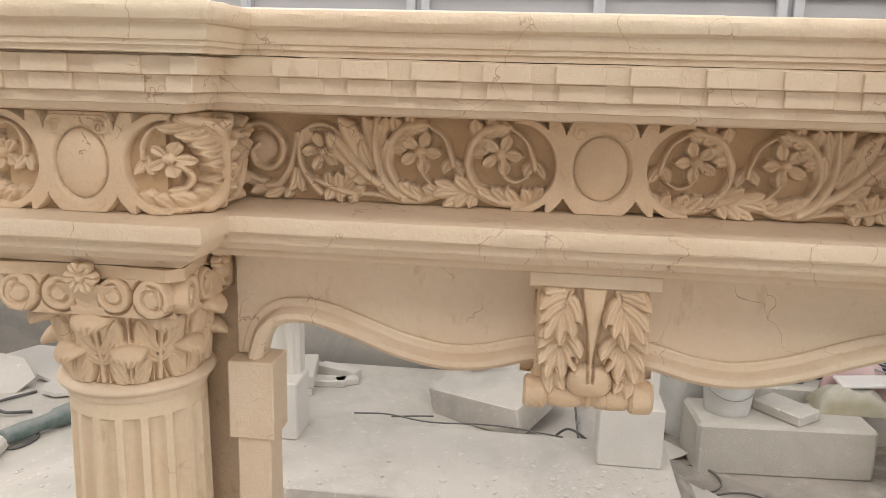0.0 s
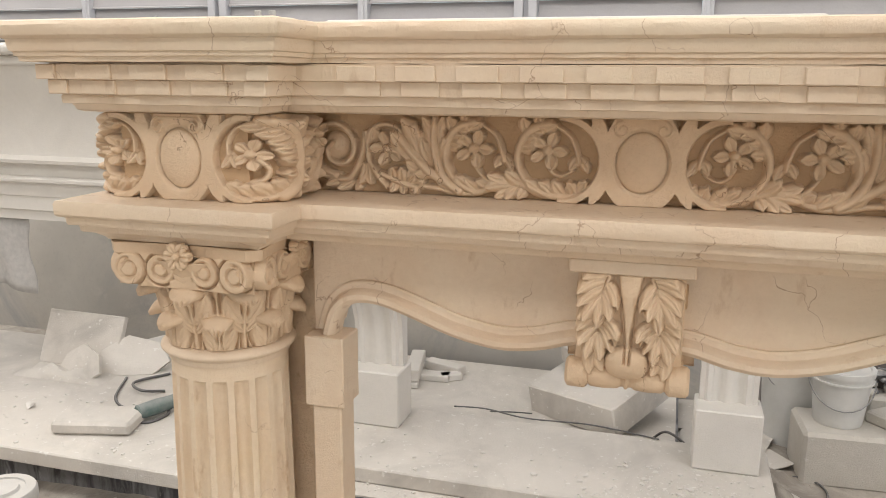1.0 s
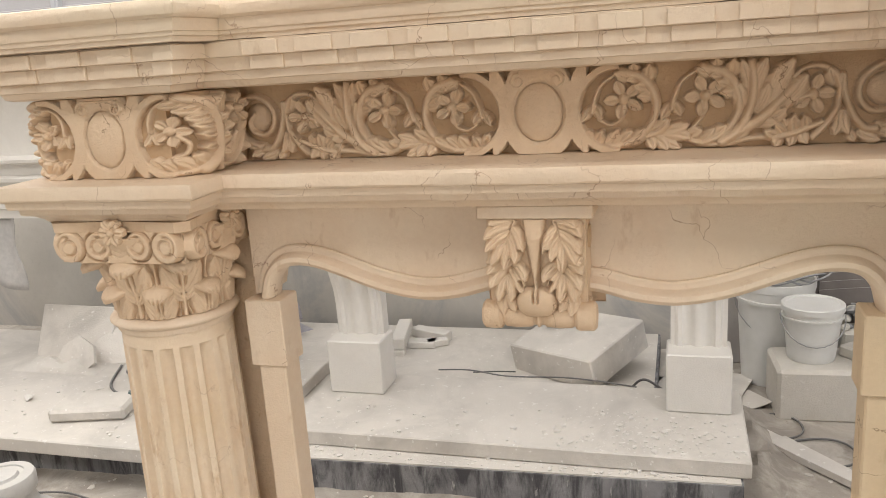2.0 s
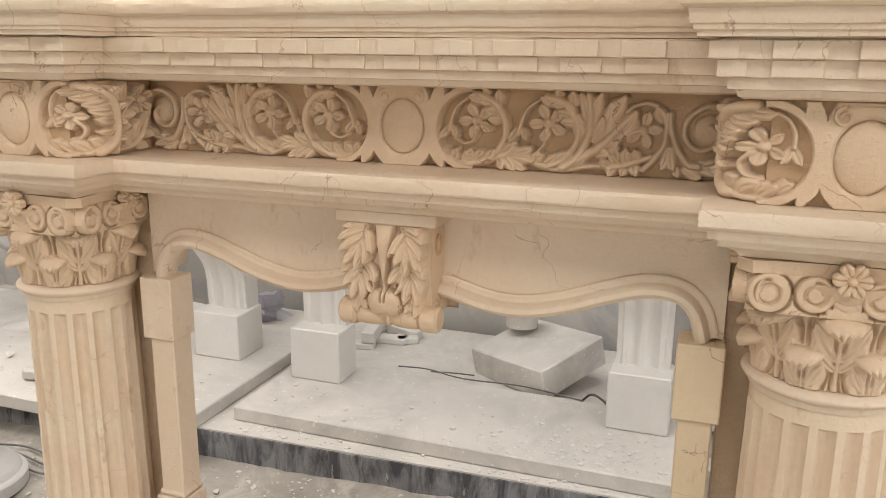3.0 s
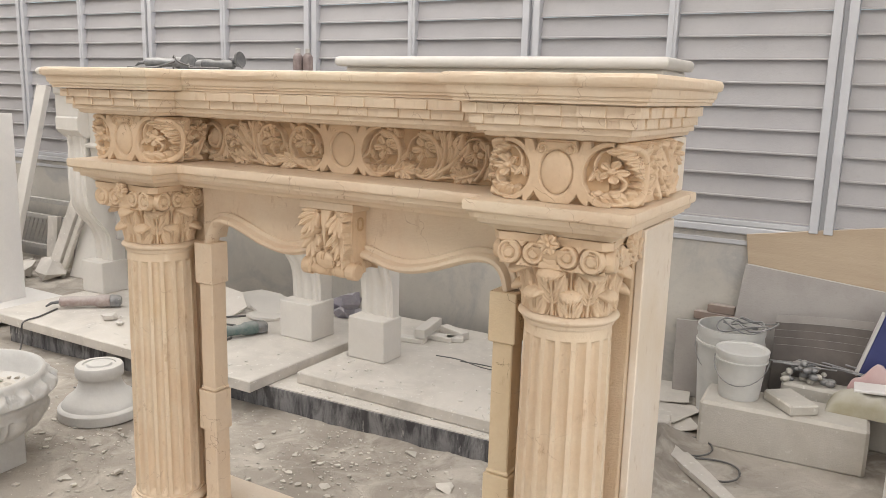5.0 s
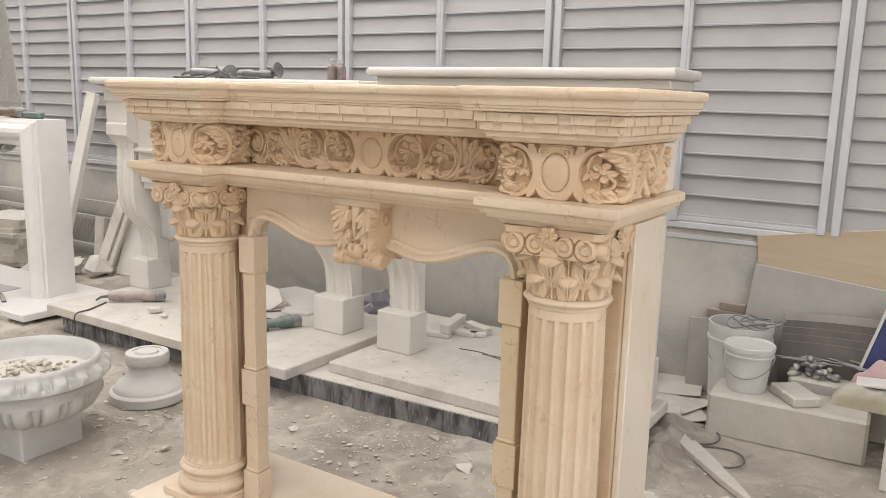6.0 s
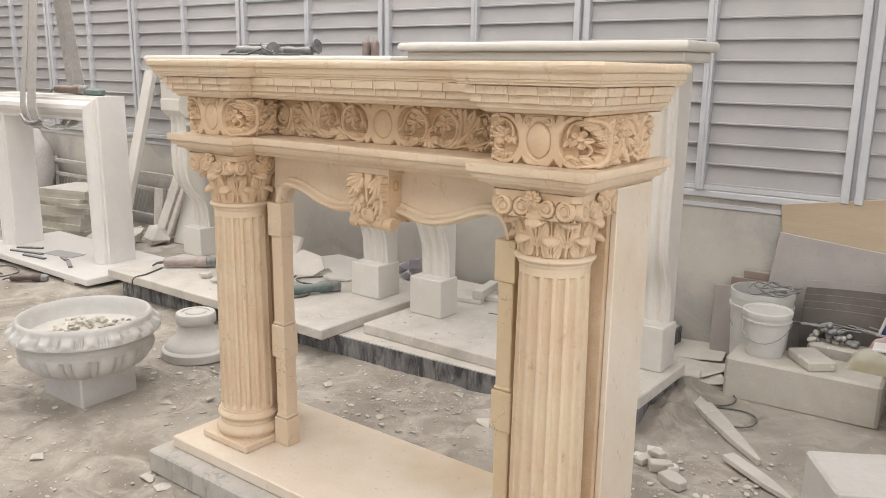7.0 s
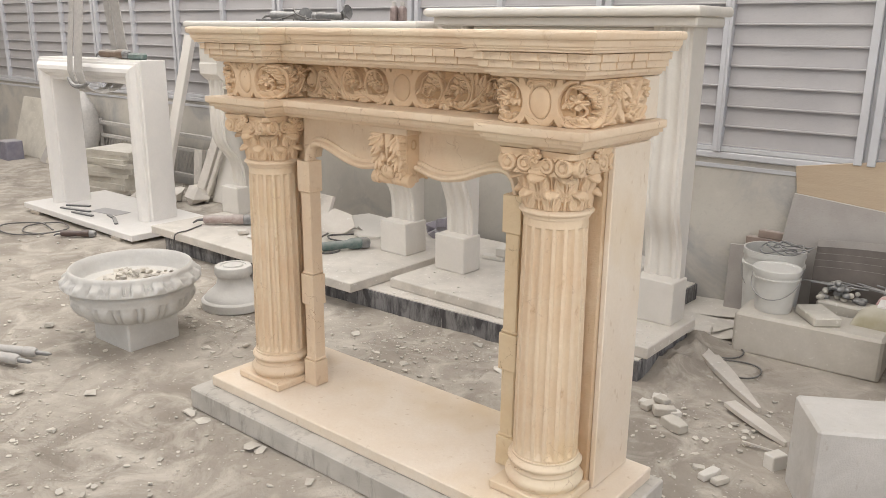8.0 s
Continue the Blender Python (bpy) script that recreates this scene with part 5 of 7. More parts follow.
def back_stage():
    p = thing("concrete_plinth", (0, 0, 0), "low grey concrete plinth with black tar stains", "plinth")
    Shape().prism([(-3.22, 1.165), (0.395, 1.312), (0.395, 1.84), (0.12, 1.92), (0.12, 2.62), (-2.1, 2.62), (-2.1, 2.15), (-3.22, 2.15)], -0.012, 0.1030).done("core", STAINED, p, smooth=0)
    Shape().prism([(-3.21, 1.172), (0.388, 1.319), (0.388, 1.83), (0.11, 1.91), (0.11, 2.61), (-2.09, 2.61), (-2.09, 2.14), (-3.21, 2.14)], 0.1031, 0.1085).done("mortar_bed", DUSTY, p, "pale dusty mortar bed", smooth=0)
    s = Shape().box(-1.180, 0.420, 1.348, 1.875, 0.109, 0.166, 0.005)
    tagged(s.done("stone_slab", DUSTY), "dusty pale marble slab lying on the concrete plinth", "stone slab")
    s = Shape().box(-3.32, -1.265, 1.120, 2.2, 0.1092, 0.166, 0.005)
    tagged(s.done("stone_slab", DUSTY), "large dusty white marble slab jutting past the plinth", "stone slab")
    m = thing("mantelpiece", (0, 0, 0), "pale unpolished marble mantelpiece with scrolled legs behind", "mantelpiece")
    for x0, x1 in ((-1.118, -0.897), (0.160, 0.378)):
        scroll_leg(m, x0, x1, 1.825, lambda z: sweep_front(z, 1.755, 0.085), 0.1665, 0.215, 1.56, PALE, False)
    Shape().box(-0.884, 0.159, 1.70, 1.84, 1.30, 1.56, 0.005).done("lintel", PALE, m)
    Shape().box(-1.085, 0.405, 1.60, 1.92, 1.5605, 1.605, 0.008).done("bed_moulding", PALE, m)
    round_shelf(m, -1.11, 0.435, 1.55, 1.93, 1.6055, 1.650, PALE)
    m = thing("mantelpiece", (0, 0, 0), "pale white marble mantelpiece with tools on its shelf", "mantelpiece")
    for x0, x1 in ((-3.335, -3.13), (-1.635, -1.412)):
        scroll_leg(m, x0, x1, 1.93, lambda z: sweep_front(z, 1.822, 0.165), 0.1665, 0.205, 1.50, PALE)
    prof = [(1.92, 0.865), (1.735, 0.865), (1.733, 0.905), (1.718, 0.910), (1.716, 0.965), (1.708, 0.972), (1.700, 1.028), (1.676, 1.034), (1.674, 1.046), (1.705, 1.056), (1.700, 1.106), (1.664, 1.113), (1.660, 1.126), (1.702, 1.140), (1.700, 1.30), (1.680, 1.36), (1.640, 1.44), (1.60, 1.4995), (1.92, 1.4995)]
    Shape().rings([[(x, y, z) for y, z in prof] for x in (-3.129, -1.636)]).done("lintel", PALE, m, smooth=30)
    Shape().box(-3.345, -1.32, 1.575, 1.95, 1.5005, 1.538, 0.008).done("bed_moulding", PALE, m)
    round_shelf(m, -3.37, -1.14, 1.53, 1.96, 1.5385, 1.583, PALE)


def white_frame():
    m = thing("mantelpiece", (-5.14, 1.30, 0.0705), "polished white marble mantelpiece with a rounded frame moulding", "mantelpiece", turn=5.6)
    W, H = 1.36, 1.222
    prof = [(0.0, -0.20), (0.0, 0.02), (0.016, 0.025), (0.018, 0.042), (0.034, 0.046), (0.040, 0.060), (0.062, 0.080), (0.090, 0.086), (0.118, 0.074), (0.138, 0.046), (0.146, 0.030), (0.172, 0.026), (0.18, 0.0), (0.18, -0.20)]
    pieces = {"left_leg": [], "lintel": [], "right_leg": []}
    for d, w in prof:
        a, b, c, e = (d, -w, 0.0), (d, -w, H - d), (W - d, -w, H - d), (W - d, -w, 0.0)
        pieces["left_leg"].append((a, b))
        pieces["lintel"].append((b, c))
        pieces["right_leg"].append((c, e))
    for name, rows in pieces.items():
        Shape().rings([[r[0] for r in rows], [r[1] for r in rows]]).done("lintel" if name == "lintel" else "leg", WHITE, m, smooth=30)
    tagged(Shape().box(-5.26, -3.50, 1.06, 1.80, 0.022, 0.070, 0.005).done("stone_slab", WHITE), "white marble slab with loose steel bars on it", "stone slab")
    for x, y in ((-3.72, 1.13), (-5.05, 1.13), (-4.4, 1.7)):
        tagged(Shape().box(x - 0.09, x + 0.05, y - 0.07, y + 0.05, -0.012, 0.0215, 0.006).done("packing_block", WOOD), "small dusty wooden packing block under the slab", "wood block", "packing blocks")
    bars = ((-4.62, 1.20, 0.34, 14), (-4.42, 1.16, 0.26, 8), (-4.18, 1.27, 0.12, -12), (-4.0, 1.21, 0.22, -24), (-4.75, 1.29, 0.22, 30))
    for x, y, n, a in bars:
        s = Shape().box(-n / 2, n / 2, -0.014, 0.014, 0.0, 0.013, 0.002)
        tagged(s.done("steel_bar", TOOL_DARK, at=pose(x, y, 0.0708, 0, 0, a)), "short dark steel bar on the white slab", "steel bar", "loose steel bars")
    tagged(Shape().box(-0.16, 0.16, -0.07, 0.07, 0, 0.004, 0.001).done("paper_sheet", LOUVRE, at=pose(-4.35, 1.36, 0.0708, 0, 0, 9)), "thin pale sheet lying on the white slab", "paper")
    # lifting straps hanging over the lintel from above
    for k, x in enumerate((-4.42, -4.29)):
        st = thing("lifting_strap", (x, 1.30, 1.0), "dusty grey webbing strap hanging down over the lintel", "strap", "lifting straps")
        w, t = (0.044, 0.066)[k], 0.006
        line = curve([(0.08 - 0.06 * k, 0.05, 2.6), (0.05 - 0.03 * k, -0.04, 1.0), (0.0, -0.105, 0.30), (0.02, -0.115, 0.18), (0.05, -0.09, 0.08), (0.09, 0.0, 0.045), (0.10, 0.12, 0.07)], 6)
        loops = [[(p.x - w, p.y, p.z), (p.x + w, p.y - 0.006, p.z), (p.x + w, p.y - 0.006 + t, p.z + t), (p.x - w, p.y + t, p.z + t)] for p in line]
        Shape().rings(loops).done("webbing", STRAP, st)
        back = curve([(0.10, 0.12, 0.07), (0.08, 0.235, 0.20), (0.03, 0.24, 0.42), (0.07 - 0.02 * k, 0.16, 1.2), (0.10 - 0.05 * k, 0.10, 2.6)], 6)
        loops = [[(p.x - w, p.y, p.z), (p.x + w, p.y, p.z), (p.x + w, p.y + t, p.z + t), (p.x - w, p.y + t, p.z + t)] for p in back]
        Shape().rings(loops).done("webbing", STRAP, st)
    Shape().tube(curve([(-0.16, 0, 0.05), (-0.06, -0.01, 0.0), (0.08, -0.01, 0.0), (0.17, -0.01, 0.03)], 5), [0.012 + 0.006 * math.sin(k * 0.2) for k in range(16)], 8, m=pose(0.02, -0.13, 0.10)).done("sling_hook", TOOL_GREY, st, "dusty steel sling hook")


def slab_leaning(name, x, y, w, t, h, lean, turn, mat, label, cat, z=0.0, roll=0.0):
    s = Shape().box(-w / 2, w / 2, 0, t, 0, h, 0.004)
    return tagged(s.done(name, mat, at=pose(x, y, z) @ pose(0, 0, 0, lean, roll, turn)), label, cat)


def rough_rock(s, x, y, z, r, seed, flat=0.6, m=None):
    """An angular broken stone."""
    rnd = random.Random(seed)
    pts = []
    for k in range(12):
        a, b = rnd.uniform(0, 2 * math.pi), rnd.uniform(-1, 1)
        q = r * rnd.uniform(0.7, 1.1)
        c = math.sqrt(1 - b * b)
        pts.append((q * c * math.cos(a), q * c * math.sin(a), q * b * flat))
    bm = bmesh.new()
    for p in pts:
        bm.verts.new(p)
    bmesh.ops.convex_hull(bm, input=bm.verts)
    bm.verts.ensure_lookup_table()
    used = [v for v in bm.verts if v.link_faces]
    at = {v: k for k, v in enumerate(used)}
    low = min(v.co.z for v in used)
    s.add([(v.co.x + x, v.co.y + y, v.co.z - low + z) for v in used], [[at[v] for v in f.verts] for f in bm.faces], m)
    bm.free()


def left_yard():
    # a stack of broken slabs behind the white frame
    rnd = random.Random(4)
    z = 0.0
    for k in range(9):
        t = rnd.uniform(0.035, 0.06)
        a, b = 0.31 - 0.004 * k, 0.25 - 0.004 * k
        j = lambda: rnd.uniform(-0.016, 0.016)
        pts = [(-a + j(), -b + j()), (j(), -b + j() * 0.6), (a + j(), -b + j()), (a + j(), j()), (a * 0.85 + j(), b + j()), (-a + j(), b + j())]
        s = Shape().prism(pts, 0, t)
        tagged(s.done("broken_slab", GREY_STONE, at=pose(-5.52 + rnd.uniform(-0.02, 0.02), 2.15 + rnd.uniform(-0.02, 0.02), z, 0, 0, 12 + rnd.uniform(-6, 6))), "broken dusty marble slab in a rough stack", "stone slab", "stack of broken slabs")
        z += t + 0.0005
    for k in range(10):
        s = Shape()
        rough_rock(s, 0, 0, 0, rnd.uniform(0.07, 0.15), 40 + k)
        tagged(s.done("rubble_stone", DUSTY, at=pose(-5.75 + rnd.uniform(0.0, 1.35), 1.98 + rnd.uniform(-0.12, 0.42), 0, 0, 0, 0), smooth=0), "angular dusty piece of stone rubble", "rubble", "rubble behind the white frame")
    # steel rack with mesh behind it
    rack = thing("steel_rack", (-5.72, 2.60, 0), "low rusty steel rack with a mesh panel against the wall", "rack")
    for x in (-1.08, 0.0, 1.08):
        Shape().box(x - 0.02, x + 0.02, -0.02, 0.02, 0, 0.56, 0.002).done("rack_post", STRAP, rack)
    for z in (0.52, 0.38, 0.12):
        Shape().box(-1.07, 1.07, -0.018, 0.018, z - 0.018, z + 0.018, 0.002).done("rack_rail", STRAP, rack)
    for k in range(36):
        x = -1.0 + 2.0 * k / 35
        Shape().tube([(x - 0.06, 0, 0.14), (x + 0.06, 0, 0.37)], 0.004, 5).done("mesh_wire", STRAP, rack)
    slab_leaning("stone_strip", -5.02, 2.22, 0.13, 0.05, 1.52, -14, 0, PALE, "tall pale marble strip leaning on the wall", "stone strip", roll=3)
    slab_leaning("stone_strip", -4.50, 2.26, 0.10, 0.035, 0.76, -19, 6, DUSTY, "narrow dusty marble strip leaning on the wall", "stone strip", roll=9)
    slab_leaning("stone_strip", -4.40, 2.28, 0.05, 0.03, 0.74, -19, 0, GREY_STONE, "thin grey stone strip leaning on the wall", "stone strip", roll=8)
    slab_leaning("stone_slab", -4.25, 2.36, 0.26, 0.04, 0.44, -20, 4, PALE, "small pale slab leaning on the wall", "stone slab")
    slab_leaning("stone_strip", -4.78, 2.46, 0.09, 0.06, 0.42, -8, 20, DUSTY, "short dusty stone piece standing at the wall", "stone strip")
    slab_leaning("stone_strip", -4.66, 2.50, 0.07, 0.06, 0.34, -6, -10, GREY_STONE, "short grey stone piece standing at the wall", "stone strip")
    for k, (x, a) in enumerate(((-7.62, 14), (-7.46, 20), (-7.40, 9))):
        slab_leaning("wood_board", x, 2.30, 0.16, 0.025, 0.52, -24, a, (BOARD, WOOD, DUSTY)[k], "short dusty board leaning on the wall", "board", roll=14)
    slab_leaning("grey_sheet", -8.15, 2.42, 1.15, 0.012, 0.72, -17, 0, GREY_STONE, "large grey sheet leaning on the wall", "sheet")
    sack, loops = Shape(), []
    for j in range(15):
        u = j / 14
        r = 0.19 * (0.75 + 0.5 * math.sin(math.pi * min(1.0, u * 1.05)) ** 0.8) * (1 - 0.72 * max(0.0, u - 0.82) / 0.18)
        loop = []
        for k in range(28):
            a = 2 * math.pi * k / 28
            q = r * (1 + 0.13 * noise.noise((3 * math.cos(a), 3 * math.sin(a), u * 5)) + 0.07 * noise.noise((9 * math.cos(a), 9 * math.sin(a), u * 12)))
            loop.append((q * math.cos(a), 0.7 * q * math.sin(a), 0.86 * u))
        loops.append(loop)
    tagged(sack.rings(loops).done("sack", STRAP, at=pose(-6.98, 2.44, -0.012, -4, 3, 0), smooth=60), "tall dusty grey sack standing against the wall", "sack")
    tagged(Shape().box(-8.35, -8.12, 2.1, 2.3, -0.012, 0.22, 0.01).done("crate", paint("purple_plastic", (0.19, 0.18, 0.23), (0.25, 0.24, 0.28), 0.6, 9.0, 0.4)), "faded purple plastic crate on the floor", "crate")


def cable(name, pts, r, label, group="", mat=None):
    s = Shape().tube(curve(pts, 8), r, 6)
    return tagged(s.done(name, mat or CABLE), label, "cable", group)


def grinder(x, y, z, turn, body, label, scale=1.0, disc=True):
    """An angle grinder on its side: barrel body, gear head, guard and tail."""
    g = thing("angle_grinder", (x, y, z), label, "power tool", turn=turn)
    lay = pose(0, 0, 0.036 * scale) @ pose(0, 0, 0, 0, 90, 0)
    k = scale
    Shape().lathe([(0.020 * k, -0.15 * k), (0.026 * k, -0.145 * k), (0.028 * k, -0.08 * k), (0.024 * k, -0.02 * k), (0.025 * k, 0.02 * k), (0.033 * k, 0.04 * k), (0.034 * k, 0.09 * k), (0.030 * k, 0.10 * k)], 20, m=lay).done("body", body, g)
    Shape().lathe([(0.028 * k, 0.1005 * k), (0.032 * k, 0.105 * k), (0.030 * k, 0.14 * k), (0.018 * k, 0.155 * k)], 16, m=lay).box(0.10 * k, 0.15 * k, -0.028 * k, 0.028 * k, 0.008 * k, 0.050 * k, 0.005).done("gear_head", TOOL_GREY, g)
    if disc:
        Shape().lathe([(0.006, 0), (0.050 * k, 0.0), (0.050 * k, 0.010), (0.006, 0.014)], 24, m=pose(0.128 * k, -0.045 * k, 0.034 * k, 78, 0, 0)).done("disc", TOOL_DARK, g)
    Shape().tube([(-0.15 * k, 0, 0.036 * k), (-0.19 * k, 0.0, 0.030 * k), (-0.22 * k, 0.01, 0.012)], [0.010 * k, 0.008 * k, 0.005 * k], 8).done("cord_sleeve", TOOL_DARK, g)
    return g


def urn():
    u = thing("urn", (-1.833, 0.146, -0.012), "carved grey marble garden urn with gadroons and egg border", "urn", turn=2)
    Shape().box(-0.150, 0.170, -0.148, 0.135, 0, 0.150, 0.008).done("foot", URN, u)
    n = 160
    loops = []
    for r, z, lob in [(0.12, 0.134, 0), (0.185, 0.138, 0.4), (0.226, 0.152, 0.9), (0.262, 0.178, 1), (0.284, 0.206, 1), (0.293, 0.232, 1), (0.294, 0.246, 0.8), (0.297, 0.252, 0.0), (0.294, 0.272, 0), (0.300, 0.280, 0), (0.296, 0.292, 0), (0.284, 0.302, 0), (0.280, 0.3105, 0)]:
        loop = []
        for k in range(n):
            a = 2 * math.pi * k / n
            u_ = (a / (2 * math.pi / 16)) % 1.0
            swell = math.sin(math.pi * u_ / 0.70) ** 0.4 if u_ < 0.70 else 0.75 * math.sin(math.pi * (u_ - 0.70) / 0.30) ** 0.6
            q = r + 0.026 * lob * (swell - 0.6)
            loop.append((q * math.cos(a), q * math.sin(a), z))
        loops.append(loop)
    Shape().rings(loops, True, True).done("bowl", URN, u, smooth=60)
    rim = Shape()
    loops = []
    for r, z, egg in [(0.279, 0.311, 0), (0.300, 0.3105, 0), (0.322, 0.3125, 0), (0.336, 0.3165, 0), (0.339, 0.322, 0.2), (0.336, 0.330, 0.8), (0.331, 0.342, 1.0), (0.323, 0.354, 1.0), (0.314, 0.366, 0.9), (0.305, 0.376, 0.3), (0.299, 0.384, 0), (0.295, 0.393, 0), (0.287, 0.397, 0), (0.278, 0.390, 0), (0.272, 0.360, 0), (0.262, 0.32, 0), (0.24, 0.29, 0)]:
        loop = []
        for k in range(n * 2):
            a = math.pi * k / n
            u_ = (a / (2 * math.pi / 20)) % 1.0
            w_ = abs(u_ - 0.5)
            tall = min(1.0, max(0.0, 1 - ((z - 0.343) / 0.021) ** 2))
            e = math.sqrt(max(0.0, 1 - (w_ / 0.27) ** 2)) if w_ < 0.27 else 0.0
            e += 0.75 * math.exp(-(((w_ - 0.36) / 0.035) ** 2)) + 0.6 * math.exp(-(((w_ - 0.5) / 0.04) ** 2))
            e -= 0.5 * math.exp(-(((w_ - 0.30) / 0.03) ** 2))
            q = r + 0.024 * egg * (e * (0.25 + 0.75 * tall) - 0.6)
            loop.append((q * math.cos(a), q * math.sin(a), z))
        loops.append(loop)
    rim.rings(loops, True, True)
    rim.done("rim", URN, u, smooth=60)
    s = Shape()
    rnd = random.Random(9)
    for k in range(90):
        a, q = rnd.uniform(0, 6.28), 0.19 * math.sqrt(rnd.random())
        rough_rock(s, q * math.cos(a), q * math.sin(a) + 0.02, 0.300 + 0.040 * math.exp(-((q / 0.14) ** 2)), rnd.uniform(0.006, 0.026), 300 + k, 0.7)
    s.lathe([(0.262, 0.292), (0.240, 0.300), (0.14, 0.322), (0.001, 0.342)], 30)
    tagged(s.done("stone_rubble", CHIP, at=pose(-1.833, 0.146, -0.012), smooth=0), "heap of broken stone bits inside the urn", "rubble", kind="stuff")
    b = thing("column_base", (-1.865, 0.775, -0.008), "turned grey marble column base on the floor", "column base")
    Shape().lathe([(0.178, 0), (0.186, 0.006), (0.187, 0.046), (0.181, 0.054), (0.170, 0.058), (0.166, 0.068), (0.152, 0.086), (0.122, 0.108), (0.103, 0.132), (0.094, 0.156), (0.091, 0.184)], 56).done("foot_ring", URN, b)
    Shape().lathe([(0.091, 0.1845), (0.102, 0.187), (0.105, 0.194), (0.105, 0.230), (0.100, 0.240), (0.072, 0.243), (0.071, 0.237), (0.057, 0.235), (0.052, 0.245), (0.001, 0.247)], 48).done("drum", URN, b)


def bucket(x, y, z, r0, r1, h, lid, label):
    b = thing("bucket", (x, y, z), label, "bucket")
    t = 0.003
    outer = [(r0 * 0.97, 0.0), (r0, 0.004)] + [(r0 + (r1 - r0) * k / 6, 0.004 + (h * 0.80 - 0.004) * k / 6) for k in range(1, 7)]
    outer += [(r1 + 0.008, h * 0.805), (r1 + 0.008, h * 0.835), (r1 + 0.001, h * 0.84), (r1 + 0.002, h * 0.92), (r1 + 0.006, h * 0.925), (r1 + 0.006, h), (r1 - t, h), (r1 - t, h * 0.9), (r0 - t, 0.012), (0.001, 0.010)]
    Shape().lathe(outer, 48).done("body", PLASTIC, b)
    if lid:
        Shape().lathe([(r1 + 0.009, h * 0.93), (r1 + 0.010, h + 0.006), (r1 + 0.006, h + 0.010), (r1 - 0.006, h + 0.009), (r1 - 0.010, h + 0.003), (0.001, h + 0.004)], 48).done("lid", PLASTIC, b)
    hand = [((r1 + 0.012) * math.cos(a), -(r1 + 0.012) * math.sin(a) * 0.55 - 0.04 * math.sin(a), h * 0.82 - (r1 * 0.95) * math.sin(a)) for a in [math.pi * k / 12 for k in range(13)]]
    Shape().tube(hand, 0.0025, 6).done("wire_handle", TOOL_GREY, b)
    return b


def mound(name, x0, x1, y0, y1, z, h, mat, label, cat, seed):
    """A slumped soft heap with folds."""
    s, nu, nv = Shape(), 26, 16
    for j in range(nv + 1):
        for i in range(nu + 1):
            u, v = i / nu, j / nv
            dome = max(0.0, (1 - abs(2 * u - 1) ** 2.6) * (1 - abs(2 * v - 1) ** 2.6)) ** 0.6
            x, y = x0 + (x1 - x0) * u, y0 + (y1 - y0) * v
            fold = 0.22 * noise.noise((x * 16, y * 22, seed)) + 0.10 * noise.noise((x * 44, y * 44, seed + 5))
            s.v.append(Vector((x, y, z + h * dome * (1 + fold))))
    s.f = [[j * (nu + 1) + i, j * (nu + 1) + i + 1, (j + 1) * (nu + 1) + i + 1, (j + 1) * (nu + 1) + i] for j in range(nv) for i in range(nu)]
    n = len(s.v)
    s.v += [Vector((x0, y0, z)), Vector((x1, y0, z)), Vector((x1, y1, z)), Vector((x0, y1, z))]
    s.f.append([n + 3, n + 2, n + 1, n])
    return tagged(s.done(name, mat, smooth=50), label, cat)


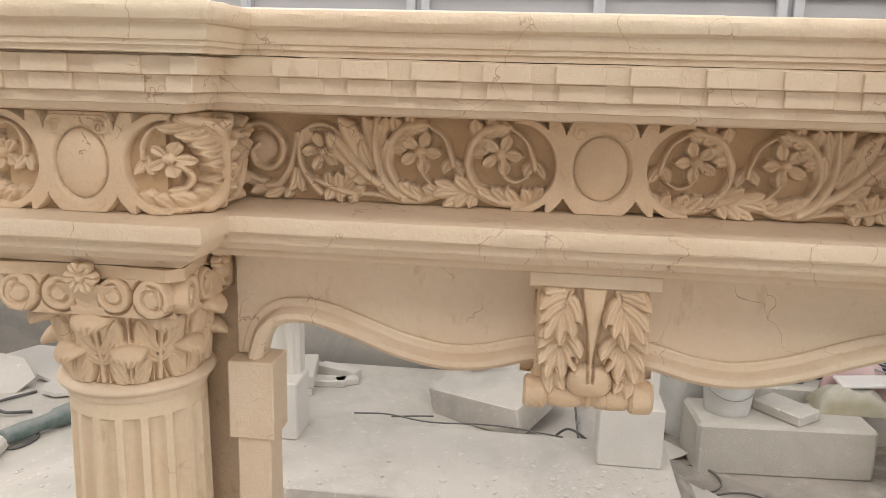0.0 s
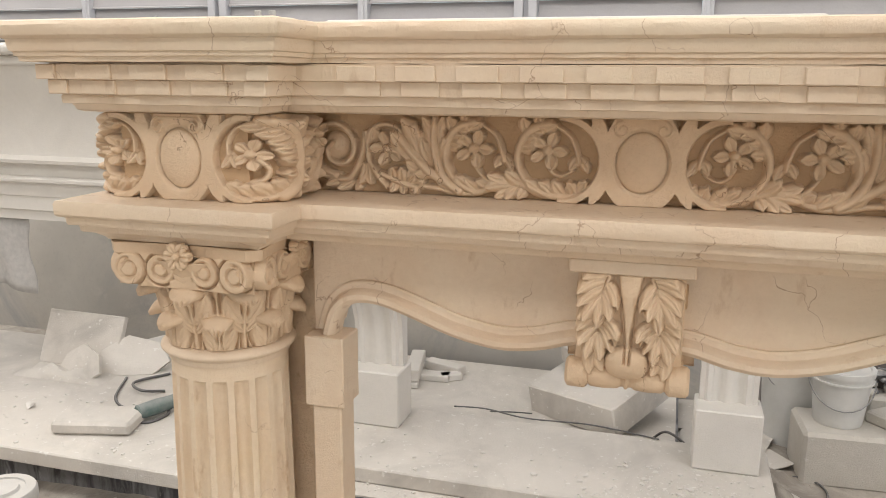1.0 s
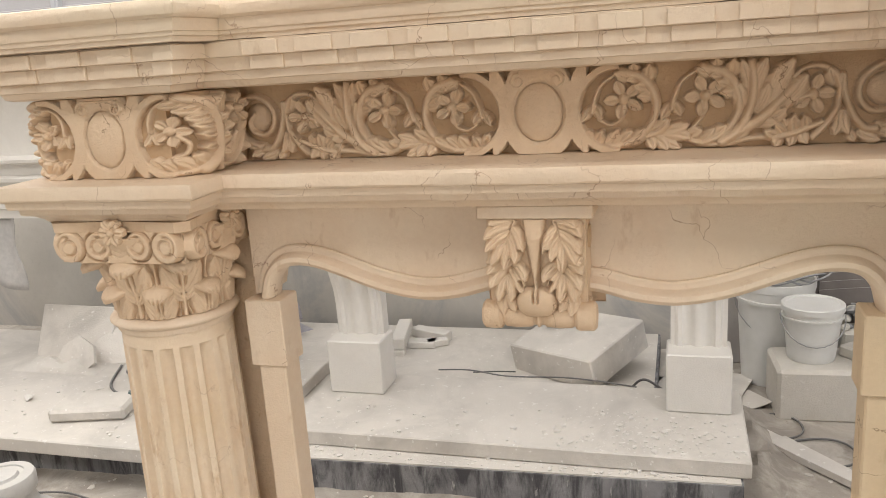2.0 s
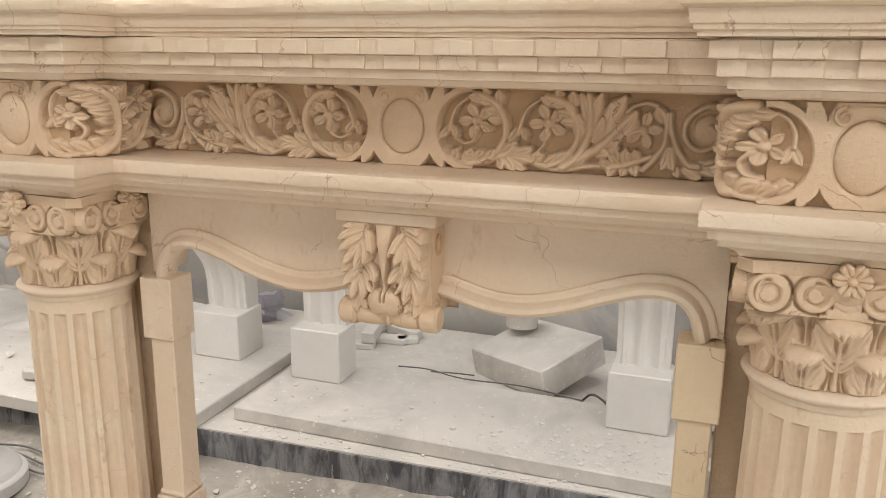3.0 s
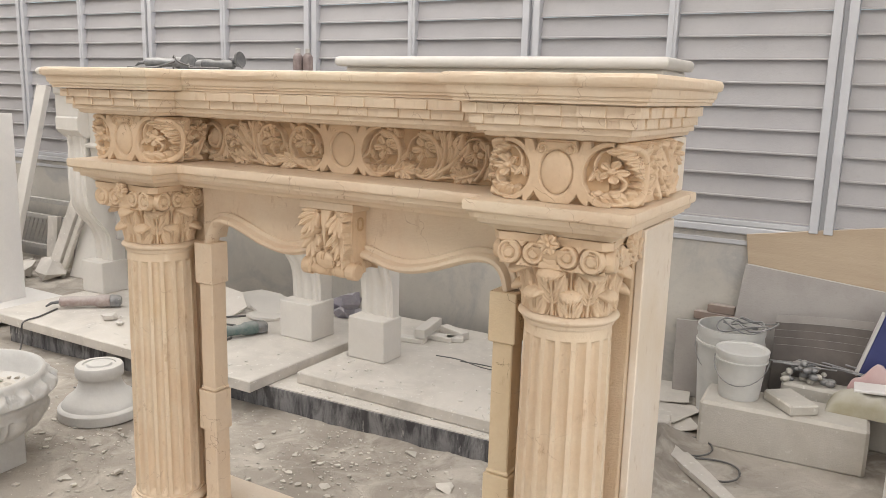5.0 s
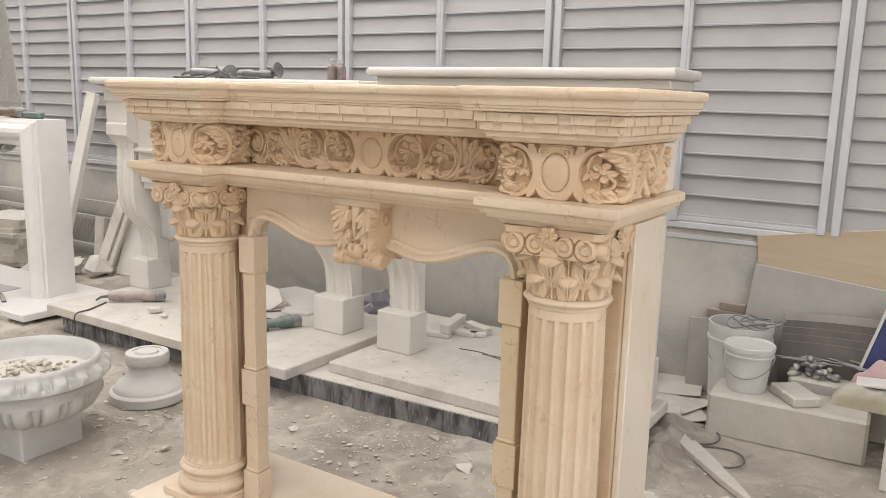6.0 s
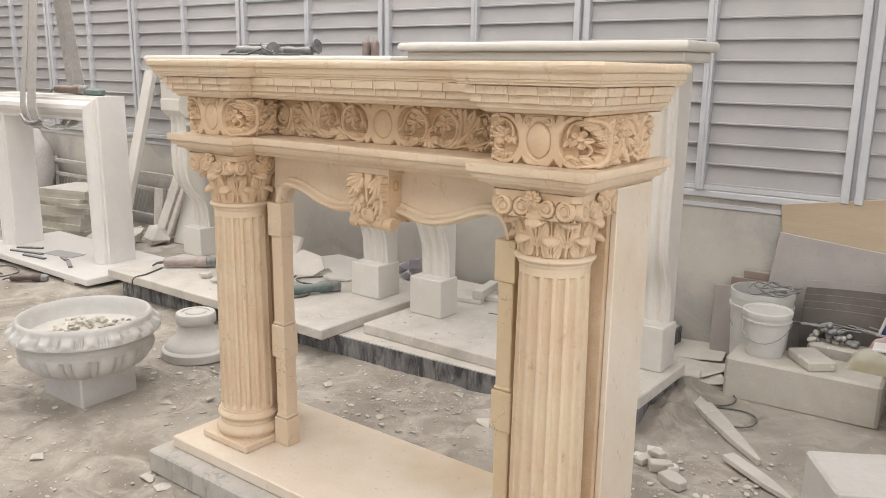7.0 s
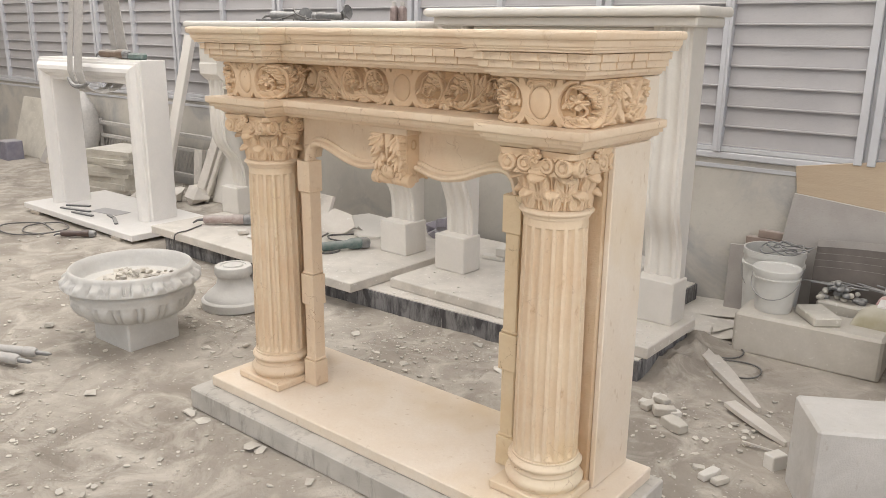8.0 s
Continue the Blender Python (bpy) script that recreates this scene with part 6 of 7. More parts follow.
def right_side():
    tagged(Shape().box(0, 0.67, 0, 0.262, -0.012, 0.200, 0.014).done("stone_block", SANDY, at=pose(0.560, 2.010, 0, 0, 0, 3.5)), "long dusty grey stone block on the floor", "stone block")
    b = bucket(0.694, 2.165, 0.2005, 0.086, 0.104, 0.212, True, "dusty white plastic pail with lid on the block")
    c = bucket(0.590, 2.440, -0.01, 0.128, 0.150, 0.452, False, "tall dusty white plastic pail standing on the floor")
    # tangle of wire on the open pail
    rnd = random.Random(3)
    for k in range(4):
        a0 = rnd.uniform(0, 6)
        pts = [(0.62 + 0.09 * math.cos(a0 + 0.9 * j) + 0.03 * k, 2.40 + 0.08 * math.sin(a0 + 0.9 * j), 0.452 + 0.018 * math.sin(j * 1.7 + k) + 0.008 * k) for j in range(8)]
        cable("wire_coil", pts, 0.004, "dusty grey wire tangled over a pail", "wire tangle", TOOL_GREY)
    tagged(Shape().box(-0.066, 0.066, -0.105, 0.105, 0, 0.046, 0.007).done("brick", GREY_STONE, at=pose(0.912, 2.150, 0.2005, 0, 0, 40)), "pale dusty stone brick lying on the block", "brick")
    tagged(Shape().box(0.84, 1.50, 2.37, 2.495, -0.012, 0.232, 0.012).done("stone_block", GREY_STONE), "grey stone block behind the long block", "stone block")
    for k in range(44):
        s = Shape()
        rr = rnd.uniform(0.011, 0.020)
        rings = [[(rr * 1.4 * math.sin(math.pi * j / 6) * math.cos(a) + 1e-4 * math.cos(a), rr * math.sin(math.pi * j / 6) * math.sin(a) + 1e-4 * math.sin(a), -rr * 0.8 * math.cos(math.pi * j / 6)) for a in [2 * math.pi * q / 8 for q in range(8)]] for j in range(7)]
        s.rings(rings)
        lay = k // 14
        tagged(s.done("grinding_stone", TOOL_GREY if k % 3 else GREY_STONE, at=pose(0.93 + rnd.uniform(-0.09, 0.11) * (1 - 0.25 * lay), 2.435 + rnd.uniform(-0.045, 0.045), 0.232 + rr * 0.75 + 0.028 * lay, rnd.uniform(-20, 20), rnd.uniform(-20, 20), rnd.uniform(0, 180)), smooth=60), "small worn grey grinding stone in a heap", "grinding stone", "heap of grinding stones")
    for k in range(14):
        x, y = 0.86 + 0.05 * k, 2.43 + 0.02 * math.sin(k * 2.1)
        tagged(Shape().tube([(x - 0.12, y + 0.03 - 0.05 * math.sin(k * 1.3), 0.296 + 0.006 * k), (x + 0.10, y + 0.06 - 0.02 * k, 0.304 + 0.004 * k)], 0.004, 6).done("steel_rod", TOOL_GREY), "thin dusty steel rod lying on the stones", "steel rod", "loose rods")
    # sheets leaning on the wall
    slab_leaning("plywood_sheet", 1.31, 2.63, 1.22, 0.018, 0.86, -3, 0, PLY, "tan plywood sheet leaning on the wall", "plywood", z=0.10, roll=-9)
    slab_leaning("grey_sheet", 1.16, 2.555, 1.26, 0.014, 0.665, -8, 0, BOARD, "large grey board leaning on the plywood", "board", roll=5)
    for k in range(5):
        sh = Shape()
        loops = []
        for j in range(13):
            u = j / 12
            x = 0.77 + 0.95 * u
            y = 2.495 - 0.008 * k - 0.035 * math.sin(u * 2.4)
            z = 0.50 - 0.034 * k + 0.07 * math.sin(u * math.pi * 0.6) - 0.13 * u * u * (0.5 + 0.1 * k)
            loops.append([(x, y + 0.06, -0.005), (x, y + 0.064, -0.005), (x, y + 0.004 + 0.05, z), (x, y + 0.05, z)])
        sh.rings(loops)
        tagged(sh.done("thin_sheet", DARK_BOARD if k else BOARD), "thin bowed dusty sheet with a pale edge", "sheet", "bowed thin sheets")
    tagged(Shape().box(-0.10, 0.10, -0.02, 0.02, 0, 0.045, 0.004).box(-0.035, 0.10, -0.02, 0.018, 0.0452, 0.09, 0.004).done("wood_offcut", paint("red_brown_wood", (0.25, 0.185, 0.155), (0.31, 0.245, 0.21), 0.8, 9.0, 0.3), at=pose(0.46, 2.672, 0.388, 0, 0, 0)), "red-brown wood offcut against the wall", "wood offcut")
    slab_leaning("wood_board", 0.47, 2.57, 0.34, 0.02, 0.395, -13, 0, BOARD, "dark grey board leaning on the wall", "board", roll=-4)
    # dusty sheets on the floor at the wall
    for x, y, w, d, a in ((0.17, 2.52, 0.46, 0.34, 12), (0.31, 2.30, 0.34, 0.30, -16), (-0.10, 2.55, 0.34, 0.24, 4), (0.43, 2.13, 0.20, 0.16, 30)):
        s = Shape()
        loops = []
        for j in range(9):
            u = j / 8 - 0.5
            loops.append([(u * w, -d / 2, 0.012 + 0.05 * u * u), (u * w, d / 2, 0.004 + 0.012 * abs(u)), (u * w, d / 2, 0.007 + 0.012 * abs(u)), (u * w, -d / 2, 0.015 + 0.05 * u * u)])
        s.rings(loops)
        tagged(s.done("thin_sheet", DUSTY, at=pose(x, y, 0.0, 0, 0, a)), "curled dusty sheet lying on the floor", "sheet", "curled sheets on the floor")
    tagged(Shape().box(-0.06, 0.06, -0.045, 0.045, 0, 0.05, 0.006).done("stone_offcut", DUSTY, at=pose(0.36, 2.10, -0.008, 0, 0, 15)), "small pale stone offcut on the floor", "stone offcut")
    # wood strips, cable loops, bricks
    for x0, y0, x1, y1, w, h in ((0.477, 1.835, 0.92, 1.40, 0.034, 0.024), (0.56, 1.82, 0.80, 1.56, 0.014, 0.016), (0.805, 1.355, 1.10, 1.17, 0.030, 0.018), (0.96, 1.075, 1.12, 1.09, 0.005, 0.006)):
        L, a = math.dist((x0, y0), (x1, y1)), math.degrees(math.atan2(y1 - y0, x1 - x0))
        pts = [(-L / 2, -w), (-L * 0.15, -w * 1.05), (L * 0.2, -w * 0.9), (L / 2, -w * 0.35), (L / 2 * 0.98, w * 0.1), (L * 0.22, w * 0.75), (0.0, w), (-L / 2, w * 0.9)]
        tagged(Shape().prism(pts, 0, h).done("wood_strip", DUSTY, at=pose((x0 + x1) / 2, (y0 + y1) / 2, 0.004, 0, 2, a)), "splintered dusty wooden strip on the floor", "wood strip", "wood strips")
    cable("cable_loop", [(0.66 + 0.135 * math.cos(a), 1.76 + 0.09 * math.sin(a) + 0.02 * math.sin(2 * a), 0.008) for a in [0.5 * k for k in range(14)]], 0.0042, "thin dark cable looped on the floor", "cable loops")
    cable("cable_loop", [(0.56 + 0.085 * math.cos(a), 1.94 + 0.10 * math.sin(a), 0.008) for a in [0.5 * k for k in range(14)]], 0.0042, "thin dark cable looped on the floor", "cable loops")
    cable("cable", [(0.30, 2.02, 0.01), (0.40, 1.93, 0.012), (0.50, 1.86, 0.01), (0.56, 1.80, 0.012)], 0.005, "thin dark cable lying on the floor")
    for k, (x, y, z, a, w, d, h) in enumerate(((0.556, 1.205, 0.0, 20, 0.034, 0.022, 0.034), (0.545, 1.135, 0.0, 75, 0.040, 0.018, 0.026), (0.618, 1.112, 0.0, 32, 0.046, 0.022, 0.036), (0.664, 1.132, 0.0, 50, 0.022, 0.018, 0.026), (0.702, 1.030, 0.0, -24, 0.052, 0.032, 0.036), (0.585, 1.165, 0.028, -12, 0.030, 0.020, 0.022), (0.955, 0.765, 0.0, 78, 0.044, 0.018, 0.026), (1.002, 0.752, 0.0, 62, 0.034, 0.014, 0.020), (0.905, 0.790, 0.0, 20, 0.020, 0.014, 0.012), (0.515, 1.16, 0.0, 5, 0.024, 0.016, 0.016))):
        s = Shape()
        rnd = random.Random(900 + k)
        pts = [(sx * w + rnd.uniform(-0.006, 0.006), sy * d + rnd.uniform(-0.005, 0.005)) for sx, sy in ((-1, -1), (0.2, -1.05), (1, -0.9), (1, 0.8), (0.1, 1.0), (-1, 1))]
        loops = [[(px * q, py * q, zz) for px, py in pts] for q, zz in ((0.95, 0.0), (1.0, 0.004), (1.0, h - 0.004), (0.90, h))]
        s.rings(loops)
        tagged(s.done("stone_offcut", CHIP if k % 3 else PALE, at=pose(x, y, z - 0.004, rnd.uniform(-4, 4), rnd.uniform(-4, 4), a), smooth=0), "small broken stone offcut on the floor", "stone offcut", "scattered stone offcuts")
    g = thing("stone_block", (1.311, 0.688, -0.012), "large pale sawn marble block on the floor", "stone block", turn=31)
    Shape().box(0, 0.62, 0, 0.275, 0, 0.342, 0.009).done("block", SAWN_GREY, g)
    tagged(Shape().box(-0.035, 0.035, -0.025, 0.025, 0, 0.06, 0.004).done("stone_offcut", PALE, at=pose(1.115, 0.985, -0.006, 0, 0, 62)), "small pale stone offcut beside the block", "stone offcut")
    slab_leaning("stone_slab", 1.56, 1.84, 0.52, 0.06, 0.45, -3, 0, PALE, "white marble slab standing on its edge", "stone slab")
    # coloured odds and ends on the long block
    box = thing("carton", (1.110, 2.405, 0.2325), "navy blue printed carton leaning over beside the stones", "carton")
    lean = pose(0, 0, 0, 0, 15, 0)
    Shape().box(0.012, 0.30, 0.002, 0.085, 0.085, 0.385, 0.004, lean).done("front", paint("navy_card", (0.03, 0.04, 0.14), (0.05, 0.06, 0.18), 0.5, 6.0, 0.15), box)
    Shape().box(-0.002, 0.0118, 0.0, 0.088, 0.085, 0.380, 0.002, lean).done("edge", PLASTIC, box, "pale card edge")
    Shape().box(0.012, 0.30, 0.0, 0.087, 0.3852, 0.420, 0.004, lean).done("top", WOOD, box, "brown card top strip")
    mound("sack", 1.045, 1.33, 2.185, 2.345, 0.2005, 0.095, paint("olive_sacking", (0.46, 0.42, 0.34), (0.32, 0.29, 0.185), 0.9, 4.0, 0.45), "dusty olive and cream sack slumped on the block", "sack", 3)
    mound("plastic_bag", 1.10, 1.40, 2.345, 2.40, 0.2005, 0.175, paint("pink_bag", (0.50, 0.32, 0.31), (0.58, 0.44, 0.42), 0.6, 5.0, 0.35), "faded pink plastic bag bundled behind the sack", "bag", 8)
    tagged(Shape().box(-0.16, 0.16, -0.05, 0.05, 0, 0.014, 0.003).done("white_board", WHITE, at=pose(1.30, 2.295, 0.302, 3, -3, 4)), "thin white board lying across the sack", "board")


def behind_opening():
    # a tilted block with a pot on it, stone bars, sheets, a bag
    t = thing("stone_block", (-0.20, 2.16, 0.108), "dusty pale block lying askew on the plinth", "stone block", turn=-32)
    Shape().box(-0.215, 0.215, -0.17, 0.20, 0.0, 0.13, 0.006, m=pose(0, 0, 0.035, 11, -4, 0)).done("block", DUSTY, t)
    pot = thing("pot", (-0.30, 2.26, 0.300), "small dusty saucepan with a stick handle on the tilted block", "saucepan")
    Shape().lathe([(0.05, 0), (0.069, 0.005), (0.073, 0.062), (0.078, 0.069), (0.075, 0.078), (0.063, 0.075), (0.060, 0.025), (0.001, 0.022)], 28).done("bowl", DUSTY, pot)
    Shape().tube([(-0.068, 0.01, 0.066), (-0.11, 0.02, 0.105), (-0.155, 0.03, 0.150)], [0.008, 0.011, 0.013], 8, flat=0.6).done("handle", DUSTY, pot)
    for x, y, z, n, w, h, a in ((-1.05, 2.34, 0.139, 0.14, 0.032, 0.055, 101), (-0.975, 2.34, 0.109, 0.09, 0.035, 0.03, 5), (-0.94, 2.45, 0.109, 0.10, 0.03, 0.045, -20), (-0.885, 2.36, 0.109, 0.05, 0.025, 0.03, 30), (-1.08, 2.22, 0.109, 0.08, 0.03, 0.028, 10)):
        tagged(Shape().box(-n, n, -w, w, 0, h, 0.004).done("stone_bar", PALE, at=pose(x, y, z, 0, 0, a)), "short pale sawn stone bar in a loose pile", "stone bar", "pile of stone bars")
    cable("wire", [(-0.75, 1.93, 0.171), (-0.62, 1.94, 0.172), (-0.45, 1.90, 0.171), (-0.2, 1.91, 0.172), (0.05, 1.86, 0.171)], 0.003, "thin dark wire lying on the slab")
    cable("wire", [(-0.60, 1.92, 0.172), (-0.52, 1.99, 0.15), (-0.46, 2.08, 0.114)], 0.003, "thin dark wire lying on the slab")
    cable("cable", [(0.02, 1.98, 0.112), (0.08, 1.93, 0.172), (0.18, 1.90, 0.12)], 0.005, "dark cable between the slabs")
    rnd = random.Random(12)
    for k, (x, y, q, z) in enumerate(((-2.15, 2.15, 0.26, 0.166), (-2.02, 2.12, 0.20, 0.186), (-2.3, 2.05, 0.17, 0.166), (-1.95, 1.98, 0.15, 0.166))):
        pts = [(q * rnd.uniform(0.7, 1.1) * math.cos(a), q * rnd.uniform(0.5, 0.9) * math.sin(a)) for a in [2 * math.pi * j / 8 for j in range(8)]]
        tagged(Shape().prism(pts, 0, 0.014).done("broken_sheet", PALE, at=pose(x, y, z + 0.002, 8 if k < 2 else 0, 5, 20 * k)), "broken thin pale sheet on the white slab", "sheet", "broken sheets")
    for x, y, lean, turn, q in ((-2.22, 1.84, -40, 22, 1.0), (-2.42, 1.74, -30, -14, 0.8)):
        pts = [(-0.16 * q, 0.0), (0.10 * q, 0.0), (0.17 * q, 0.06 * q), (0.12 * q, 0.15 * q), (-0.02 * q, 0.19 * q), (-0.13 * q, 0.12 * q)]
        tagged(Shape().prism(pts, -0.014, 0.0, m=FRONT).done("broken_sheet", DUSTY, at=pose(x, y, 0.168, lean, 0, turn)), "broken pale sheet propped up on the slab", "sheet", "broken sheets")
    grinder(-1.80, 1.58, 0.1665, 66, TOOL_GREEN, "dusty teal drill on the white slab", 1.1, False)
    cable("cable", [(-1.95, 1.46, 0.172), (-1.83, 1.43, 0.172), (-1.80, 1.53, 0.172), (-1.88, 1.58, 0.172), (-1.98, 1.52, 0.172), (-2.10, 1.60, 0.172), (-2.2, 1.8, 0.172)], 0.006, "black cable curling on the white slab")
    cable("cable", [(-2.05, 1.9, 0.172), (-2.12, 1.75, 0.18), (-2.02, 1.66, 0.19), (-1.95, 1.72, 0.172)], 0.006, "black cable curling on the white slab")
    bag = Shape()
    for k in range(7):
        rough_rock(bag, 0.07 * math.cos(k * 2.4), 0.06 * math.sin(k * 2.4), 0.03 * (k % 3) + 0.02 * k, 0.085, 500 + k, 0.9)
    tagged(bag.done("plastic_bag", paint("grey_purple_plastic", (0.30, 0.28, 0.33), (0.42, 0.40, 0.44), 0.35, 12.0, 0.2), at=pose(-1.72, 2.45, -0.01), smooth=30), "crumpled grey purple plastic bag by the wall", "bag")
    grinder(-2.93, 1.50, 0.1665, 42, TOOL_RED, "dusty red die grinder on the white slab", 1.15, False)
    cable("cable", [(-3.05, 1.36, 0.172), (-2.98, 1.20, 0.172), (-2.95, 1.082, 0.168), (-2.94, 1.068, 0.08), (-2.90, 1.02, 0.008), (-2.75, 0.95, 0.008)], 0.005, "thin dark cable hanging off the slab")
    for x, y, q in ((-2.62, 1.40, 0.05), (-2.48, 1.36, 0.03), (-2.36, 1.42, 0.025)):
        s = Shape()
        rough_rock(s, 0, 0, 0, q, int(1000 * q), 0.6)
        tagged(s.done("stone_chip", PALE, at=pose(x, y, 0.166), smooth=0), "white stone chip lying on the slab", "stone chip", "chips on the slab")
    slab_leaning("stone_slab", -2.52, 1.86, 0.42, 0.03, 0.25, -24, -2, DUSTY, "dusty pale stone slab leaning under the pale mantel", "stone slab", z=0.1665)
    tagged(Shape().box(-0.15, 0.15, -0.085, 0.085, 0, 0.052, 0.012).done("stone_slab", DUSTY, at=pose(-1.98, 1.36, 0.1663, 0, 0, 14)), "small white marble offcut lying on the slab", "stone slab")
    tagged(Shape().box(-0.05, 0.05, -0.008, 0.008, 0, 0.016, 0.004).done("chisel", TOOL_GREY, at=pose(-1.96, 1.45, 0.1663, 0, 0, 75)), "short grey steel chisel on the slab", "chisel")
    hang, nu, nv = Shape(), 16, 10
    for j in range(nv + 1):
        for i in range(nu + 1):
            x, z = -3.0 + 0.40 * i / nu, 0.545 + 0.319 * j / nv
            hang.v.append(Vector((x + 0.01 * math.sin(j * 0.8), 1.755 + 0.014 * math.sin(i * 0.9 + 0.2 * j) * (1.2 - j / nv), z - 0.018 * math.sin(i * 0.5) * (1 - j / nv))))
    hang.f = [[j * (nu + 1) + i, j * (nu + 1) + i + 1, (j + 1) * (nu + 1) + i + 1, (j + 1) * (nu + 1) + i] for j in range(nv) for i in range(nu)]
    o = hang.done("cloth", STRAP, smooth=80)
    o.modifiers.new("thickness", "SOLIDIFY").thickness = 0.004
    tagged(o, "dusty grey cloth hanging from the pale mantel", "cloth")
    lump, nu, nv = Shape(), 26, 12
    for j in range(nv + 1):
        for i in range(nu + 1):
            u, v = i / nu, j / nv
            dome = (math.sin(math.pi * u) * math.sin(math.pi * v)) ** 0.5 if 0 < u < 1 and 0 < v < 1 else 0.0
            x, y = -2.72 + 0.46 * u, 1.69 + 0.14 * v
            lump.v.append(Vector((x, y, 0.1665 + dome * (0.035 + 0.035 * noise.noise((x * 9, y * 14, 3)) + 0.015 * noise.noise((x * 31, y * 31, 1))))))
    lump.f = [[j * (nu + 1) + i, j * (nu + 1) + i + 1, (j + 1) * (nu + 1) + i + 1, (j + 1) * (nu + 1) + i] for j in range(nv) for i in range(nu)]
    tagged(lump.done("sack", DUSTY, smooth=30), "crumpled dusty sack lying at the foot of a slab", "sack")
    cable("cable", [(-2.3, 0.98, 0.008), (-2.2, 1.04, 0.009), (-2.05, 1.02, 0.008), (-1.98, 0.94, 0.008), (-2.02, 0.85, 0.008), (-2.15, 0.80, 0.008)], 0.004, "thin dark cable looped on the floor")
    # tools and a bottle on the left pale mantel's shelf
    grinder(-2.30, 1.63, 1.5835, 24, TOOL_GREY, "dusty grey angle grinder on the pale mantel shelf", 0.95)
    grinder(-2.00, 1.67, 1.5835, 188, TOOL_DARK, "dark dusty die grinder on the pale mantel shelf", 0.8, False)
    Shape().lathe([(0.010, 0.0), (0.018, 0.03), (0.040, 0.05), (0.044, 0.058), (0.040, 0.062), (0.010, 0.055)], 24, m=pose(-1.90, 1.685, 1.628, 0, 78, 8)).done("grinding_cup", TOOL_DARK)
    tagged(bpy.data.objects["grinding_cup"], "dark flared grinding cup beside the die grinder", "grinding cup")
    tagged(Shape().box(-0.12, 0.12, -0.012, 0.012, 0, 0.012, 0.003).done("wrench", TOOL_DARK, at=pose(-2.43, 1.56, 1.584, 0, 0, 4)), "flat dusty wrench on the pale mantel shelf", "wrench")
    cable("cable", [(-2.50, 1.66, 1.590), (-2.44, 1.60, 1.592), (-2.30, 1.57, 1.600), (-2.22, 1.66, 1.640), (-2.12, 1.60, 1.592), (-2.02, 1.58, 1.590), (-1.92, 1.62, 1.590)], 0.0055, "dark cable tangled round the tools on the shelf")
    cable("cable", [(-2.36, 1.70, 1.590), (-2.26, 1.62, 1.655), (-2.18, 1.58, 1.620), (-2.10, 1.64, 1.591), (-2.06, 1.72, 1.590)], 0.0050, "dark cable tangled round the tools on the shelf")
    for k, x in enumerate((-1.390, -1.345)):
        b = thing("bottle", (x, 1.62 + 0.02 * k, 1.5835), "small dusty plastic bottle with faded brown-red liquid", "bottle", "bottles on the shelf")
        half = 0.0205
        ring = lambda q, z: [(q * math.copysign(abs(math.cos(a)) ** 0.5, math.cos(a)), q * math.copysign(abs(math.sin(a)) ** 0.5, math.sin(a)), z) for a in [2 * math.pi * (i + 0.5) / 24 for i in range(24)]]
        Shape().rings([ring(half * 0.9, 0), ring(half, 0.004), ring(half, 0.066), ring(half * 0.8, 0.076), ring(half * 0.45, 0.084)]).done("body", paint("brown_red_plastic", (0.19, 0.145, 0.14), (0.28, 0.225, 0.215), 0.45, 20.0, 0.35), b)
        Shape().lathe([(0.0125, 0.0842), (0.0125, 0.104), (0.010, 0.106)], 16).done("cap", STRAP, b, "grey screw cap")
    # tools on the white frame
    grinder(-4.26, 1.48, 1.293, 10, paint("brown_tool", (0.16, 0.11, 0.08), (0.22, 0.16, 0.12), 0.5, 20.0, 0.4), "brown dusty angle grinder on the white lintel", 1.1, False)
    tagged(Shape().box(-0.09, 0.09, -0.03, 0.03, 0, 0.05, 0.012).done("tool_box", TOOL_GREEN, at=pose(-4.00, 1.52, 1.2935, 0, 0, 6)), "small green tool case on the white lintel", "tool case")
    # on the floor
    grinder(-4.02, 0.92, -0.004, 42, paint("dark_tool", (0.075, 0.05, 0.045), (0.12, 0.08, 0.07), 0.5, 20.0, 0.15), "dark brown angle grinder on the floor", 0.85, False)
    cable("cable", [(-4.25, 0.76, 0.01), (-4.45, 0.70, 0.01), (-4.62, 0.82, 0.01), (-4.55, 1.02, 0.01), (-4.30, 0.98, 0.012), (-4.25, 0.80, 0.014), (-4.40, 0.62, 0.01), (-4.66, 0.60, 0.01), (-4.80, 0.72, 0.01), (-4.62, 0.90, 0.016), (-4.3, 0.86, 0.018)], 0.006, "thick black cable coiled on the floor")
    for k in range(3):
        y = 0.90 + 0.05 * k
        cable("cable", [(-2.22 + 0.02 * k, y - 0.02, 0.008), (-2.05, y, 0.010 + 0.004 * k), (-1.9, y + 0.05, 0.010), (-1.7, y + 0.02, 0.008), (-1.55, y + 0.06, 0.008)], 0.0042, "dark cable running behind the column base", "cables on the floor")
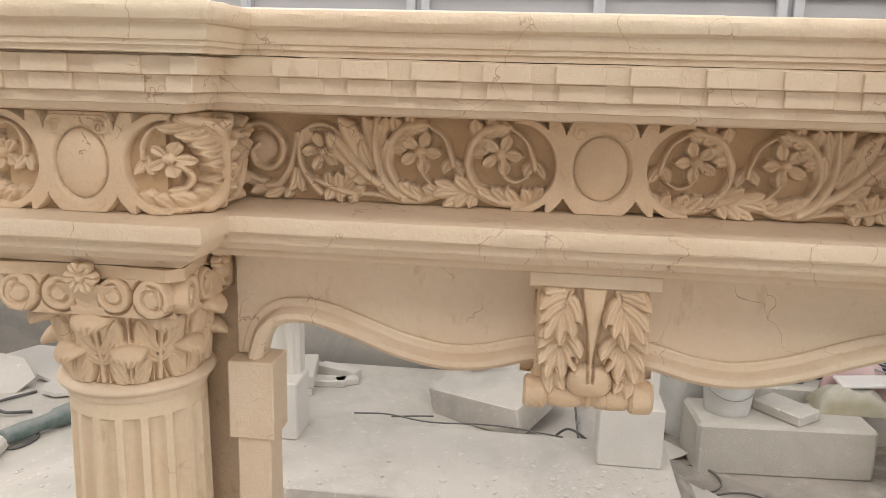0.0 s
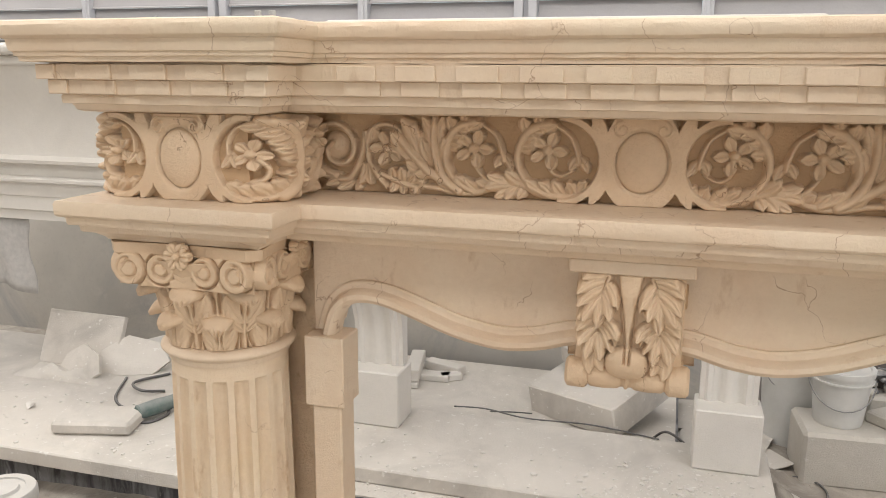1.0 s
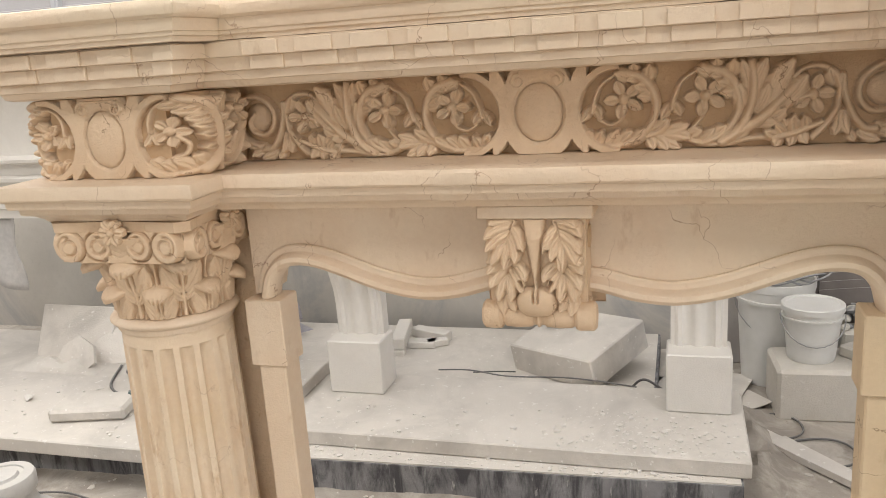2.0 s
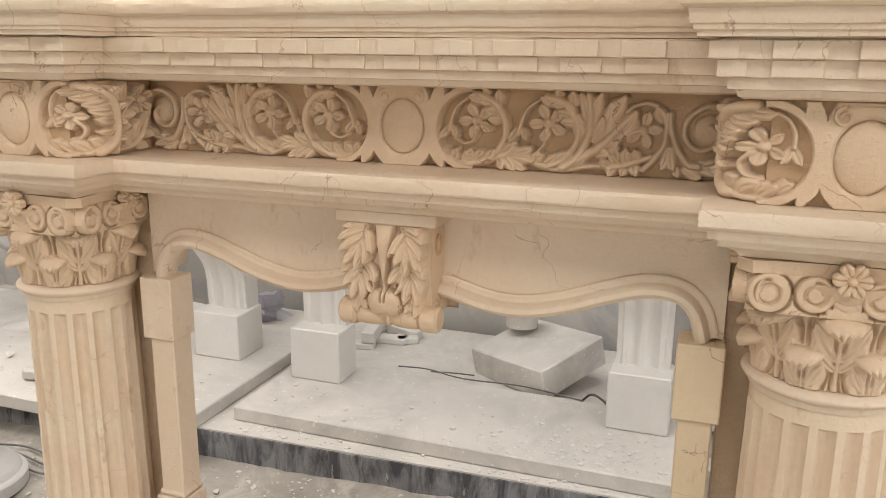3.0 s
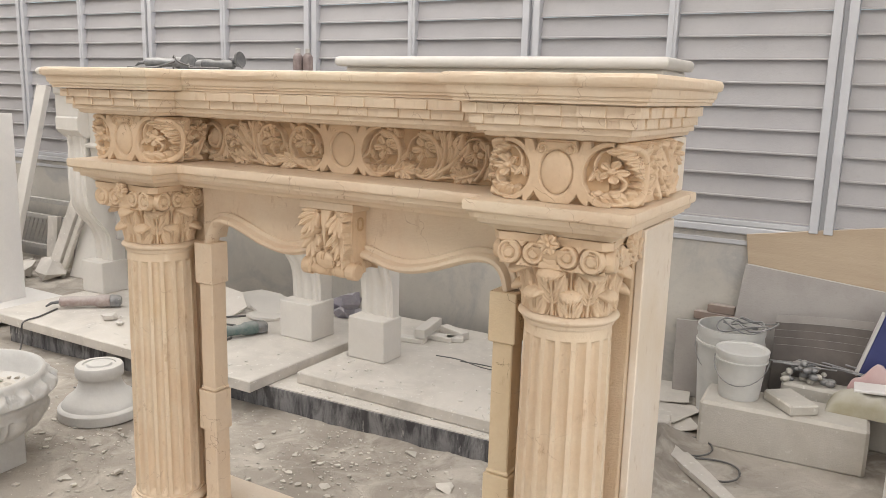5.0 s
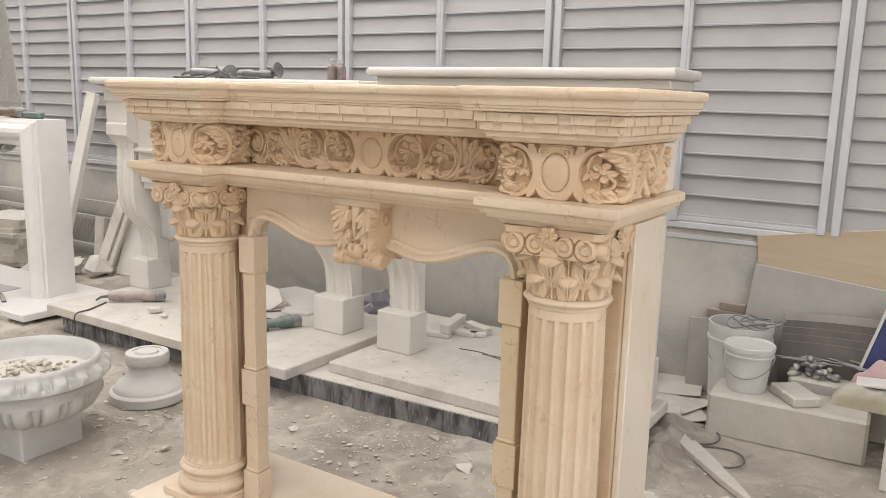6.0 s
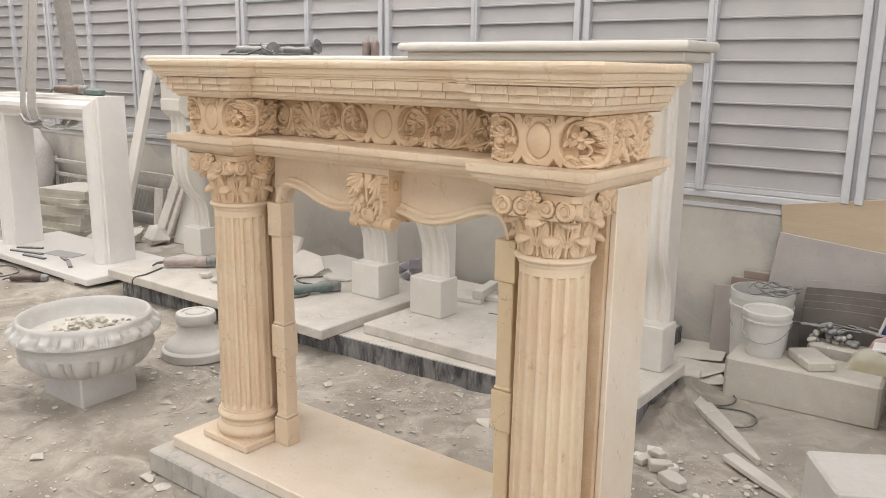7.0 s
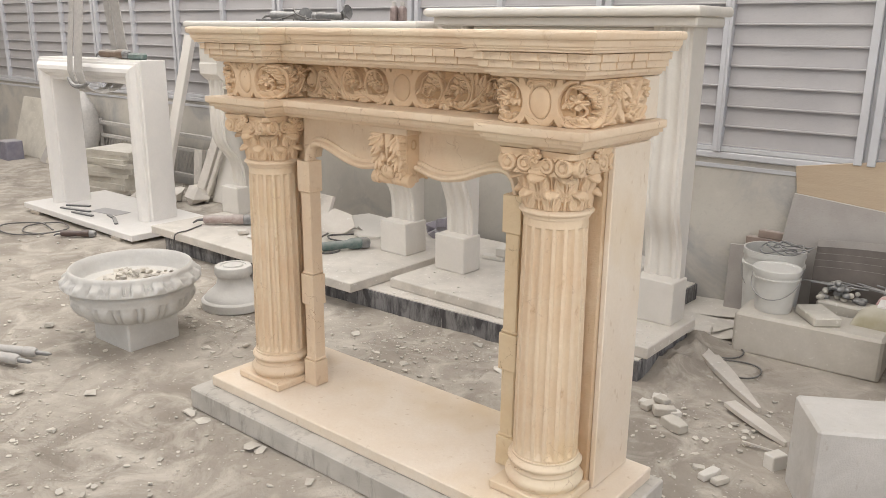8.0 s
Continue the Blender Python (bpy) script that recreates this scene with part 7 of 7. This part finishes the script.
    for k, (dx, a) in enumerate(((0.0, 28), (0.05, 20))):
        tl = thing("pneumatic_tool", (-1.98 + 0.02 * k, -0.36 - 0.085 * k, 0.0), "dusty grey pneumatic chisel on the floor", "power tool", "pneumatic tools", turn=a)
        lay = pose(0, 0, 0.026) @ pose(0, 0, 0, 0, 90, 0)
        Shape().lathe([(0.014, -0.16), (0.022, -0.155), (0.024, -0.02), (0.020, 0.0), (0.026, 0.006), (0.026, 0.05), (0.018, 0.07)], 18, m=lay).done("barrel", STRAP, tl)
        Shape().lathe([(0.010, 0.0702), (0.012, 0.075), (0.010, 0.13), (0.004, 0.15)], 12, m=lay).done("chisel_tip", TOOL_GREY, tl)


def debris():
    """Shards and crumbs of stone over the floor, thickest near the work."""
    rnd = random.Random(21)
    s = Shape()
    spots = [(-0.9, -0.55, 0.9, 420), (0.3, -0.22, 0.7, 200), (-1.5, 0.6, 0.7, 320), (-0.6, 0.95, 0.6, 240), (0.8, 1.2, 0.5, 200), (-2.6, 0.2, 1.0, 300), (-0.7, 1.28, 0.5, 200), (1.0, 0.5, 0.5, 160), (-3.4, 0.3, 1.0, 160), (-1.6, -0.9, 1.0, 320)]
    for cx, cy, sp, n in spots:
        for _ in range(int(n * 2.0)):
            x, y = rnd.gauss(cx, sp * 0.6), rnd.gauss(cy, sp * 0.45)
            if -0.95 < x < 0.93 and -0.14 < y < 0.51 or y > 1.15 + (x + 3.22) * 0.0407 and -3.3 < x < 0.43 or abs(x + 1.845) < 0.19 and abs(y - 0.135) < 0.19 or y > 1.25 and x < -1.3:
                continue
            q = min(0.019, 0.0022 + rnd.expovariate(270))
            pts = [(q * rnd.uniform(0.5, 1.2) * math.cos(a), q * rnd.uniform(0.4, 0.9) * math.sin(a)) for a in (0.2, 1.5, 2.8, 4.0, 5.2)]
            h = q * rnd.uniform(0.12, 0.4)
            s.prism(pts, 0, h, m=pose(x, y, -0.004 + 0.010 * noise.noise((x * 1.3, y * 1.3, 0.3)), rnd.uniform(-14, 14), rnd.uniform(-14, 14), rnd.uniform(0, 360)))
    tagged(link("stone_chips", s.v, s.f, CHIP, smooth=0), "scattered pale stone chips and shards on the floor", "stone chips", kind="stuff")
    s = Shape()
    for _ in range(900):
        on = rnd.random()
        if on < 0.55:
            x, y, z = rnd.uniform(-1.1, 0.40), 1.365 + abs(rnd.gauss(0, 0.2)), 0.166
            if y > 1.66:
                continue
            x = x if rnd.random() < 0.4 else rnd.gauss(0.1, 0.16)
            if not -1.1 < x < 0.41:
                continue
        elif on < 0.8:
            x, z = rnd.uniform(-1.15, 0.37), 0.1085
            y = rnd.uniform(1.185 + (x + 3.22) * 0.0407, 1.345)
        else:
            x, y, z = rnd.uniform(-2.7, -1.35), rnd.uniform(1.15, 1.62), 0.166
        q = min(0.013, 0.002 + rnd.expovariate(380))
        pts = [(q * rnd.uniform(0.5, 1.2) * math.cos(a), q * rnd.uniform(0.4, 0.9) * math.sin(a)) for a in (0.2, 1.5, 2.8, 4.0, 5.2)]
        s.prism(pts, 0, q * 0.5, m=pose(x, y, z, 0, 0, rnd.uniform(0, 360)))
    tagged(link("stone_crumbs", s.v, s.f, PALE, smooth=0), "small white stone crumbs lying on the slabs", "stone crumbs", kind="stuff")
    # larger shards that can be told apart
    for k, (x, y, q) in enumerate(((-0.86, -0.185, 0.055), (-0.775, -0.175, 0.05), (-0.45, -0.185, 0.06), (-0.40, -0.175, 0.045), (-0.10, -0.20, 0.04), (-1.35, -0.35, 0.05), (-1.15, -0.62, 0.045), (-1.6, -0.55, 0.05), (-0.15, 1.02, 0.07), (-0.55, 0.78, 0.04), (-1.0, 0.9, 0.045), (-1.28, 0.42, 0.05), (-1.42, 0.28, 0.045), (-2.3, -0.1, 0.06), (-0.42, 1.2, 0.05))):
        s = Shape()
        rough_rock(s, 0, 0, 0, q * 0.72, 800 + k, 0.32)
        tagged(s.done("stone_shard", CHIP, at=pose(x, y, -0.006, 0, 0, 40 * k), smooth=0), "flat broken stone shard on the dusty floor", "stone shard", "stone shards")


back_stage()
white_frame()
urn()
right_side()
behind_opening()
left_yard()
debris()
